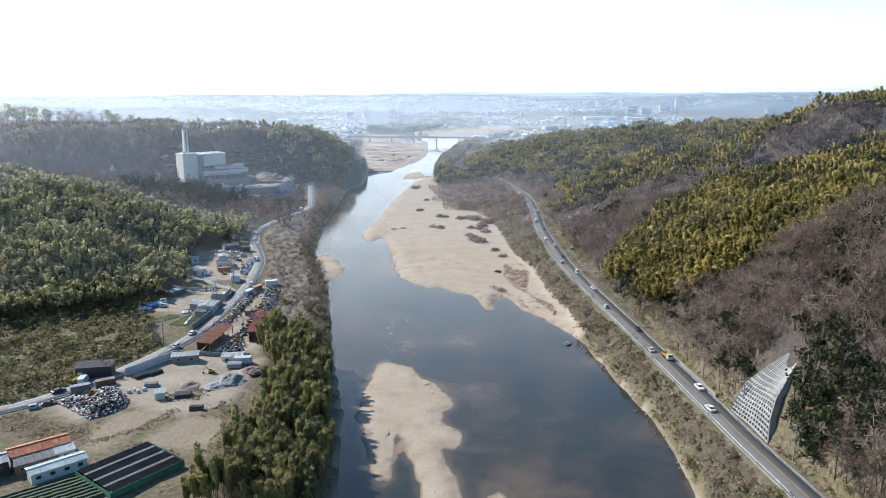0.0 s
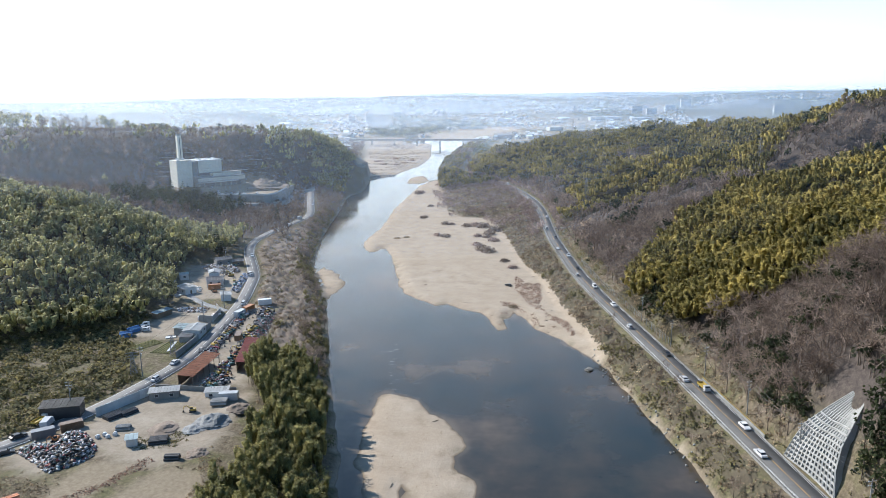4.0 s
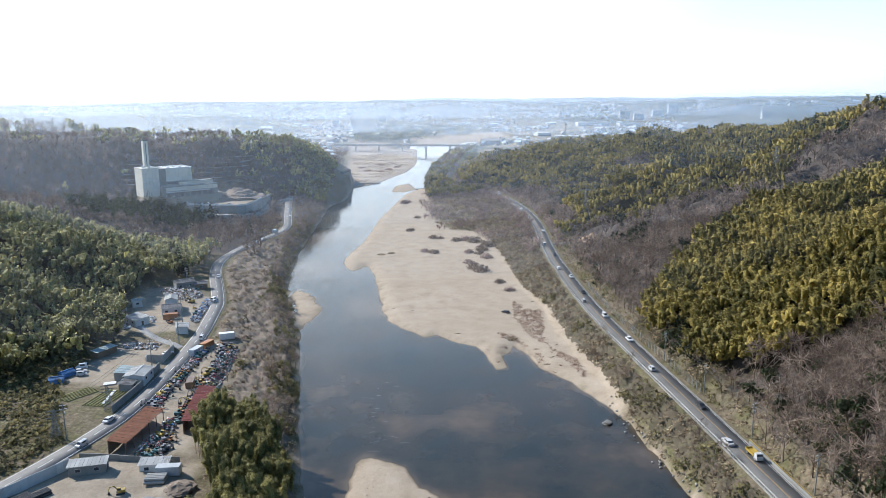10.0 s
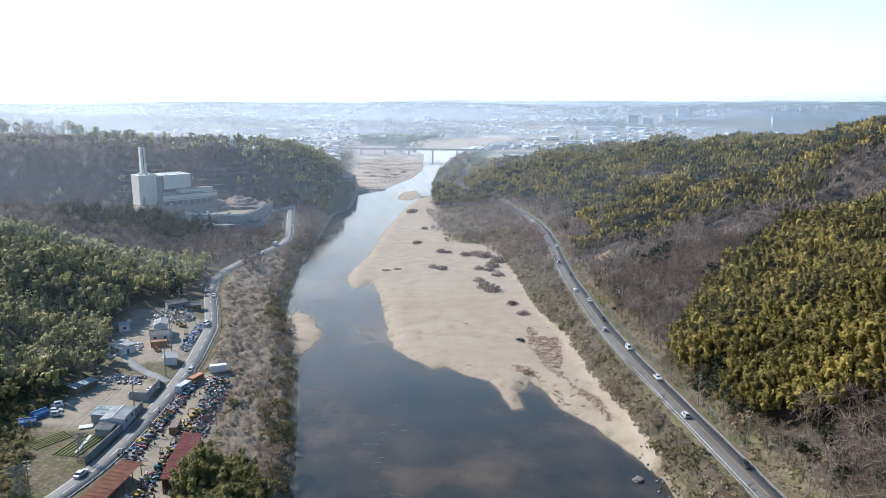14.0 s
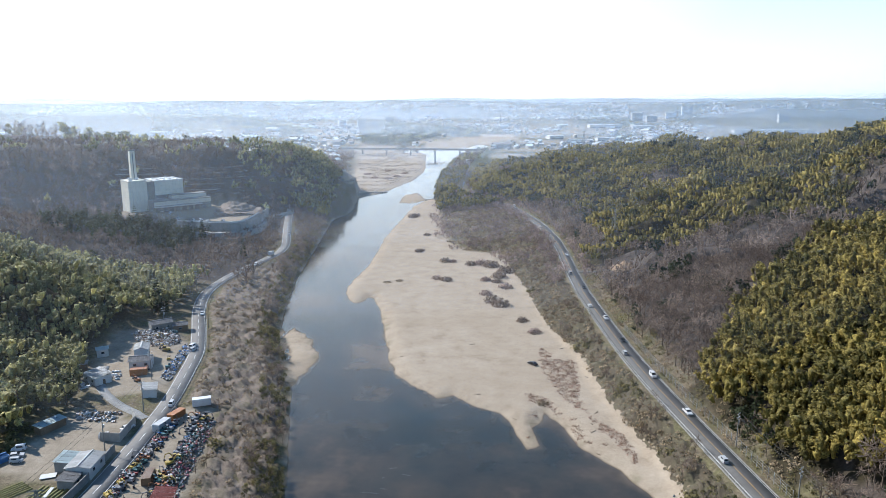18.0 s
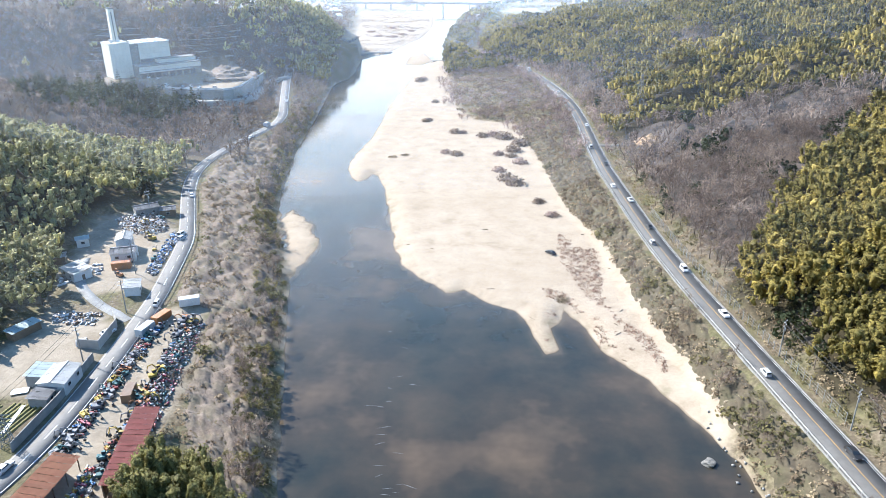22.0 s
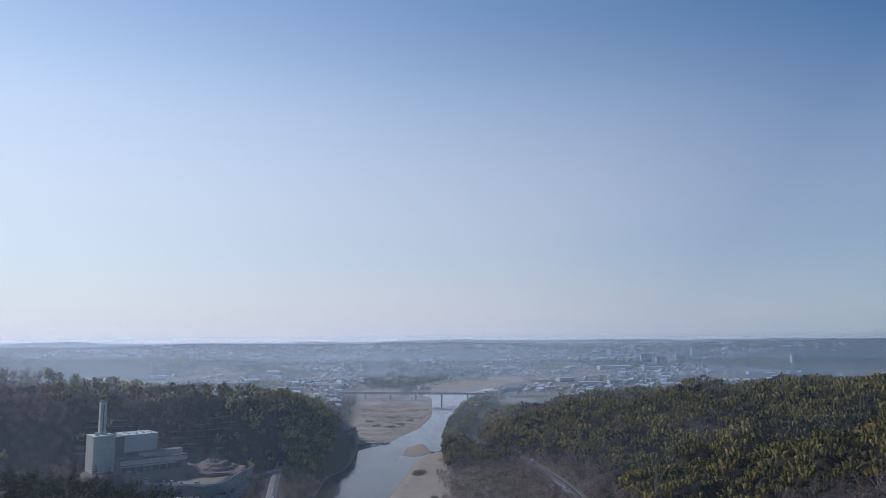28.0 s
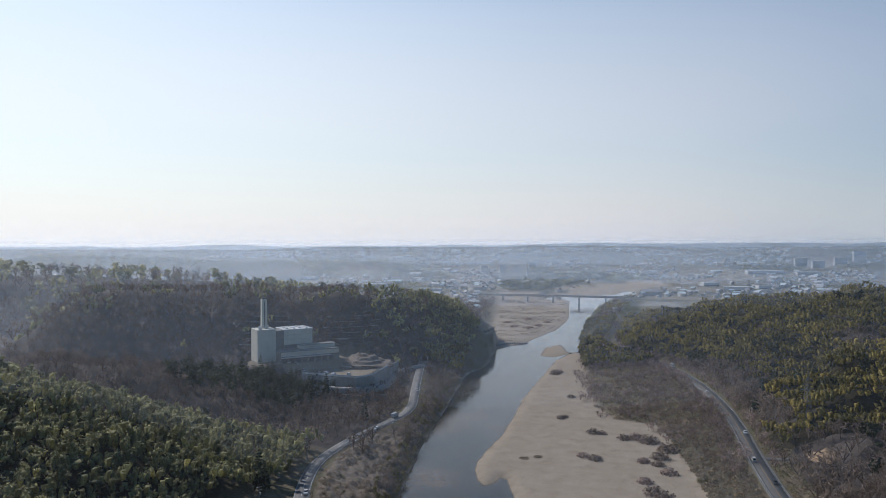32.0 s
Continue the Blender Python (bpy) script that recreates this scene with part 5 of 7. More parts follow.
def single_tree(name, shape, leaf_mat, label, category, tint):
    ob = thing(name, label, category)
    for pname, (v, f), mt in (("crown", shape[0], leaf_mat), ("trunk", shape[1], M_BARK)):
        p = mesh_object("culms" if pname == "trunk" and category == "bamboo" else pname, v, f, [mt], np.full(len(v), tint))
        p.parent = ob
        if category == "bamboo" and pname == "trunk":
            p["kind"] = "stuff"
    return ob


x, y = scatter(rs, -86, -28, 140, 294, 3.6)
m = sdf(GROVE, x, y) > 0
x, y = x[m], y[m]
order = np.argsort(y)
masters = []
for s in range(8):
    tall = s not in (1, 3)
    shape = bamboo(60 + s, 11.5, 8, 6, 120, 2.3, 0.44, 0.95, 0.3, 6, 0.55) if tall else broadleaf(60 + s, 9.0, 3.4, 520)
    masters.append(single_tree("bamboo_clump" if tall else "evergreen_tree", shape, M_GROVE if tall or s == 3 else M_EVER, "tall feathery bamboo clump in the riverside grove" if tall else "dark bushy evergreen tree in the riverside grove", "bamboo" if tall else "tree", rs.uniform(0.45, 0.9)))
    masters[-1]["group"] = "riverside grove"
for i, j in enumerate(order[:260]):
    near = y[j] < 225 and rs.rand() < 0.4
    s = int(rs.choice([1, 3] if near else [0, 2, 4, 5, 6, 7]))
    mm = pose(x[j], y[j], gz(x[j], y[j]) - 0.3, 0, 0, rs.uniform(0, 360)) 
    t = copy_thing(masters[s], mm)
    k = rs.uniform(0.75, 1.15)
    t.scale = (k, k, k * rs.uniform(0.9, 1.15))
for s, mob in enumerate(masters):
    mob.matrix_world = pose(-58 + s * 1.2, 252 - s * 5, gz(-58 + s * 1.2, 252 - s * 5) - 0.3, 0, 0, s * 40)


# ---- riverside road furniture ----
def rail_run(path, z, off, lo, hi, post_gap, label):
    rail = thing("guard_rail", label, "guard rail")
    beam_mat = M_GALV
    pm = bmesh.new()
    box(pm, (0, 0, 0.45), (0.14, 0.14, 1.1))
    post_me = None
    for a, b in pieces(path, z, off, lo, hi, post_gap, 0.0):
        if post_me is None:
            first = part("post", pm, beam_mat, rail)
            post_me = first.data
        else:
            first = new("post", post_me)
            first.parent = rail
        first.location = (a[0], a[1], a[2] + 0.25)
        bm = fresh()
        d = b - a
        ang = math.degrees(math.atan2(d[1], d[0]))
        mid = (a + b) / 2
        length = float(np.hypot(d[0], d[1])) + 0.02
        box(bm, (mid[0], mid[1], mid[2] + 1.0), (length, 0.08, 0.26), ang)
        box(bm, (mid[0], mid[1], mid[2] + 1.0), (length, 0.16, 0.10), ang)
        part("beam", bm, beam_mat, rail)
    return rail


rail_run(rr, rr_z, -3.95, 460, 960, 4.0, "dull grey steel guard rail along the river side of the road")
rail_run(lr, lr_z, 3.45, 330, 560, 4.0, "dull grey steel guard rail on the outer road bend")

# dashes of the village road
for a, b in pieces(lr, lr_z, 0.0, 60, 720, 5.0, 5.0):
    bm = fresh()
    flat_strip(bm, a, b, 0.18, 0.135)
    part("lane_dash", bm, M_LINE, road_left)

# a lane from the village road to the far yard
lane = road_line([(-109, 341), (-116, 346), (-124, 352), (-133, 361), (-139, 372), (-143, 385)], 3.0)
lane_z = on_ground(lane[:, 0], lane[:, 1])
lane_ob = new("road_lane")
tagged(lane_ob, "narrow pale gravel lane climbing to the yards", "road", kind="structure")
band("roadway", lane, lane_z, 0.0, 3.2, 0.12, M_GRAVEL, lane_ob, thick=0.6)
spur = road_line([(63, 546), (70, 543.5), (77, 541), (84, 537)], 2.0)
spur_ob = new("road_spur")
tagged(spur_ob, "short grey side road turning into the wood", "road", kind="structure")
band("roadway", spur, np.maximum(on_ground(spur[:, 0], spur[:, 1]), 8.9), 0.0, 5.0, 0.14, M_ASPHALT, spur_ob, thick=0.8)
ramp = road_line([(-152, 752), (-160, 740), (-163, 715), (-160, 690), (-158, 660), (-163, 642), (-180, 634), (-205, 640)], 4.0)
ramp_z = np.interp(np.arange(len(ramp)), [0, len(ramp) - 1], [12.4, 15.5])
ramp_ob = new("road_ramp")
tagged(ramp_ob, "pale concrete service road below the plant wall", "road", kind="structure")
band("roadway", ramp, ramp_z, 0.0, 5.0, 0.6, M_CONCRETE, ramp_ob, thick=4.0)


# the concrete grid that holds the cut slope
def slope_point(u, v):
    lo, hi = np.interp(v, [0, 0.3, 0.6, 1.0], [185.5, 189, 191.5, 197]), np.interp(v, [0, 0.55, 1.0], [207.5, 205.5, 201.5])
    yy = lo + u * (hi - lo)
    xx = right_road_x(yy) + 5.0 + np.interp(v, [0, 0.28, 0.56, 1.0], [0, 1.7, 4.4, 12.8]) + 0.5 * math.sin(u * 5) * v
    return np.array([xx, yy, 9.3 + 19.8 * v + 0.5 * math.sin(u * 4 + v * 3)])


grid_wall = thing("slope_grid", "pale concrete lattice holding a steep cut slope", "retaining wall")
bm = fresh()
NU, NV = 14, 16
front = [[bm.verts.new(slope_point(i / NU, j / NV) + np.array([0.35, 0, -0.05])) for i in range(NU + 1)] for j in range(NV + 1)]
rear = [[bm.verts.new(slope_point(i / NU, j / NV) + np.array([1.8, 0, -0.8])) for i in range(NU + 1)] for j in range(NV + 1)]
for j in range(NV):
    for i in range(NU):
        for g in (front, rear):
            bm.faces.new((g[j][i], g[j][i + 1], g[j + 1][i + 1], g[j + 1][i]))
for j in range(NV):
    for i in (0, NU):
        bm.faces.new((front[j][i], front[j + 1][i], rear[j + 1][i], rear[j][i]))
for i in range(NU):
    for j in (0, NV):
        bm.faces.new((front[j][i], front[j][i + 1], rear[j][i + 1], rear[j][i]))
bmesh.ops.recalc_face_normals(bm, faces=bm.faces[:])
part("backing", bm, M_OLDCONC, grid_wall, "grey sprayed mortar between the beams")


def beam_between(name, a, b, w, h, mat, parent):
    bm = fresh()
    d = Vector(b - a)
    m = Matrix.Translation(Vector((a + b) / 2)) @ d.to_track_quat("X", "Z").to_matrix().to_4x4() @ Matrix.Diagonal((d.length + w * 0.5, w, h, 1))
    bmesh.ops.create_cube(bm, size=1, matrix=m)
    return part(name, bm, mat, parent)


for j in range(NV + 1):
    for i in range(0, NU, 2):
        beam_between("beam", slope_point(i / NU, j / NV), slope_point((i + 2) / NU, j / NV), 0.36, 0.42, M_SHOTCRETE, grid_wall)
for i in range(NU + 1):
    for j in range(0, NV, 4):
        beam_between("rib", slope_point(i / NU, j / NV), slope_point(i / NU, (j + 4) / NV), 0.36, 0.5, M_SHOTCRETE, grid_wall)
# low wall and yellow-topped fence at its foot
foot_wall = thing("roadside_wall", "low pale concrete wall at the foot of the slope", "wall")
for a, b in pieces(rr, rr_z, 4.55, 518, 566, 6.0, 0.03):
    bm = fresh()
    mid, d = (a + b) / 2, b - a
    box(bm, (mid[0], mid[1], mid[2] + 0.3), (6.0, 0.25, 0.9), math.degrees(math.atan2(d[1], d[0])))
    panel = part("wall_panel", bm, M_OLDCONC, foot_wall)
    bm = fresh()
    box(bm, (mid[0], mid[1], mid[2] + 1.15), (6.0, 0.08, 0.12), math.degrees(math.atan2(d[1], d[0])))
    for p in (a, b):
        box(bm, (p[0], p[1], p[2] + 0.95), (0.08, 0.08, 0.5))
    part("rail", bm, PAINTS["yellow"], panel, "faded yellow rail")
net_fence = thing("rockfall_fence", "grey steel rockfall fence with posts above the road", "fence")
post_me = None
prev = None
for a, b in pieces(rr, rr_z, 6.4, 595, 740, 3.0, 0.0):
    if post_me is None:
        bm = fresh()
        tube(bm, (0, 0, -1.0), (0, 0, 3.2), 0.08, 0.07, 6)
        pst = part("post", bm, M_STEEL, net_fence)
        post_me = pst.data
    else:
        pst = new("post", post_me)
        pst.parent = net_fence
    pst.location = a
    if prev is not None:
        for h in (0.6, 1.4, 2.2, 3.0):
            beam_between("cable", prev + (0, 0, h), a + (0, 0, h), 0.04, 0.04, M_STEEL, net_fence)
    prev = a


# ---- poles and pylons ----
def utility_pole(height=11.0, arms=2):
    ob = thing("utility_pole", "grey concrete utility pole with crossarms and insulators", "utility pole", group="utility poles")
    bm = fresh()
    tube(bm, (0, 0, -0.5), (0, 0, height), 0.19, 0.11, 8)
    part("pole", bm, M_OLDCONC, ob)
    for k in range(arms):
        bm = fresh()
        box(bm, (0, 0, height - 0.5 - k * 1.1), (2.0, 0.12, 0.12))
        part("crossarm", bm, M_STEEL, ob)
        for x in (-0.85, 0, 0.85):
            bm = fresh()
            tube(bm, (x, 0, height - 0.44 - k * 1.1), (x, 0, height - 0.18 - k * 1.1), 0.06, 0.04, 6)
            part("insulator", bm, M_WHITE, ob)
    bm = fresh()
    tube(bm, (0.3, 0, height - 3.4), (0.3, 0, height - 2.5), 0.26, 0.26, 8)
    part("transformer", bm, M_STEEL, ob)
    return ob


def wire(name, a, b, sag, parent):
    bm = fresh()
    last = None
    for i in range(9):
        t = i / 8
        p = Vector(a).lerp(Vector(b), t) - Vector((0, 0, sag * 4 * t * (1 - t)))
        if last is not None:
            tube(bm, last, p, 0.035, 0.035, 3)
        last = p
    return part(name, bm, M_DARK, parent)


RIGHT_POLES = [(float(right_road_x(yy)) + 6.6, yy) for yy in (176, 204, 232, 262, 292, 324)]
LEFT_POLES = [(-122.5, 233), (-113.5, 263), (-111, 318), (-111.5, 346), (-119.5, 372), (-137, 428), (-148, 500), (-128, 640), (-150, 735), (-146, 742)]
pole0 = utility_pole()
tops = {"r": [], "l": []}
for tag, spots in (("r", RIGHT_POLES), ("l", LEFT_POLES)):
    for i, (px, py) in enumerate(spots):
        m = pose(px, py, gz(px, py), 0, 0, 10 + 7 * i)
        if tag == "r" and i == 0:
            pole0.matrix_world = m
        else:
            copy_thing(pole0, m)
        tops[tag].append((px, py, gz(px, py) + 10.6))
wires = thing("power_line", "thin black power cables strung between the poles", "cable")
for tag in "rl":
    for p, q in zip(tops[tag], tops[tag][1:]):
        if math.dist(p, q) < 75:
            for dx in (-0.8, 0.8):
                wire("cable", (p[0] + dx, p[1], p[2]), (q[0] + dx, q[1], q[2]), 0.7, wires)


def lattice_tower(height, base, label):
    ob = thing("pylon", label, "pylon")
    H = height

    def corner(k, t):
        w = base * (1 - 0.82 * t) / 2
        return Vector(((-1 if k in (0, 3) else 1) * w, (-1 if k < 2 else 1) * w, H * t))

    for k in range(4):
        bm = fresh()
        tube(bm, corner(k, 0) - Vector((0, 0, 0.6)), corner(k, 1), 0.09, 0.06, 4)
        part("leg", bm, M_OLDCONC, ob)
    n = 8
    for j in range(n):
        for k in range(4):
            bm = fresh()
            tube(bm, corner(k, j / n), corner((k + 1) % 4, (j + 1) / n), 0.05, 0.05, 3)
            tube(bm, corner((k + 1) % 4, j / n), corner(k, (j + 1) / n), 0.05, 0.05, 3)
            part("brace", bm, M_OLDCONC, ob)
    for t in (0.72, 0.84, 0.96):
        bm = fresh()
        w = base * (0.95 - 0.3 * (t - 0.7))
        tube(bm, (-w, 0, H * t), (0, 0, H * (t + 0.035)), 0.07, 0.07, 4)
        tube(bm, (w, 0, H * t), (0, 0, H * (t + 0.035)), 0.07, 0.07, 4)
        tube(bm, (-w, 0, H * t), (w, 0, H * t), 0.07, 0.07, 4)
        part("crossarm", bm, M_OLDCONC, ob)
    return ob


for px, py, h in ((206, 533, 22), (96, 585, 21), (262, 452, 24), (150, 1010, 30)):
    lattice_tower(h, 4.2, "grey lattice power pylon on the wooded hillside").matrix_world = pose(px, py, gz(px, py) - 0.3, 0, 0, 25)
for px, py in ((-110.5, 283), (-117, 264)):
    lattice_tower(8.5, 2.4, "small brown lattice mast beside the village road").matrix_world = pose(px, py, gz(px, py) - 0.2, 0, 0, 15)


# ---- vehicles ----
def wheel(name, x, y, r, w, parent):
    bm = fresh()
    tube(bm, (x, y - w / 2, r), (x, y + w / 2, r), r, r, 12)
    ty = part(name, bm, M_TYRE, parent)
    bm = fresh()
    s = 1 if y > 0 else -1
    tube(bm, (x, y, r), (x, y + s * (w / 2 + 0.02), r), r * 0.58, r * 0.52, 10)
    part("rim", bm, M_STEEL, ty)
    return ty


def profile_body(bm, pts, width, inset=0.08):
    """A car body from its side outline (x, z), narrower towards the roof."""
    top = max(z for _, z in pts)
    rows = []
    for s in (-1, 1):
        rows.append([bm.verts.new((x, s * (width / 2 - inset * max(0, (z - 0.75)) / max(0.1, top - 0.75) * 2.2), z)) for x, z in pts])
    n = len(pts)
    for i in range(n):
        bm.faces.new((rows[0][i], rows[0][(i + 1) % n], rows[1][(i + 1) % n], rows[1][i]))
    bm.faces.new(rows[0])
    bm.faces.new(rows[1][::-1])
    bmesh.ops.recalc_face_normals(bm, faces=bm.faces[:])
    bmesh.ops.triangulate(bm, faces=[f for f in bm.faces if len(f.verts) > 4])


def car(paint, label, kind="sedan"):
    ob = thing("car", label, "car")
    long, wide, high = {"sedan": (4.5, 1.75, 1.42), "van": (4.0, 1.68, 1.9), "kei": (3.4, 1.48, 1.65)}[kind]
    h = long / 2
    if kind == "sedan":
        pts = [(-h, 0.3), (-h, 0.85), (-h + 0.5, 0.98), (-h + 1.1, high), (0.35, high), (1.05, 0.95), (h - 0.1, 0.75), (h, 0.3)]
    else:
        pts = [(-h, 0.3), (-h, 1.0), (-h + 0.15, high), (0.75, high), (1.25, 1.05), (h - 0.05, 0.9), (h, 0.3)]
    bm = fresh()
    profile_body(bm, pts, wide)
    body = part("body", bm, PAINTS[paint], ob)
    bm = fresh()
    wz = (0.98 + high) / 2 + 0.02
    box(bm, (-0.35, 0, wz), (long * 0.42, wide * 0.93, (high - 1.0) * 0.62), 0, 0.93)
    part("side_window", bm, M_GLASS, ob)
    for x0, z0, x1, z1 in ((0.42, high - 0.03, 1.02, 1.0), (-h + 1.02, high - 0.05, -h + 0.55, 1.02)) if kind == "sedan" else ((0.78, high - 0.05, 1.24, 1.1), (-h + 0.13, high - 0.1, -h + 0.02, 1.1)):
        bm = fresh()
        s = 0.02 if x1 > x0 else -0.02
        vs = [bm.verts.new(p) for p in ((x0 + s, -wide * 0.38, z0 + 0.015), (x0 + s, wide * 0.38, z0 + 0.015), (x1 + s, wide * 0.42, z1 + 0.03), (x1 + s, -wide * 0.42, z1 + 0.03))]
        f = bm.faces.new(vs)
        bmesh.ops.solidify(bm, geom=[f], thickness=0.012)
        part("windscreen" if x1 > x0 else "rear_window", bm, M_GLASS, ob)
    for sx in (-1, 1):
        for sy in (-1, 1):
            wheel("wheel", sx * long * 0.31, sy * (wide / 2 - 0.1), 0.31, 0.2, ob)
            bm = fresh()
            box(bm, (sx * (h - 0.02), sy * wide * 0.36, 0.68), (0.08, 0.3, 0.14))
            part("headlight" if sx > 0 else "tail_light", bm, M_STEEL if sx > 0 else PAINTS["red"], ob)
    return ob


def truck(cab_paint, bed_paint, label, box_body=False):
    ob = thing("truck", label, "truck")
    bm = fresh()
    profile_body(bm, [(1.4, 0.45), (1.4, 2.0), (1.6, 2.15), (2.6, 2.15), (2.95, 1.3), (3.0, 0.45)], 1.95)
    cab = part("cab", bm, PAINTS[cab_paint], ob)
    bm = fresh()
    box(bm, (2.83, 0, 1.72), (0.06, 1.55, 0.6))
    part("windscreen", bm, M_GLASS, cab)
    bm = fresh()
    box(bm, (-0.7, 0, 0.72), (4.5, 0.9, 0.25))
    part("chassis", bm, M_DARK, ob)
    bm = fresh()
    if box_body:
        box(bm, (-0.85, 0, 1.85), (4.3, 2.05, 2.0))
    else:
        box(bm, (-0.85, 0, 0.95), (4.3, 2.05, 0.18))
        for sy in (-1, 1):
            box(bm, (-0.85, sy * 1.0, 1.25), (4.3, 0.06, 0.5))
        for sx in (-3.0, 1.3):
            box(bm, (sx, 0, 1.25), (0.06, 2.05, 0.5))
    part("cargo_bed", bm, PAINTS[bed_paint], ob)
    for x in (2.2, -1.9):
        for sy in (-1, 1):
            wheel("wheel", x, sy * 0.85, 0.42, 0.28, ob)
    return ob


def excavator(paint, label):
    ob = thing("excavator", label, "excavator", group="second-hand machines")
    for sy in (-1, 1):
        bm = fresh()
        for x in (-1.1, 1.1):
            tube(bm, (x, sy * 0.85 - 0.22, 0.4), (x, sy * 0.85 + 0.22, 0.4), 0.4, 0.4, 10)
        box(bm, (0, sy * 0.85, 0.4), (2.2, 0.44, 0.78))
        part("track", bm, M_DARK, ob)
    bm = fresh()
    box(bm, (-0.35, 0, 1.2), (2.5, 1.9, 0.75), 0, 0.94)
    box(bm, (-1.3, 0, 1.25), (0.6, 1.7, 0.95), 0, 0.9)
    part("engine_deck", bm, PAINTS[paint], ob)
    bm = fresh()
    box(bm, (0.35, 0.5, 2.0), (1.15, 0.85, 1.25), 0, 0.9)
    cab = part("cab", bm, PAINTS[paint], ob)
    bm = fresh()
    box(bm, (0.37, 0.5, 2.1), (1.17, 0.88, 0.75), 0, 0.95)
    part("cab_window", bm, M_GLASS, cab)
    bm = fresh()
    tube(bm, (0.8, -0.25, 1.3), (2.0, -0.25, 3.1), 0.2, 0.24, 6)
    tube(bm, (2.0, -0.25, 3.1), (3.5, -0.25, 2.8), 0.24, 0.16, 6)
    part("boom", bm, PAINTS[paint], ob)
    bm = fresh()
    tube(bm, (3.4, -0.25, 3.0), (4.0, -0.25, 1.1), 0.17, 0.12, 6)
    part("arm", bm, PAINTS[paint], ob)
    bm = fresh()
    box(bm, (3.85, -0.25, 0.72), (0.75, 0.8, 0.75), 0, 0.7)
    part("bucket", bm, M_DARK, ob)
    return ob


def tractor(paint, label):
    ob = thing("tractor", label, "tractor", group="second-hand machines")
    bm = fresh()
    box(bm, (0.75, 0, 0.95), (1.6, 0.65, 0.6), 0, 0.85)
    part("bonnet", bm, PAINTS[paint], ob)
    bm = fresh()
    box(bm, (-0.55, 0, 1.0), (1.0, 1.15, 0.55), 0, 0.9)
    part("fender", bm, PAINTS[paint], ob)
    bm = fresh()
    box(bm, (-0.45, 0, 1.4), (0.45, 0.5, 0.5), 0, 0.8)
    part("seat", bm, M_DARK, ob)
    for x, r in ((-0.55, 0.62), (1.15, 0.36)):
        for sy in (-1, 1):
            wheel("wheel", x, sy * 0.62, r, 0.3, ob)
    return ob


def forklift(paint, label):
    ob = thing("forklift", label, "forklift", group="second-hand machines")
    bm = fresh()
    box(bm, (-0.2, 0, 0.75), (1.9, 1.1, 0.8), 0, 0.9)
    part("body", bm, PAINTS[paint], ob)
    bm = fresh()
    for sx in (-0.7, 0.5):
        for sy in (-0.45, 0.45):
            tube(bm, (sx, sy, 1.1), (sx * 0.8, sy, 2.1), 0.05, 0.05, 4)
    box(bm, (-0.1, 0, 2.13), (1.2, 1.0, 0.07))
    part("roll_cage", bm, M_DARK, ob)
    bm = fresh()
    for sy in (-0.3, 0.3):
        box(bm, (0.95, sy, 1.3), (0.12, 0.1, 2.4))
        box(bm, (1.5, sy, 0.15), (1.1, 0.12, 0.06))
    part("mast", bm, M_DARK, ob)
    for x in (-0.75, 0.6):
        for sy in (-1, 1):
            wheel("wheel", x, sy * 0.5, 0.3, 0.22, ob)
    return ob


def sit(ob, x, y, rot, lift=0.0, z=None):
    ob.matrix_world = pose(x, y, (gz(x, y) if z is None else z) + lift, 0, 0, rot)
    return ob


def on_road(path, z, yy, side, ob_rot=0):
    """Where a car stands on a road at about that y, in its own lane (+1 far lane)."""
    i = int(np.argmin(np.abs(path[:, 1] - yy) + 0.001 * np.arange(len(path))))
    i = min(max(i, 1), len(path) - 2)
    d = path[i + 1] - path[i - 1]
    d = d / np.linalg.norm(d)
    p = path[i] + np.array([d[1], -d[0]]) * side * 1.7
    return p[0], p[1], math.degrees(math.atan2(d[1], d[0])) + (180 if side > 0 else 0), z[i] + 0.105


masters = {}


def put_vehicle(key, make, x, y, rot, z, size=1.0):
    m = pose(x, y, z, 0, 0, rot) @ Matrix.Diagonal((size, size, size, 1))
    if key not in masters:
        masters[key] = make()
        masters[key].matrix_world = m
    else:
        copy_thing(masters[key], m)


CARS = {
    "w": lambda: car("white", "white saloon car driving on the asphalt road"),
    "k": lambda: car("black", "black saloon car driving on the asphalt road"),
    "v": lambda: car("white", "white boxy minivan on the asphalt road", "van"),
    "s": lambda: car("silver", "silver compact car on the asphalt road", "kei"),
    "t": lambda: truck("white", "yellow", "light truck with a white cab and yellow bed"),
    "g": lambda: truck("white", "silver", "white box truck on the village road", True),
}
for yy, side, key in ((208, -1, "w"), (222, 1, "w"), (250, 1, "t"), (258, -1, "w"), (283, 1, "k"), (316, -1, "s"), (345, 1, "w"), (377, 1, "v"), (402, -1, "s"), (418, 1, "k"), (452, 1, "w"), (470, -1, "w"), (505, 1, "k"), (540, -1, "v"), (590, 1, "w"), (700, -1, "w"), (800, 1, "g"), (845, -1, "w")):
    px, py, rot, z = on_road(rr, rr_z, yy, side)
    put_vehicle(key, CARS[key], px, py, rot, z)
for yy, side, key in ((216, -1, "k"), (258, 1, "s"), (276, -1, "w"), (352, 1, "s"), (455, 1, "w"), (560, 1, "w"), (590, -1, "g"), (665, 1, "w")):
    px, py, rot, z = on_road(lr, lr_z, yy, side)
    put_vehicle(key, CARS[key], px, py, rot, z + 0.02)
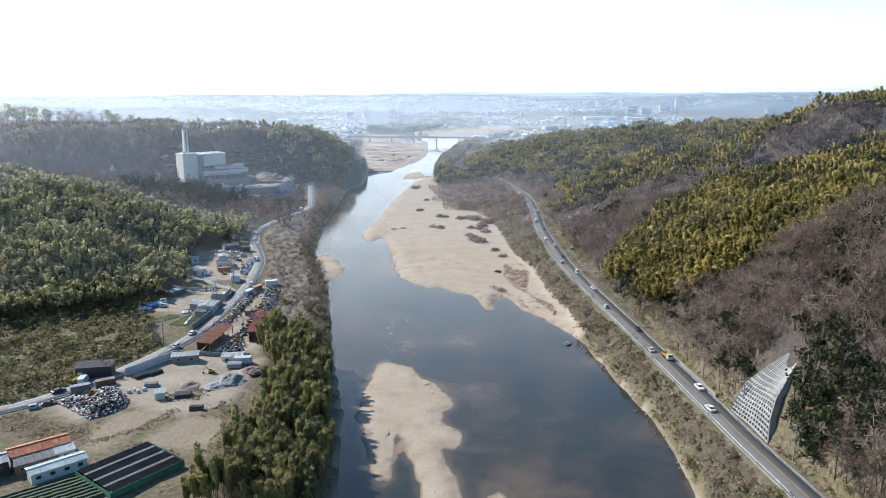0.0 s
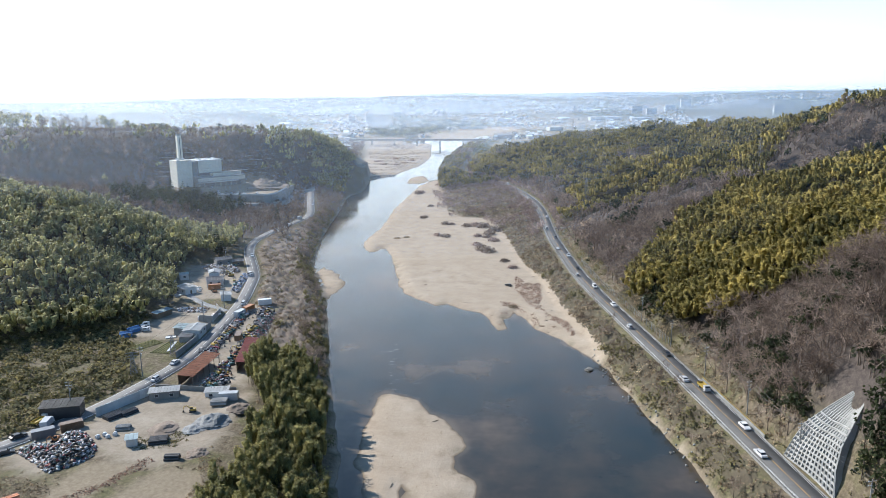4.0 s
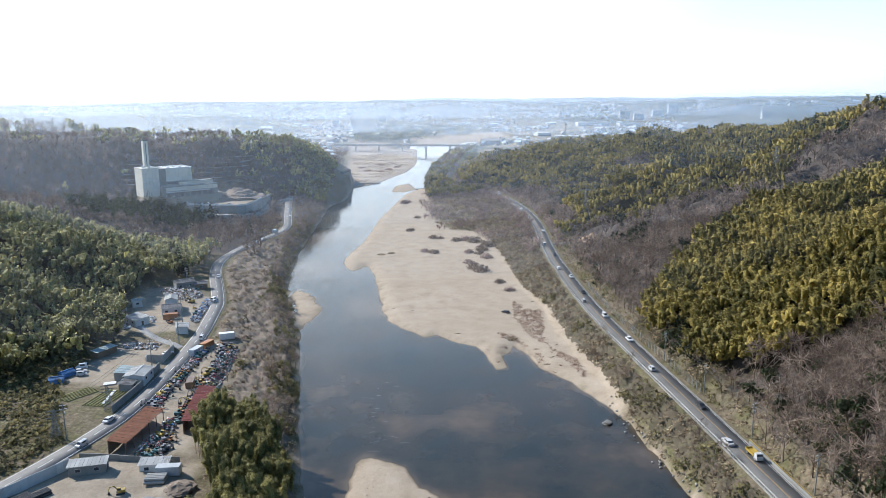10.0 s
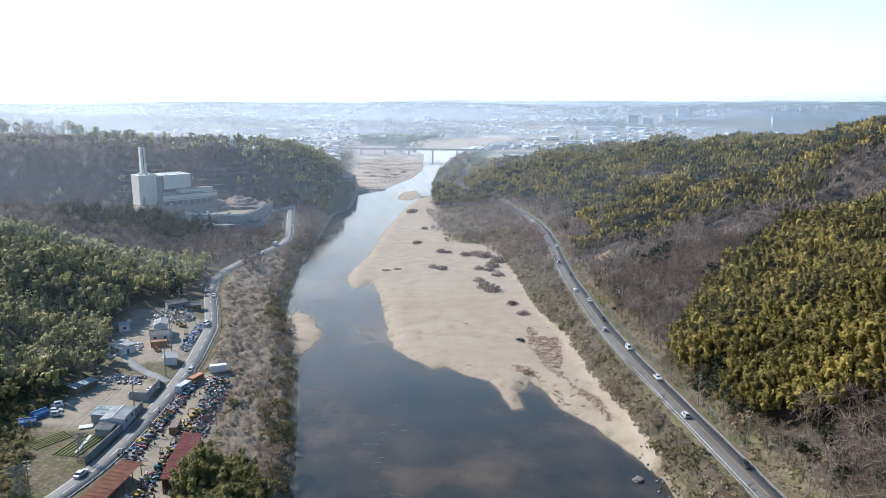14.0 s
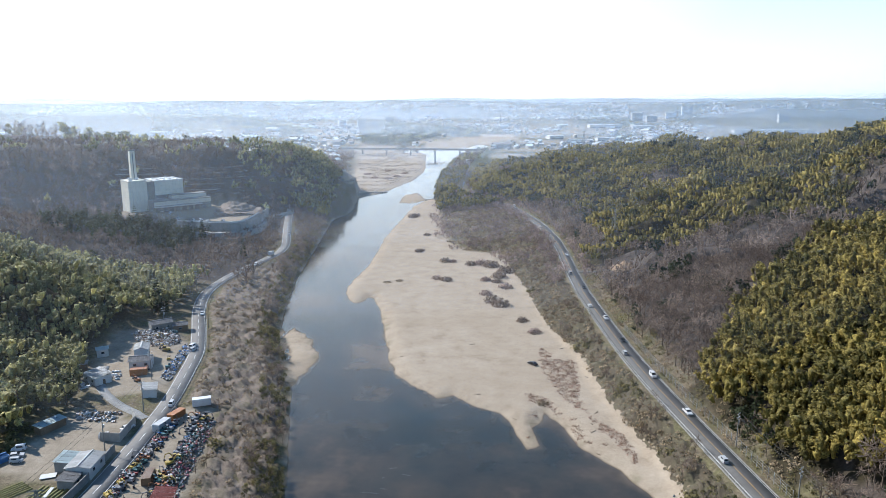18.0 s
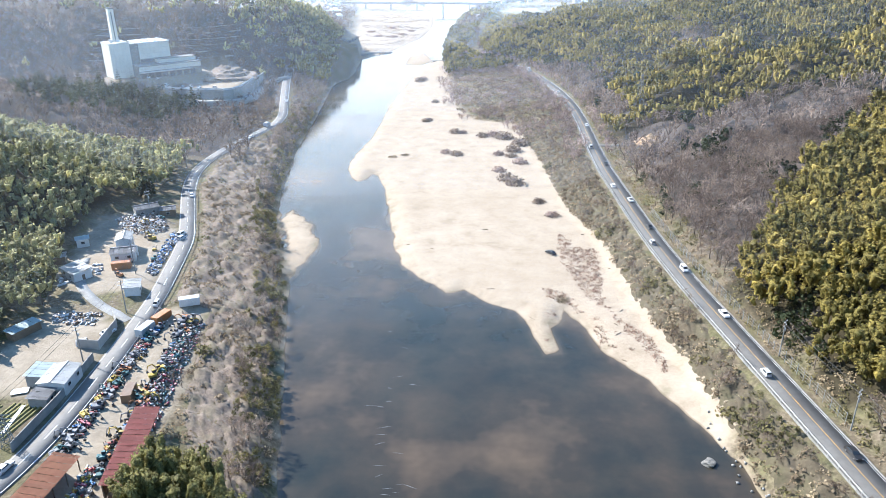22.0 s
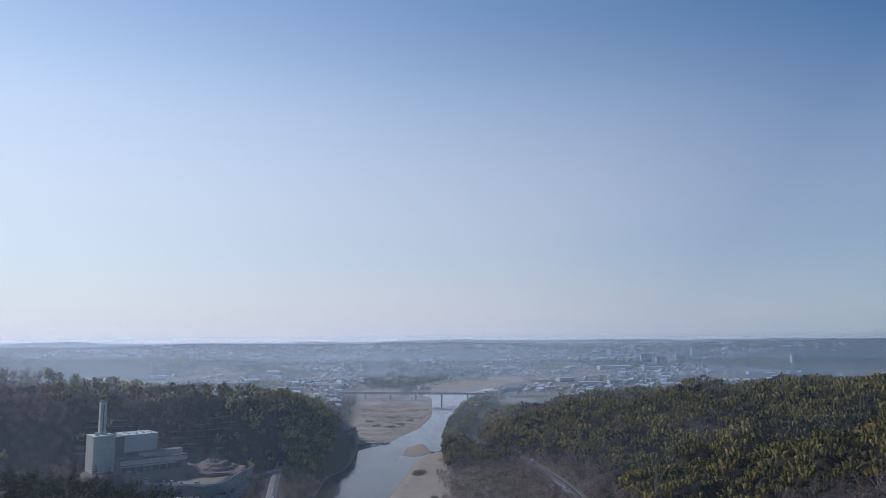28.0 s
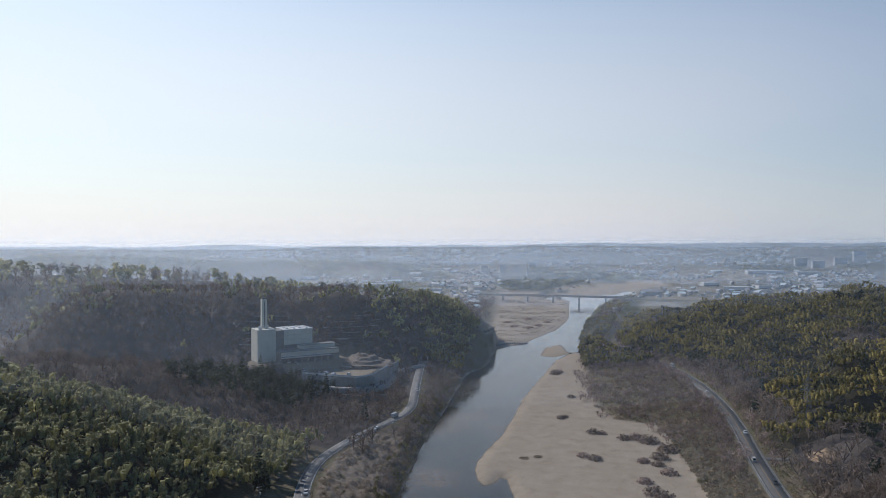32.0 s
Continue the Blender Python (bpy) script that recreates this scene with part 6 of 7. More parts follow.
for px, py, rot, key in ((-135, 314, 20, "w"), (-136.5, 318, 200, "v"), (-133, 311, 10, "s"), (-128.5, 226.5, 80, "t"), (-125, 224, 100, "g"), (-127, 207, 30, "k"), (-130, 204, 35, "s"), (-114.5, 326, 20, "v"), (-111, 333, 60, "w"), (-116, 405, 70, "s"), (-117.5, 409, 75, "v"), (24.5, 410, 130, "k")):
    put_vehicle(key, CARS[key], px, py, rot, gz(px, py) + 0.02)

# machine dealer's yard: two long rows either side of a lane
MACHINES = [lambda: excavator("yellow", "old yellow excavator parked close to others"), lambda: excavator("teal", "old teal excavator parked close to others"), lambda: excavator("orange", "old orange excavator parked close to others"), lambda: tractor("red", "small red farm tractor in a row"), lambda: tractor("blue", "small blue farm tractor in a row"), lambda: forklift("yellow", "worn yellow forklift in the machine yard"), lambda: tractor("pink", "faded pink-red farm tractor in a row"), lambda: forklift("grey", "worn grey forklift in the machine yard"), lambda: excavator("grey", "weathered grey excavator parked close to others"), lambda: tractor("black", "dark old farm tractor in a row")]
spots = []
for yy in np.arange(277, 346, 2.1):
    edge = float(np.interp(yy, [277, 325, 346], [-99.2, -99.7, -102]))
    spots.append((edge + 1.0 + rs.uniform(-0.4, 0.4), yy))
    spots.append((edge + 2.9 + rs.uniform(-0.5, 0.5), yy + 0.9))
    inner = float(np.interp(yy, [277, 310, 346], [-87.0, -88.2, -93.0]))
    for k in range(2):
        spots.append((inner + k * 2.1 + rs.uniform(-0.5, 0.5), yy + rs.uniform(-0.7, 0.7)))
for yy in np.arange(253, 276, 2.2):
    for k in range(3):
        spots.append((-87.0 + k * 2.1 + rs.uniform(-0.5, 0.5), yy + rs.uniform(-0.7, 0.7)))
for px, py in spots:
    if -83.5 < px < -75 and 262 < py < 289:
        continue
    k = int(rs.choice(10, p=[0.11, 0.10, 0.04, 0.08, 0.05, 0.05, 0.05, 0.14, 0.22, 0.16]))
    put_vehicle(("m", k), MACHINES[k], px, py, rs.choice([20, 160, 200, 340]) + rs.uniform(-25, 25), gz(px, py) - 0.02, rs.uniform(0.7, 0.95))
put_vehicle(("m", 0), MACHINES[0], -85, 234, 200, gz(-85, 234), 0.75)
put_vehicle(("m", 2), MACHINES[2], -125, 378, 80, gz(-125, 378))
for px, py, k in ((-131, 424, 1), (-136, 418, 0), (-142, 424, 7), (-126, 402, 0), (-121, 392, 5), (-124, 370, 2), (-118, 384, 1), (-117, 214, 2)):
    put_vehicle(("m", k), MACHINES[k], px, py, rs.uniform(0, 360), gz(px, py))


# ---- buildings ----
def building(name, label, category, at, size, rot, roof, wall_mat, roof_mat, windows=True, group="", over=0.4, slope=0.28):
    """A house or shed: walls, sheeted or tiled roof slopes, door and windows. size: along, across, eaves height."""
    L, W, H = size
    base = min(gz(at[0] + dx, at[1] + dy) for dx in (-2, 2) for dy in (-2, 2))
    ob = thing(name, label, category, (at[0], at[1], base), rot, group)
    t = 0.16
    for wname, c, s in (("wall", (0, -W / 2 + t / 2, H / 2 - 0.3), (L, t, H + 0.6)), ("wall", (0, W / 2 - t / 2, H / 2 - 0.3), (L, t, H + 0.6)), ("wall", (-L / 2 + t / 2, 0, H / 2 - 0.3), (t, W - 2 * t, H + 0.6)), ("wall", (L / 2 - t / 2, 0, H / 2 - 0.3), (t, W - 2 * t, H + 0.6))):
        bm = fresh()
        box(bm, c, s)
        part(wname, bm, wall_mat, ob)
    rise = W / 2 * slope
    if roof == "gable":
        for sy in (-1, 1):
            n = max(2, int(L / 1.2))
            for i in range(n):
                bm = fresh()
                x0 = -L / 2 - over + (L + 2 * over) * i / n
                x1 = x0 + (L + 2 * over) / n - 0.06
                vs = [bm.verts.new(p) for p in ((x0, sy * (W / 2 + over), H - over * slope), (x1, sy * (W / 2 + over), H - over * slope), (x1, 0, H + rise), (x0, 0, H + rise))]
                bm.faces.new(vs if sy < 0 else vs[::-1])
                bmesh.ops.solidify(bm, geom=bm.faces[:], thickness=-0.12)
                part("roof_panel", bm, roof_mat, ob)
        bm = fresh()
        box(bm, (0, 0, H + rise + 0.1), (L + 2 * over, 0.4, 0.16))
        part("ridge_cap", bm, roof_mat, ob)
        for sx in (-1, 1):
            bm = fresh()
            vs = [bm.verts.new((sx * (L / 2 - 0.03), y, z)) for y, z in ((-W / 2, H - 0.02), (W / 2, H - 0.02), (0, H + rise - 0.03))]
            f = bm.faces.new(vs)
            bmesh.ops.solidify(bm, geom=[f], thickness=0.05)
            part("gable", bm, wall_mat, ob)
    else:
        n = max(2, int(L / 0.9))
        for i in range(n):
            bm = fresh()
            x0 = -L / 2 - over + (L + 2 * over) * i / n
            x1 = x0 + (L + 2 * over) / n - 0.05
            up = 0.04 if i % 2 else 0.0
            vs = [bm.verts.new(p) for p in ((x0, -W / 2 - over, H + up), (x1, -W / 2 - over, H + up), (x1, W / 2 + over, H + W * slope * 0.4 + up), (x0, W / 2 + over, H + W * slope * 0.4 + up))]
            bm.faces.new(vs)
            bmesh.ops.solidify(bm, geom=bm.faces[:], thickness=-0.1)
            part("roof_sheet", bm, roof_mat, ob)
    if windows:
        for sy in (-1, 1):
            for i in range(max(1, int(L / 3.2))):
                x = -L / 2 + (i + 0.5) * L / max(1, int(L / 3.2))
                bm = fresh()
                box(bm, (x, sy * (W / 2 + 0.02), H * 0.55), (1.3, 0.08, 1.0))
                w = part("window", bm, M_STEEL, ob)
                bm = fresh()
                box(bm, (x, sy * (W / 2 + 0.05), H * 0.55), (1.14, 0.06, 0.84))
                part("pane", bm, M_GLASS, w)
        bm = fresh()
        box(bm, (L / 2 + 0.02, 0.2, 0.95), (0.08, 0.95, 2.0))
        part("door", bm, M_WOOD, ob)
    return ob


def open_shed(name, label, at, size, rot, roof_mat, post_mat, lean=0.12):
    """A roof of sheets on posts, open at the sides."""
    L, W, H = size
    ob = thing(name, label, "shed", (at[0], at[1], gz(*at)), rot)
    for i in range(int(L / 4) + 1):
        for sy in (-1, 1):
            bm = fresh()
            h = H + (W * lean if sy > 0 else 0)
            box(bm, (-L / 2 + 0.2 + i * (L - 0.4) / int(L / 4), sy * (W / 2 - 0.2), h / 2 - 0.15), (0.18, 0.18, h + 0.3))
            part("post", bm, post_mat, ob)
    n = int(L / 0.9)
    for i in range(n):
        bm = fresh()
        x0 = -L / 2 - 0.3 + (L + 0.6) * i / n
        up = 0.05 if i % 2 else 0.0
        vs = [bm.verts.new(p) for p in ((x0, -W / 2 - 0.4, H + up), (x0 + (L + 0.6) / n - 0.04, -W / 2 - 0.4, H + up), (x0 + (L + 0.6) / n - 0.04, W / 2 + 0.4, H + W * lean + up), (x0, W / 2 + 0.4, H + W * lean + up))]
        bm.faces.new(vs)
        bmesh.ops.solidify(bm, geom=bm.faces[:], thickness=-0.06)
        part("roof_sheet", bm, roof_mat, ob)
    bm = fresh()
    box(bm, (0, W / 2 - 0.1, (H + W * lean) / 2 - 0.15), (L, 0.1, H + W * lean))
    part("back_wall", bm, M_WOOD, ob)
    return ob


building("farmhouse", "long house with an orange tiled roof beside fields", "house", (-110.8, 173.8), (14, 6.2, 3.6), 40, "gable", M_WHITE, M_ORANGE)
building("outbuilding", "grey-roofed outbuilding against the farmhouse", "house", (-108.6, 168.6), (10, 4.0, 2.8), 40, "mono", M_WOOD, M_GREYROOF)
building("annex", "small annex with a pale blue sheet roof", "shed", (-103.6, 173.2), (4.4, 3.4, 2.9), 40, "mono", M_WHITE, M_PALEROOF)
building("workshop", "long white workshop with a pale sheet roof", "shed", (-101.4, 165.6), (13, 4.6, 3.0), 44, "gable", M_WHITE, M_PALEROOF, slope=0.2)
building("barn", "dark barn with a white sheet roof", "barn", (-118.6, 164.0), (9, 6, 4.0), 40, "gable", M_DARK, M_WHITE)
building("workshop", "dark open-fronted workshop with a black sheet roof", "shed", (-124.5, 231.6), (11.5, 5, 4.0), 12, "mono", M_DARK, M_DARK, False)
building("site_office", "long grey site office with a white flat roof", "shed", (-97.8, 244.2), (9.0, 3.4, 2.8), 14, "mono", M_OLDCONC, M_WHITE)
building("site_office", "small white cabin on the gravel yard", "shed", (-81.2, 246.0), (7.2, 3.2, 2.6), 8, "mono", M_WHITE, M_WHITE)
building("tool_shed", "small pale blue tool shed on the yard", "shed", (-94, 212), (2.8, 2.6, 2.4), 20, "mono", M_WHITE, M_PALEROOF, False)
open_shed("machine_shed", "long open shed with a rusty red-brown sheet roof", (-93.4, 264), (22, 5.2, 3.6), 85, M_RUST, M_WOOD)
open_shed("machine_shed", "long open shed with a dark red sheet roof", (-80.6, 279.5), (26, 4.8, 3.6), 98, M_REDROOF, M_WOOD)
building("depot", "low depot with a white sheet roof beside the road wall", "shed", (-111.0, 307), (9, 6.6, 3.6), 92, "gable", M_WHITE, M_WHITE, slope=0.14)
building("depot", "low lean-to with a pale blue-white sheet roof", "shed", (-116.8, 308.6), (6.2, 4.4, 3.0), 92, "mono", M_OLDCONC, M_PALEROOF)
building("depot", "small shed with a grey sheet roof", "shed", (-111.5, 299.3), (4.5, 4.4, 2.6), 92, "mono", M_OLDCONC, M_GREYROOF)
building("house", "two-storey house with a white metal roof in the far yard", "house", (-131.8, 392.8), (7.5, 5, 5.4), 108, "gable", M_WHITE, M_WHITE)
building("house", "house with a blue-grey tiled roof in the far yard", "house", (-128.6, 384.6), (8, 6.4, 3.6), 15, "gable", M_WHITE, M_GREYROOF)
building("shed", "white-roofed shed beside the village road", "shed", (-115.0, 359.5), (6.5, 4.6, 3.0), 110, "mono", M_WHITE, M_WHITE)
building("shed", "small white shed below the bamboo slope", "shed", (-149.5, 396.5), (4.2, 3.6, 3.2), 30, "gable", M_WHITE, M_PALEROOF)
building("warehouse", "low warehouse with a white roof on a terrace", "shed", (-138.5, 370.0), (9, 6, 3.0), -38, "mono", M_WHITE, M_WHITE)
building("shed", "little shed with a white roof under trees", "shed", (-150, 381), (4, 3.5, 2.8), 20, "mono", M_WOOD, M_WHITE, False)
building("house", "grey weathered house at the end of the far yard", "house", (-139, 429), (9, 6, 4.0), 35, "gable", M_OLDCONC, M_GREYROOF)
building("house", "small grey shed among scrap piles", "house", (-131, 431), (6, 5, 3.4), 20, "gable", M_WOOD, M_GREYROOF)
building("shed", "shed with a blue tarpaulin roof under the slope", "shed", (-134.8, 332), (8.5, 3.2, 2.6), 65, "mono", M_WOOD, M_PALEROOF, False)
for px, py, r in ((-138.5, 305, 20), (-138.3, 311, 60)):
    building("tarp_shelter", "low shelter covered by a blue tarpaulin", "shelter", (px, py), (4.2, 3.0, 1.7), r, "gable", PAINTS["blue"], PAINTS["blue"], False)


# shipping containers and stacks
def container(paint, label):
    ob = thing("container", label, "container")
    bm = fresh()
    box(bm, (0, 0, 1.3), (6.0, 2.4, 2.5))
    part("body", bm, PAINTS[paint], ob)
    for sy in (-1, 1):
        bm = fresh()
        for i in range(19):
            box(bm, (-2.8 + i * 0.31, sy * 1.22, 1.3), (0.15, 0.06, 2.3))
        box(bm, (0, sy * 1.205, 1.3), (5.9, 0.02, 2.3))
        part("corrugation", bm, PAINTS[paint], ob)
    bm = fresh()
    box(bm, (3.03, 0, 1.3), (0.06, 2.2, 2.3))
    part("door", bm, PAINTS[paint], ob)
    return ob


for px, py, rot, c in ((-98.6, 341, 70, "orange"), (-100.6, 334, 75, "white"), (-94.0, 351.5, 20, "white"), (-126.2, 376.4, 15, "orange"), (-91.4, 302, 100, "brown"), (-76.5, 243, 5, "silver"), (-116.5, 222, 35, "brown"), (-122.5, 217.5, 33, "grey")):
    sit(container(c, c + " steel container standing on the yard"), px, py, rot)


# ---- walls and fences ----
def panel_wall(name, label, line, h, t, mat, run=3.0, level=None, category="wall"):
    ob = thing(name, label, category)
    for (ax, ay), (bx, by) in zip(line, line[1:]):
        d = math.hypot(bx - ax, by - ay)
        n = max(1, round(d / run))
        for i in range(n):
            u = (i + 0.5) / n
            x, y = ax + u * (bx - ax), ay + u * (by - ay)
            z = gz(x, y) if level is None else level
            bm = fresh()
            box(bm, (x, y, z + h / 2 - 0.25), (d / n - 0.02, t, h + 0.5), math.degrees(math.atan2(by - ay, bx - ax)))
            part("panel", bm, mat, ob)
    return ob


panel_wall("yard_fence", "white corrugated sheet fence along the gravel yard", [(-113.6, 230.5), (-106.4, 241.5), (-103.6, 246)], 3.0, 0.12, M_WHITE, 2.0, category="fence")
panel_wall("road_wall", "grey concrete wall beside the village road", [(-108.6, 281), (-107.9, 300), (-108.6, 319)], 2.4, 0.25, M_OLDCONC)
panel_wall("pound_wall", "pinkish-grey concrete wall round a walled lot", [(-115.5, 324.5), (-109.6, 324.3), (-110.3, 337), (-113.8, 342.5)], 2.8, 0.25, M_CONCRETE)
panel_wall("yard_wall", "low grey block wall behind the yard", [(-104, 251.5), (-90, 250.2), (-76, 249.5)], 1.6, 0.2, M_OLDCONC)

# ---- heaps and stacks ----
def heap(name, label, category, poly, high, n, colours, size=(0.4, 1.4), kind="stuff"):
    """A pile of odd boxes and bars."""
    hx, hy = [p[0] for p in poly], [p[1] for p in poly]
    px, py = rs.uniform(min(hx), max(hx), n * 3), rs.uniform(min(hy), max(hy), n * 3)
    inside = sdf(poly, px, py)
    keep = np.nonzero(inside > 0)[0][:n]
    V, F, MI = [], [], []
    cube = np.array([(x, y, z) for z in (-0.5, 0.5) for x, y in ((-0.5, -0.5), (0.5, -0.5), (0.5, 0.5), (-0.5, 0.5))])
    cf = np.array([(0, 3, 2, 1), (4, 5, 6, 7), (0, 1, 5, 4), (1, 2, 6, 5), (2, 3, 7, 6), (3, 0, 4, 7)])
    for i, k in enumerate(keep):
        top = high * min(1, inside[k] / 3.0)
        z = gz(px[k], py[k]) + rs.uniform(0.1, max(0.3, top))
        e = Euler((rs.uniform(-0.7, 0.7), rs.uniform(-0.7, 0.7), rs.uniform(0, 6.28))).to_matrix()
        s = rs.uniform(size[0], size[1], 3) * (1.4, 0.8, 0.6)
        V.append((cube * s) @ np.array(e).T + (px[k], py[k], z))
        F.append(cf + 8 * i)
        MI.append(np.full(6, rs.randint(len(colours))))
    ob = mesh_object(name, np.concatenate(V), np.concatenate(F), [M_RUST if c == "rust" else PAINTS[c] for c in colours], None, np.concatenate(MI))
    return tagged(ob, label, category, kind=kind)


heap("scrap_heap", "heap of mixed scrap metal and white appliances", "scrap heap", [(-125, 208), (-122, 213), (-116, 211), (-117, 220), (-111, 219), (-103, 210), (-102, 205), (-104, 201), (-109, 196), (-115, 201)], 2.4, 1700, ["white", "silver", "grey", "black", "brown", "black", "black", "brown", "grey", "red", "white", "black", "teal"], (0.15, 1.0))
heap("scrap_heap", "scrap parts piled between parked machines", "scrap heap", [(-99, 277), (-96.0, 277), (-97, 340), (-101, 342)], 1.3, 700, ["grey", "black", "brown", "silver", "red", "black"], (0.2, 0.7))
heap("scrap_heap", "scrap parts piled along the bank edge", "scrap heap", [(-87, 280), (-80.5, 290), (-86, 342), (-92, 344), (-89.5, 315)], 1.4, 1100, ["grey", "black", "white", "silver", "pink", "teal", "brown", "black"], (0.2, 0.7))
heap("scrap_heap", "scrap and timber piled in the far yard", "scrap heap", [(-150, 424), (-136, 434), (-124, 414), (-128, 404), (-140, 410)], 2.0, 700, ["grey", "black", "brown", "silver", "white"], (0.25, 0.9))
heap("scrap_heap", "stacked parts beside the far yard drive", "scrap heap", [(-122, 412), (-118, 410), (-113, 372), (-117, 374)], 1.5, 240, ["grey", "black", "silver", "blue"], (0.3, 1.0))
heap("scrap_heap", "scattered pallets and parts on a terrace", "scrap heap", [(-146, 376), (-134, 380), (-131, 372), (-141, 362)], 0.9, 90, ["white", "grey", "silver"], (0.4, 1.2))
heap("scrap_heap", "stored parts and white crates on the lot", "scrap heap", [(-133, 345), (-118, 345), (-117, 337), (-130, 338)], 1.0, 130, ["white", "grey", "brown", "silver"], (0.4, 1.1))
heap("scrap_heap", "machines and parts under the rusty roof edge", "scrap heap", [(-90, 252), (-87.5, 252), (-86, 276), (-89.5, 276)], 1.5, 200, ["teal", "white", "red", "grey", "yellow"], (0.3, 0.9))


def mound(name, label, x, y, r, h, mat, steps=0):
    bm = fresh()
    bmesh.ops.create_icosphere(bm, subdivisions=5 if r > 8 else 4, radius=1)
    for v in bm.verts:
        n = noise.noise(v.co * 2.3 + Vector((x, y, 0))) + 0.35 * noise.noise(v.co * 9 + Vector((y, x, 0)))
        w = math.hypot(v.co.x, v.co.y)
        if steps:
            up = (1 - w) * steps
            w = 1 - (math.floor(up) + min(1.0, 2.2 * (up - math.floor(up)))) / steps
            n *= 0.7
        v.co = Vector((v.co.x * r * (1 + 0.25 * n), v.co.y * r * (1 + 0.25 * n), max(-0.15, (1 - w) * h * (1 + 0.4 * n)) if v.co.z > 0 else -0.3))
    ob = part(name, bm, mat)
    ob.matrix_world = pose(x, y, gz(x, y))
    return tagged(ob, label, "heap")


mound("gravel_heap", "conical heap of grey gravel on the yard", -76.5, 227, 5.5, 3.0, M_GRAVEL)
mound("gravel_heap", "lower heap of pale gravel on the yard", -80.5, 222, 3.5, 1.5, M_GRAVEL)
mound("earth_heap", "dark brown heap of earth beside the yard", -89, 222, 4.5, 1.5, M_BROWNEARTH)
mound("earth_heap", "dark heap of soil at the field edge", -74, 208, 3.6, 1.9, M_BROWNEARTH)
mound("spoil_mound", "bare brown spoil mound on the plant yard", -186, 697, 23, 9, M_BROWNEARTH, 4)
mound("spoil_mound", "low tan spoil bank on the plant yard", -206, 664, 9, 1.6, M_BROWNEARTH)
mound("clay_bank", "bare tan clay bank cut into the wooded slope", 91, 534, 9, 4.5, M_CLAY)
mound("earth_heap", "brown spoil heap beside the bank", -71.5, 236, 4.0, 1.8, M_BROWNEARTH)


def pipe_stack(x, y, rot, n, length, r, mat, label):
    ob = thing("pipe_stack", label, "pipes", (x, y, gz(x, y)), rot)
    for row in range(2):
        for i in range(n - row):
            bm = fresh()
            tube(bm, (-length / 2, (i + row * 0.5 - n / 2) * r * 2.05, r + row * r * 1.75), (length / 2, (i + row * 0.5 - n / 2) * r * 2.05, r + row * r * 1.75), r, r, 8)
            part("pipe", bm, mat, ob)


pipe_stack(-108, 230, 55, 6, 5.5, 0.32, M_DARK, "stack of black pipes on the gravel yard")
pipe_stack(-104.5, 232.5, 55, 5, 5.0, 0.3, M_DARK, "low stack of black pipes on the gravel yard")
pipe_stack(-87.5, 214.5, 15, 6, 5.0, 0.35, M_DARK, "stack of dark pipes on the grass")
pipe_stack(-79.5, 204.5, 5, 3, 4.0, 0.4, M_DARK, "two rows of black pipes by the field")
pipe_stack(-101, 222, 10, 4, 4.0, 0.35, M_GRAVEL, "row of grey concrete pipes on the yard")
pipe_stack(-78.5, 240, 5, 5, 5.0, 0.4, M_CONCRETE, "pale concrete pipes beside the cabin")
for px, py in ((-104.5, 217.5), (-103, 216.2), (-105.8, 216), (-101.6, 217.8)):
    bm = fresh()
    box(bm, (0, 0, 0.5), (1.4, 1.2, 1.1), 0, 0.8)
    bmesh.ops.bevel(bm, geom=bm.edges[:], offset=0.2, segments=2, affect="EDGES")
    ob = part("bulk_bag", bm, M_WHITE)
    ob.matrix_world = pose(px, py, gz(px, py), 0, 0, px * 30)
    tagged(ob, "full white bulk bag standing on the yard", "bag", "bulk bags")

# ---- fields ----
net = thing("shade_net", "black and grey shade netting stretched low over a field", "shade net", (-83.2, 167, 9.2), 54)
for k in range(7):
    bm = fresh()
    box(bm, (0, -6.9 + k * 2.3, 1.7 if k % 2 == 0 else 1.78), (19, 3.3 if k % 2 == 0 else 1.0, 0.05))
    part("net_strip", bm, M_NET if k % 2 == 0 else M_GREYNET, net)
for sx in (-9.6, -4.8, 0, 4.8, 9.6):
    for sy in (-8.2, 0, 8.2):
        bm = fresh()
        tube(bm, (sx, sy, -0.4), (sx, sy, 1.75), 0.06, 0.06, 6)
        part("pole", bm, M_STEEL, net)
for c, s in (((0, -8.6, 0.9), (20, 0.06, 1.7)), ((0, 8.6, 0.9), (20, 0.06, 1.7)), ((10, 0, 0.9), (0.06, 17.2, 1.7)), ((-10, 0, 0.9), (0.06, 17.2, 1.7))):
    bm = fresh()
    box(bm, c, s)
    part("side_net", bm, M_GREENNET, net, "green windbreak netting")


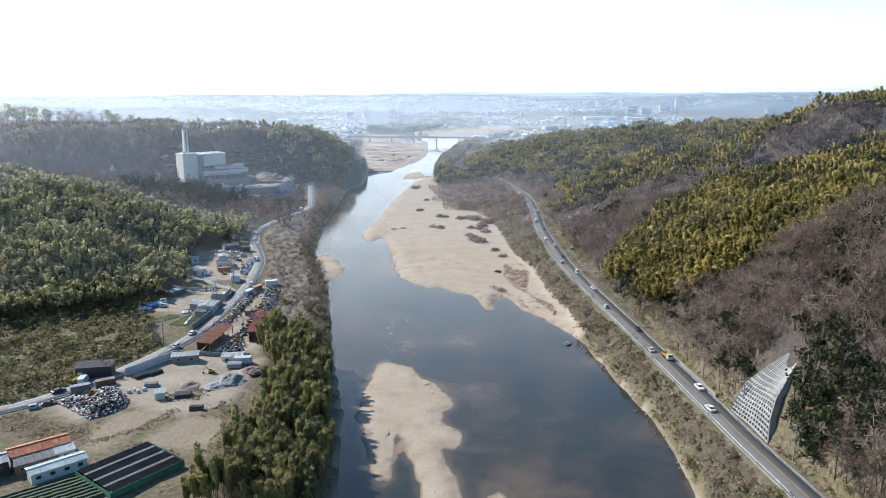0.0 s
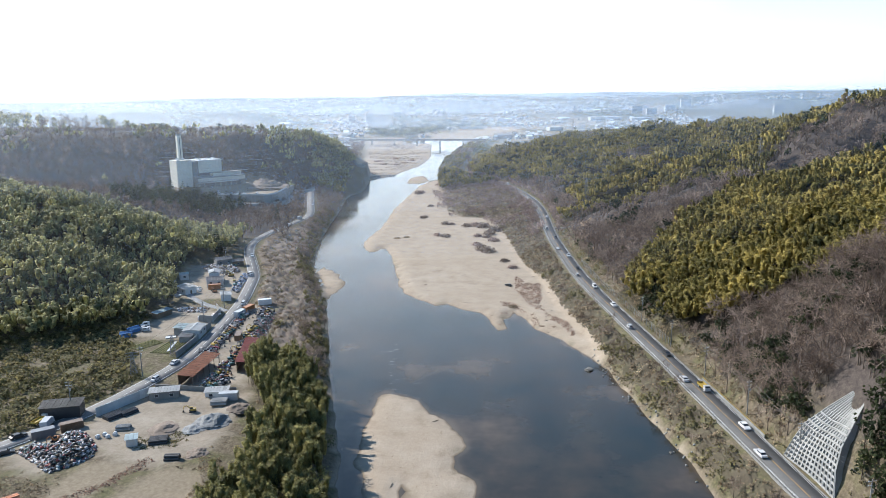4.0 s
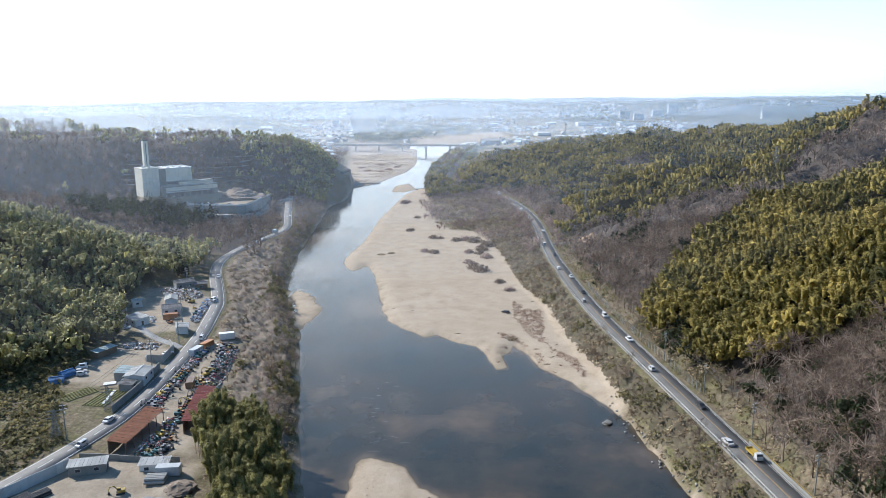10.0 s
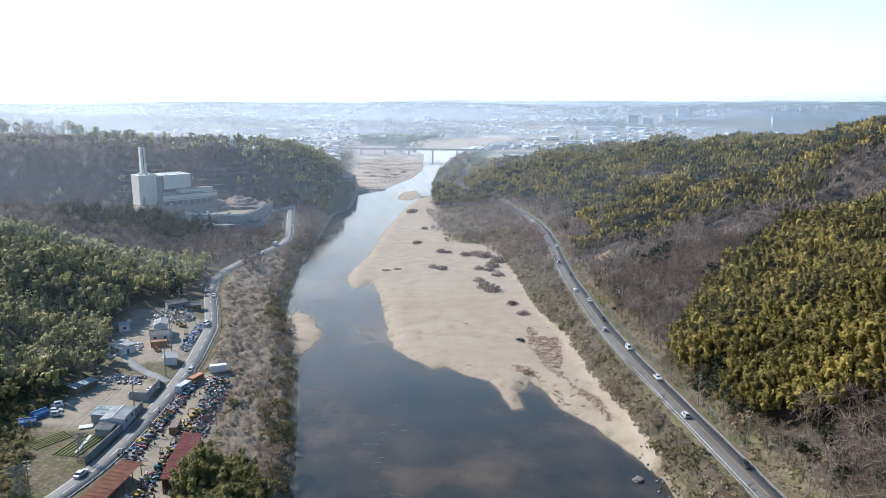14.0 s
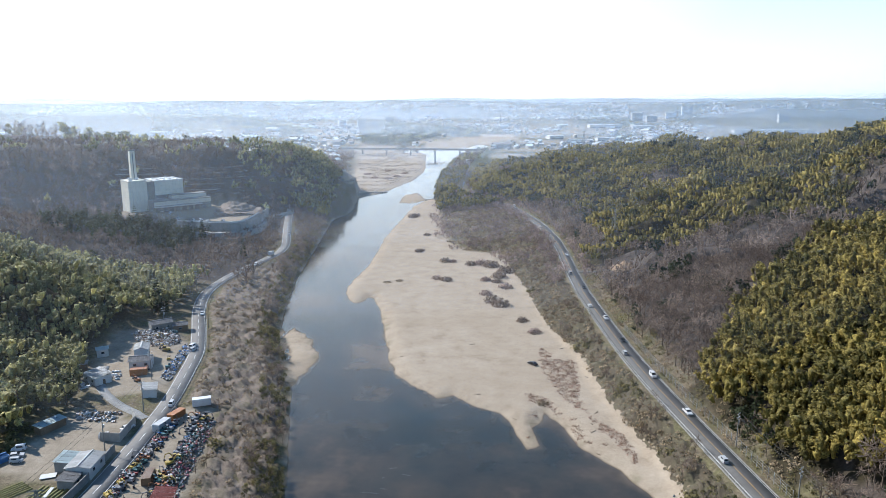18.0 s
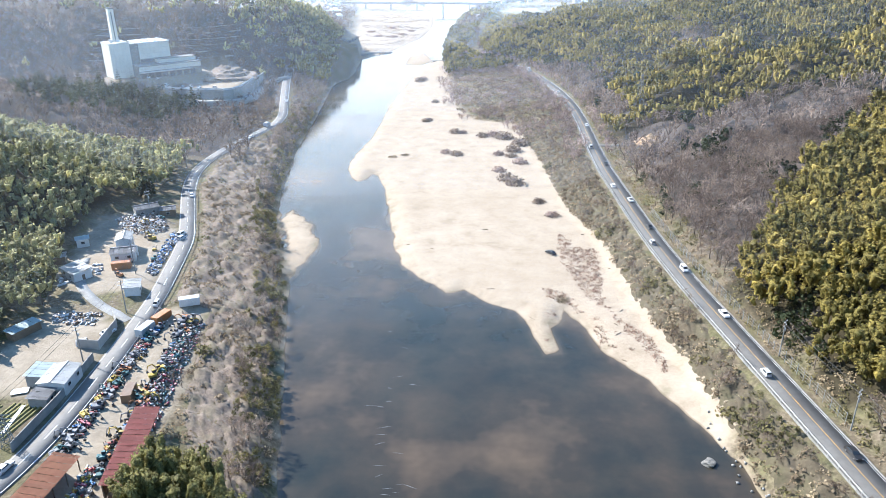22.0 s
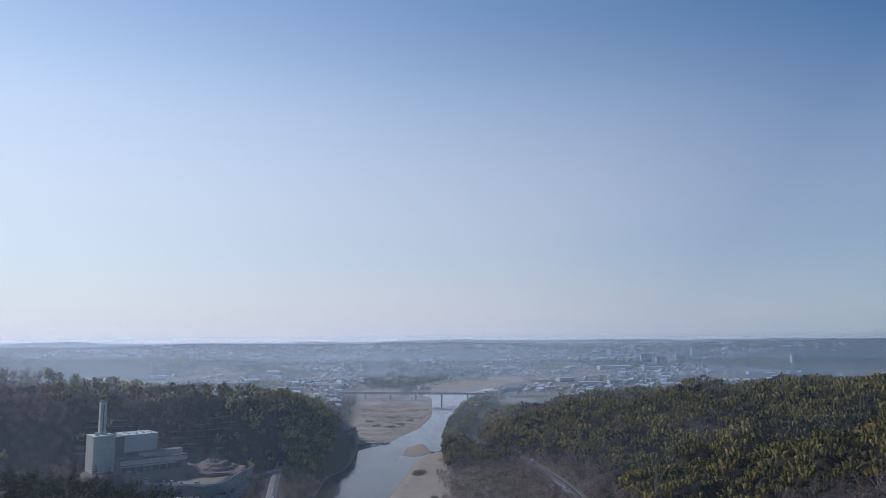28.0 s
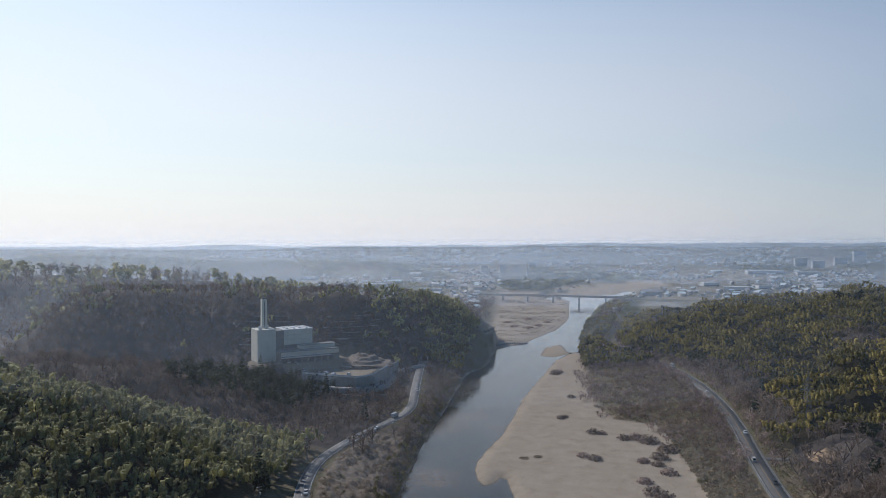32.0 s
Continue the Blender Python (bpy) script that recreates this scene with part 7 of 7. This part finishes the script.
def crop_rows(name, label, at, rot, n, length, gap, mat, h=0.5, w=0.7):
    ob = thing(name, label, "crop rows", (at[0], at[1], gz(*at)), rot)
    for i in range(n):
        bm = fresh()
        segs = int(length / 0.8)
        y = (i - (n - 1) / 2) * gap
        ring = []
        for s in range(segs + 1):
            x = -length / 2 + s * length / segs
            k = 1 + 0.25 * noise.noise(Vector((x * 0.9 + i * 9.1, y, 3.3)))
            ring.append([bm.verts.new((x, y - w / 2 * k, -0.1)), bm.verts.new((x, y - w * 0.28 * k, h * k)), bm.verts.new((x, y + w * 0.28 * k, h * k)), bm.verts.new((x, y + w / 2 * k, -0.1))])
        for a, b in zip(ring, ring[1:]):
            for j in range(3):
                bm.faces.new((a[j], b[j], b[j + 1], a[j + 1]))
        bm.faces.new(ring[0])
        bm.faces.new(ring[-1][::-1])
        part("hedge_row" if h > 0.5 else "crop_row", bm, mat, ob)
    return ob


M_TEA = surface("tea_hedge", (0.045, 0.06, 0.028), (0.09, 0.105, 0.05), 2.5, 0.9, bump=0.8)
M_CROP = surface("field_crop", (0.16, 0.15, 0.05), (0.26, 0.23, 0.09), 2.0, 0.95, bump=0.6)
crop_rows("tea_field", "clipped dark green tea hedges in rows", (-97, 154.5), 40, 9, 22, 1.7, M_TEA, 0.7, 1.2)
crop_rows("vegetable_plot", "low green and straw vegetable rows on a small plot", (-126, 294.5), 55, 6, 11, 1.1, M_CROP, 0.3)
crop_rows("vegetable_plot", "straw-coloured vegetable rows with green edges", (-115.6, 291.5), 80, 7, 13, 1.2, M_CROP, 0.3)
for px, py, r, L, w in ((-114.6, 292, 96, 11, 0.9), (-119.5, 303.2, 20, 4.0, 2.6)):
    bm = fresh()
    box(bm, (0, 0, 0.32), (L, w, 0.12))
    ob = part("row_cover", bm, M_WHITE)
    ob.matrix_world = pose(px, py, gz(px, py), 0, 0, r)
    tagged(ob, "white sheet laid over a vegetable bed", "cover")

# ---- incineration plant ----
M_LOUVRE = surface("dark_louvre", (0.10, 0.11, 0.115), (0.16, 0.17, 0.175), 1.0, 0.7)
plant = thing("incineration_plant", "cream panelled incineration plant with a tall square chimney", "factory", (-251.5, 655, 26.5), 42)


def block(name, x0, x1, y0, y1, z0, z1, mat, label="", taper=1.0):
    bm = fresh()
    box(bm, ((x0 + x1) / 2, (y0 + y1) / 2, (z0 + z1) / 2), (x1 - x0, y1 - y0, z1 - z0), 0, taper)
    return part(name, bm, mat, plant, label)


def panel_joints(x0, x1, y, z0, z1, nx_, nz_, face="y"):
    """Thin proud panels over a wall, with open joints."""
    for i in range(nx_):
        for j in range(nz_):
            bm = fresh()
            u0, u1 = x0 + (x1 - x0) * i / nx_ + 0.06, x0 + (x1 - x0) * (i + 1) / nx_ - 0.06
            w0, w1 = z0 + (z1 - z0) * j / nz_ + 0.06, z0 + (z1 - z0) * (j + 1) / nz_ - 0.06
            c, s = ((u0 + u1) / 2, y, (w0 + w1) / 2), (u1 - u0, 0.12, w1 - w0)
            if face == "x":
                c, s = (c[1], c[0], c[2]), (s[1], s[0], s[2])
            box(bm, c, s)
            part("panel", bm, M_PLANT, plant)


block("hall", 0, 13.5, 0, 17, -1, 23.5, M_CONCRETE)
panel_joints(0, 13.5, -0.02, 0.5, 23.4, 5, 6)
panel_joints(0, 17, -0.02, 0.5, 23.4, 5, 6, "x")
block("parapet", -0.3, 13.8, -0.3, 17.3, 23.5, 24.2, M_PLANT)
block("link", 13.5, 20, 4, 17, -1, 22.5, M_OLDCONC)
block("furnace_hall", 20, 42, 2, 22, -1, 22.6, M_CONCRETE)
panel_joints(20, 42, 1.98, 12.0, 22.5, 8, 3)
panel_joints(2, 22, 42.02, 12.0, 22.5, 5, 3, "x")
block("roof", 19.6, 42.4, 1.6, 22.4, 22.6, 23.2, M_WHITE, "pale metal roof")
block("platform_wing", 13.5, 58, -12, 2, -1, 8.5, M_OLDCONC)
panel_joints(13.5, 58, -12.02, 5.2, 8.4, 10, 1)
block("wing_roof", 13.2, 58.4, -12.4, 2.3, 8.5, 9.1, M_OLDCONC, "grey metal wing roof")
block("upper_wing", 30, 57, -6, 2, 9.1, 11.6, M_PLANT)
block("upper_roof", 29.7, 57.3, -6.3, 2.2, 11.6, 12.0, M_OLDCONC, "grey flat roof")
block("louvre_band", 20.5, 41.5, 1.7, 1.95, 9.5, 11.5, M_LOUVRE, "dark louvre strip")
block("canopy", 13.5, 50, -15, -12, 4.3, 4.8, M_STEEL)
for i in range(8):
    bm = fresh()
    box(bm, (16.5 + i * 5, -12.05, 2.1), (3.6, 0.16, 3.9))
    part("bay_door", bm, M_LOUVRE, plant)
for sx, sy in ((3, 4), (8, 6), (5, 12), (10.5, 13)):
    bm = fresh()
    box(bm, (sx, sy, 24.9), (2.2, 1.6, 1.5))
    part("roof_unit", bm, M_STEEL, plant)
for sx in (24, 29, 34, 39):
    bm = fresh()
    box(bm, (sx, 12, 23.6), (1.4, 12, 0.8))
    part("roof_vent", bm, M_STEEL, plant)
block("chimney", 6.0, 10.4, 10.0, 14.4, -1, 45.8, M_PLANT, "tall square cream chimney", 0.86)
block("chimney_cap", 6.3, 10.1, 10.3, 14.1, 45.8, 46.6, M_LOUVRE)
block("chimney_groove", 7.9, 8.5, 10.1, 10.35, 25, 44, M_LOUVRE)


# yard retaining wall and slope terraces
def curved_wall(name, label, line, z0, z1, t, mat, run):
    ob = thing(name, label, "retaining wall")
    for (ax, ay), (bx, by) in zip(line, line[1:]):
        d = math.hypot(bx - ax, by - ay)
        n = max(1, round(d / run))
        for i in range(n):
            u = (i + 0.5) / n
            bm = fresh()
            box(bm, (ax + u * (bx - ax), ay + u * (by - ay), (z0 + z1) / 2), (d / n + (0.3 if n == 1 else -0.04), t, z1 - z0), math.degrees(math.atan2(by - ay, bx - ax)))
            part("panel", bm, mat, ob)
    return ob


curved_wall("yard_retaining_wall", "long curved grey concrete retaining wall below the plant yard", [(-215, 650), (-195, 645.5), (-172, 641.5), (-166.5, 645), (-163.6, 655), (-163.4, 690), (-164, 718)], 11, 21.6, 0.8, M_CONCRETE, 4.0)
curved_wall("yard_parapet", "white railing wall on top of the yard edge", [(-215, 650.6), (-195, 646.1), (-172.3, 642.2), (-167.1, 645.5), (-164.2, 655), (-164, 690)], 21.6, 22.7, 0.25, M_WHITE, 4.0)
curved_wall("lower_wall", "low grey wall below the service road", [(-200, 628), (-165, 624), (-146, 632)], 9, 13.5, 0.6, M_OLDCONC, 4.0)
for j in range(6):
    zt = 30 + j * 4.2
    for x0, x1 in ((-236, -196), (-300, -268)):
        line = []
        for u in np.linspace(0, 1, 7):
            xx = x0 + u * (x1 - x0)
            ys = np.arange(700, 800, 1.0)
            zz = on_ground(np.full(len(ys), xx), ys)
            hit = np.nonzero(zz > zt)[0]
            line.append((xx, float(ys[hit[0]]) if len(hit) else 780.0))
        curved_wall("slope_terrace", "thin grey concrete terrace across the cut hillside", line, zt - 0.6, zt + 0.6, 0.7, M_OLDCONC, 9.0)
for i in range(9):
    px, py = -232 + i * 6.0, 668 - i * 1.0
    if i % 4 != 3:
        copy_thing(masters[["w", "s", "v"][i % 3]], pose(px + 3, py - 8, gz(px + 3, py - 8) + 0.02, 0, 0, 85))

# ---- bridge ----
bridge = thing("girder_bridge", "long pale girder bridge on concrete piers over the river", "bridge")
BA, BB = np.array([-238.0, 1566.0]), np.array([52.0, 1518.0])
ang = math.degrees(math.atan2(BB[1] - BA[1], BB[0] - BA[0]))
blen = float(np.hypot(*(BB - BA)))
nspan = 6
for i in range(nspan):
    c = BA + (BB - BA) * (i + 0.5) / nspan
    bm = fresh()
    box(bm, (c[0], c[1], 14.4), (blen / nspan - 0.15, 10.5, 0.7), ang)
    part("deck", bm, M_CONCRETE, bridge)
    for off in (-3.2, 3.2):
        bm = fresh()
        n = np.array([-(BB - BA)[1], (BB - BA)[0]]) / blen * off
        box(bm, (c[0] + n[0], c[1] + n[1], 13.35), (blen / nspan - 0.3, 0.8, 1.5), ang)
        part("girder", bm, M_CONCRETE, bridge)
    for off in (-5.1, 5.1):
        bm = fresh()
        n = np.array([-(BB - BA)[1], (BB - BA)[0]]) / blen * off
        box(bm, (c[0] + n[0], c[1] + n[1], 15.3), (blen / nspan - 0.3, 0.2, 1.1), ang)
        part("railing", bm, M_OLDCONC, bridge)
    if i:
        c = BA + (BB - BA) * i / nspan
        bm = fresh()
        box(bm, (c[0], c[1], 4.5), (2.2, 6.0, 15), ang, 0.9)
        box(bm, (c[0], c[1], 11.4), (2.6, 9.6, 1.2), ang)
        part("pier", bm, M_CONCRETE, bridge)

# ---- small things on the bars and in the water ----
def stone_row(name, label, line, n, size):
    V, F = [], []
    for i in range(n):
        u = rs.rand() * (len(line) - 1)
        k = min(int(u), len(line) - 2)
        p = np.array(line[k]) + (u - k) * (np.array(line[k + 1]) - np.array(line[k])) + rs.normal(0, 1.0, 2)
        cube = np.array([(x, y, z) for z in (-0.5, 0.5) for x, y in ((-0.5, -0.5), (0.5, -0.5), (0.5, 0.5), (-0.5, 0.5))]) * rs.uniform(0.5, 1.2, (8, 1)) * rs.uniform(size * 0.5, size, 3)
        V.append(cube + (*p, max(gz(*p), 0.0) + 0.15))
        F.append(np.array([(0, 3, 2, 1), (4, 5, 6, 7), (0, 1, 5, 4), (1, 2, 6, 5), (2, 3, 7, 6), (3, 0, 4, 7)]) + 8 * i)
    ob = mesh_object(name, np.concatenate(V), np.concatenate(F), [M_OLDCONC])
    return tagged(ob, label, "stones", kind="stuff")


stone_row("groyne", "dark stone edge along the upper sandbank", [(-131, 893), (-122, 945), (-108, 975), (-90, 986)], 160, 2.2)
stone_row("weir", "line of stones across the shallow rapids", [(-40, 921), (-30, 918), (-18, 916)], 60, 1.8)
stone_row("bank_stones", "pale stones along the waterline", [(66, 180), (63, 235), (56, 275), (51, 310)], 60, 0.7)
for px, py, s in ((47.8, 290.6, 1.5), (60.5, 225, 0.6), (-55.5, 262, 0.7)):
    bm = fresh()
    bmesh.ops.create_icosphere(bm, subdivisions=3, radius=s)
    for v in bm.verts:
        q = v.co * (1.5 / s)
        v.co *= 1 + 0.5 * noise.noise(q * 0.8 + Vector((px, py, 0))) + 0.16 * noise.noise(q * 2.6)
        v.co.z *= 0.6
    ob = part("boulder", bm, M_BOULDER)
    ob.matrix_world = pose(px, py, 0.1)
    tagged(ob, "grey boulder standing out of the shallow water", "rock")


def bush_thing(x, y, h, w, mat, label, seed):
    leaf, wood = shrub(seed, h, w, 260, 0.13)
    ob = thing("bush", label, "bush", group="bushes on the sandbar")
    for pname, (v, f), mt in (("crown", leaf, mat), ("stems", wood, M_BARK)):
        p = mesh_object(pname, v, f, [mt], np.full(len(v), 0.6))
        p.parent = ob
    ob.matrix_world = pose(x, y, gz(x, y) - 0.1, 0, 0, seed * 37)


for i, (px, py, w) in enumerate(((-19, 556, 4), (-13, 552, 4.5), (3, 594, 5), (10, 597, 6), (16, 590, 7), (-14, 604, 5), (-9, 603, 3.5), (13, 505, 6), (17, 498, 6), (10, 520, 4.5), (-34, 636, 4), (-32, 640, 3), (11, 552, 4.5), (18, 548, 4), (-47, 792, 6), (-44, 800, 5), (20, 560, 6), (25, 575, 7), (22, 535, 5), (-30, 700, 4), (26, 470, 4), (30, 452, 4))):
    bush_thing(px, py, w * 1.0, w * 1.5, M_TWIG if i % 3 else M_THICKET, "low leafless brown bush growing on the sandbar", 100 + i)
for i, (px, py) in enumerate(((-120, 1130), (-100, 1120), (-90, 1150), (-135, 1180), (-110, 1230), (-80, 1190))):
    bush_thing(px, py, 4, 11, M_REED, "low brown bush on the upper sandbank", 140 + i)
for i, (px, py) in enumerate(((-48.6, 547), (-42, 551), (24, 372))):
    bush_thing(px, py, 0.9, 5, M_DRY, "patch of golden dry grass on the sand", 160 + i)
# pale crests where the current breaks over shallows
V, F = [], []
for i in range(30):
    u = rs.rand()
    cx, cy = -33 + 12 * u + rs.normal(0, 3.0), 330 - 75 * u + rs.normal(0, 10)
    if gz(cx, cy) > -0.3:
        continue
    L, w, a = rs.uniform(1.5, 4.0), rs.uniform(0.03, 0.07), rs.normal(0.1, 0.25)
    d, s = np.array([math.cos(a), math.sin(a)]), np.array([-math.sin(a), math.cos(a)])
    c = np.array([cx, cy])
    V.append([(*(c - d * L / 2), 0.02), (*(c - s * w), 0.03), (*(c + d * L / 2), 0.02), (*(c + s * w), 0.05)])
    F.append(np.arange(4) + 4 * len(F))
crest = mesh_object("ripple_crests", np.concatenate(V), np.array(F), [surface("foam", (0.12, 0.125, 0.12), (0.22, 0.22, 0.21), 2.0, 0.5)])
tagged(crest, "small pale ripple crests on the shallow current", "ripples", kind="stuff")
# driftwood on the bars
drift = []
for i in range(60):
    px, py = rs.uniform(-32, 45), rs.uniform(180, 440)
    if max(float(sdf(POLY["main_bar"], np.array([px]), np.array([py]))[0]), float(sdf(POLY["mid_bar"], np.array([px]), np.array([py]))[0])) > 1.0:
        drift.append((px, py))
for px, py in drift[:26]:
    bm = fresh()
    a = rs.uniform(0, 6.28)
    L = rs.uniform(1, 3)
    tube(bm, (-L / 2, 0, 0.12), (L / 2, 0.2, 0.16), 0.12, 0.05, 5)
    tube(bm, (0, 0, 0.12), (L * 0.2, 0.5, 0.3), 0.06, 0.02, 4)
    ob = part("driftwood", bm, M_BARK)
    ob.matrix_world = pose(px, py, gz(px, py) - 0.03, 0, 0, math.degrees(a))
    tagged(ob, "bleached driftwood branch lying on sand", "driftwood", "driftwood")

# ---- the town on the plain ----
tx, ty = scatter(rs, -1700, 2000, 1330, 4050, 25)
den = waves(tx, ty, 520, 91) + 0.5 * waves(tx, ty, 190, 92)
tg = on_ground(tx, ty)
wl_, wr_ = np.interp(ty, LEFT_Y, LEFT_X), np.interp(ty, RIGHT_Y, RIGHT_X)
m = (den > -0.05) & (tg > 2) & ((tg < 18) | (ty > 2900)) & (tg < 90) & ((tx < wl_ - 25) | (tx > wr_ + 25)) & (rs.rand(len(tx)) < 0.55) & (sdf(POLY["far_sand"], tx, ty) < -20) & (sdf(POLY["upper_sand"], tx, ty) < -20)
tx, ty, tg = tx[m], ty[m], tg[m]
hv = np.array([(-.5, -.5, 0), (.5, -.5, 0), (.5, .5, 0), (-.5, .5, 0), (-.5, -.5, 1), (.5, -.5, 1), (.5, .5, 1), (-.5, .5, 1), (-.5, 0, 1.45), (.5, 0, 1.45), (-.55, -.6, .96), (.55, -.6, .96), (.55, .6, .96), (-.55, .6, .96)])
hf = np.array([(0, 1, 5, 4), (1, 2, 6, 5), (2, 3, 7, 6), (3, 0, 4, 7), (10, 11, 9, 8), (12, 13, 8, 9), (4, 7, 8, 8), (5, 9, 6, 6)])
hf[6], hf[7] = (4, 8, 8, 7), (5, 6, 9, 9)
ang_ = rs.uniform(0, 3.14, len(tx))
L_, W_, Hh = rs.uniform(8, 17, len(tx)), rs.uniform(6, 10, len(tx)), rs.uniform(3.5, 7.5, len(tx))
bigs = rs.rand(len(tx)) < 0.06
L_, W_, Hh = np.where(bigs, L_ * 2.6, L_), np.where(bigs, W_ * 2, W_), np.where(bigs, Hh * 1.3, Hh)
ca, sa = np.cos(ang_)[:, None], np.sin(ang_)[:, None]
lx, ly = hv[None, :, 0] * L_[:, None], hv[None, :, 1] * W_[:, None]
TV = np.stack([lx * ca - ly * sa + tx[:, None], lx * sa + ly * ca + ty[:, None], hv[None, :, 2] * Hh[:, None] + tg[:, None] - 0.4], -1).reshape(-1, 3)
hf6 = hf[:6]
TF = (hf6[None] + (np.arange(len(tx)) * len(hv))[:, None, None]).reshape(-1, 4)
TM = np.tile([0, 0, 0, 0, 1, 1], (len(tx), 1))
TM[:, 4:] = rs.randint(1, 5, len(tx))[:, None]
M_TOWN = surface("town_plaster", (0.4, 0.39, 0.37), (0.62, 0.61, 0.58), 0.05, 0.8)
town = mesh_object("town_houses", TV, TF, [M_TOWN, M_GREYROOF, M_PALEROOF, M_OLDCONC, M_WHITE], None, TM.ravel())
tagged(town, "far houses with white walls and grey roofs on the plain", "houses", kind="stuff")


def far_block(x, y, L, W, H, rot, label, roof_mat=None):
    ob = thing("apartment_block" if H > 14 else "factory_hall", label, "building", (x, y, gz(x, y)), rot)
    bm = fresh()
    box(bm, (0, 0, H / 2 - 0.5), (L, W, H + 1))
    part("body", bm, M_WHITE, ob)
    bm = fresh()
    box(bm, (0, 0, H + 0.4), (L + 0.8, W + 0.8, 0.7))
    part("roof", bm, roof_mat or M_CONCRETE, ob)
    n = int(H / 3.2)
    for j in range(n if H > 14 else 1):
        bm = fresh()
        box(bm, (0, -W / 2 - 0.1, 1.9 + j * 3.2), (L * 0.94, 0.3, 1.3))
        part("window_band", bm, M_GLASS, ob)


for x, y, L, W, H, r, lab in ((-330, 2650, 26, 14, 34, 10, "tall white apartment block in the town"), (-290, 2700, 22, 14, 26, 10, "white apartment block in the town"), (-395, 2640, 24, 14, 28, 20, "white apartment block in the town"), (-250, 2900, 30, 14, 22, 0, "pale apartment block in the town"), (505, 2600, 110, 40, 11, 4, "long white factory hall on the plain"), (620, 2560, 70, 35, 10, 4, "long white factory hall on the plain"), (300, 1900, 60, 26, 9, -12, "pale factory hall near the river"), (380, 1980, 50, 22, 8, 10, "grey factory hall near the river"), (260, 2050, 40, 22, 9, 20, "white factory hall near the river"), (960, 2350, 240, 24, 9, 3, "very long low white hall on the plain"), (700, 2950, 40, 14, 30, 0, "white apartment block on the far rise"), (760, 2960, 40, 14, 34, 0, "white apartment block on the far rise"), (830, 2950, 40, 14, 30, 0, "white apartment block on the far rise"), (900, 2980, 40, 14, 32, 0, "white apartment block on the far rise"), (-1050, 2120, 150, 40, 10, 5, "long white warehouse on the far plain"), (-880, 2200, 90, 36, 10, 5, "long white warehouse on the far plain"), (-560, 1900, 60, 30, 9, -10, "pale warehouse on the plain"), (-380, 1760, 50, 20, 8, 5, "grey hall beyond the wooded hill"), (1150, 2700, 36, 14, 28, 0, "white apartment block on the plain"), (150, 2600, 40, 20, 12, 0, "pale public building in the town")):
    far_block(x, y, L, W, H, r, lab, M_WHITE if H < 14 else None)
# woods on the plain
x, y = scatter(rs, -1900, 2100, 1300, 3300, 29)
wv_ = waves(x, y * 0.5, 420, 51)
g = on_ground(x, y)
belt = sdf([(-300, 2250), (-205, 1750), (-115, 1830), (-60, 2120), (50, 2420), (10, 2600), (-180, 2650)], x, y) > 0
m = ((wv_ > 0.45) | ((g > 16) & (y < 2700)) | belt) & (g > 2) & ((x < np.interp(y, LEFT_Y, LEFT_X) - 20) | (x > np.interp(y, RIGHT_Y, RIGHT_X) + 20)) & (rs.rand(len(x)) < 0.8)
BIG_FAR = [broadleaf(s + 40, 9.0, 9.0, 15) for s in range(4)]
plant_many("plain_woods", BIG_FAR, x[m], y[m], sizes(m.sum(), 1.0, 1.6), rs, M_BLUEGREEN, "dark tree belts and groves on the far plain", "trees", -0.2, 300, False)
x, y = scatter(rs, -310, 70, 1740, 2660, 14)
m = (sdf([(-300, 2250), (-205, 1750), (-115, 1830), (-60, 2120), (50, 2420), (10, 2600), (-180, 2650)], x, y) > 0) & (on_ground(x, y) > 1)
plant_many("river_wood", BIG_FAR, x[m], y[m], sizes(m.sum(), 0.9, 1.3), rs, M_EVER, "dark wood inside the river bend on the plain", "trees", 0.2, 120, False)
# trees on the far bank and the strip before the bridge
x, y = scatter(rs, -330, 120, 950, 1560, 8)
xl_, xr_ = np.interp(y, LEFT_Y, LEFT_X), np.interp(y, RIGHT_Y, RIGHT_X)
m = ((x < xl_ - 6) & (x > xl_ - 70) & (y > 1000) | (x > xr_ + 8) & (x < xr_ + 40) & (y > 1060)) & (on_ground(x, y) > 1) & (on_ground(x, y) < 14) & (waves(x, y, 60, 95) > -0.3)
plant_many("far_bank_trees", BARE_FAR, x[m], y[m], sizes(m.sum(), 0.8, 1.3), rs, M_TWIG, "leafless trees along the upper river bank", "trees", -0.1)

x, y = scatter(rs, -175, -118, 765, 930, 5.2)
m = (x < np.interp(y, LEFT_Y, LEFT_X) - 4) & free(x, y, 6) & (on_ground(x, y) < 14)
plant_many("bamboo_wood", BAMBOO_FAR, x[m], y[m], sizes(m.sum(), 0.7, 1.1), rs, M_BAMBOO, "green bamboo grove on the river's edge", "bamboo", 0.0, 55)
x, y = scatter(rs, -160, -105, 560, 780, 3.6)
m = (x < np.interp(y, LEFT_Y, LEFT_X) - 3) & free(x, y, 5.5) & (on_ground(x, y) < 14) & (waves(x, y, 30, 97) > -0.4) & (rs.rand(len(x)) < 0.5)
plant_many("bank_trees", BARES, x[m], y[m], sizes(m.sum(), 0.3, 0.6), rs, M_TWIG, "leafless brown thicket between road and river", "trees", -0.1)
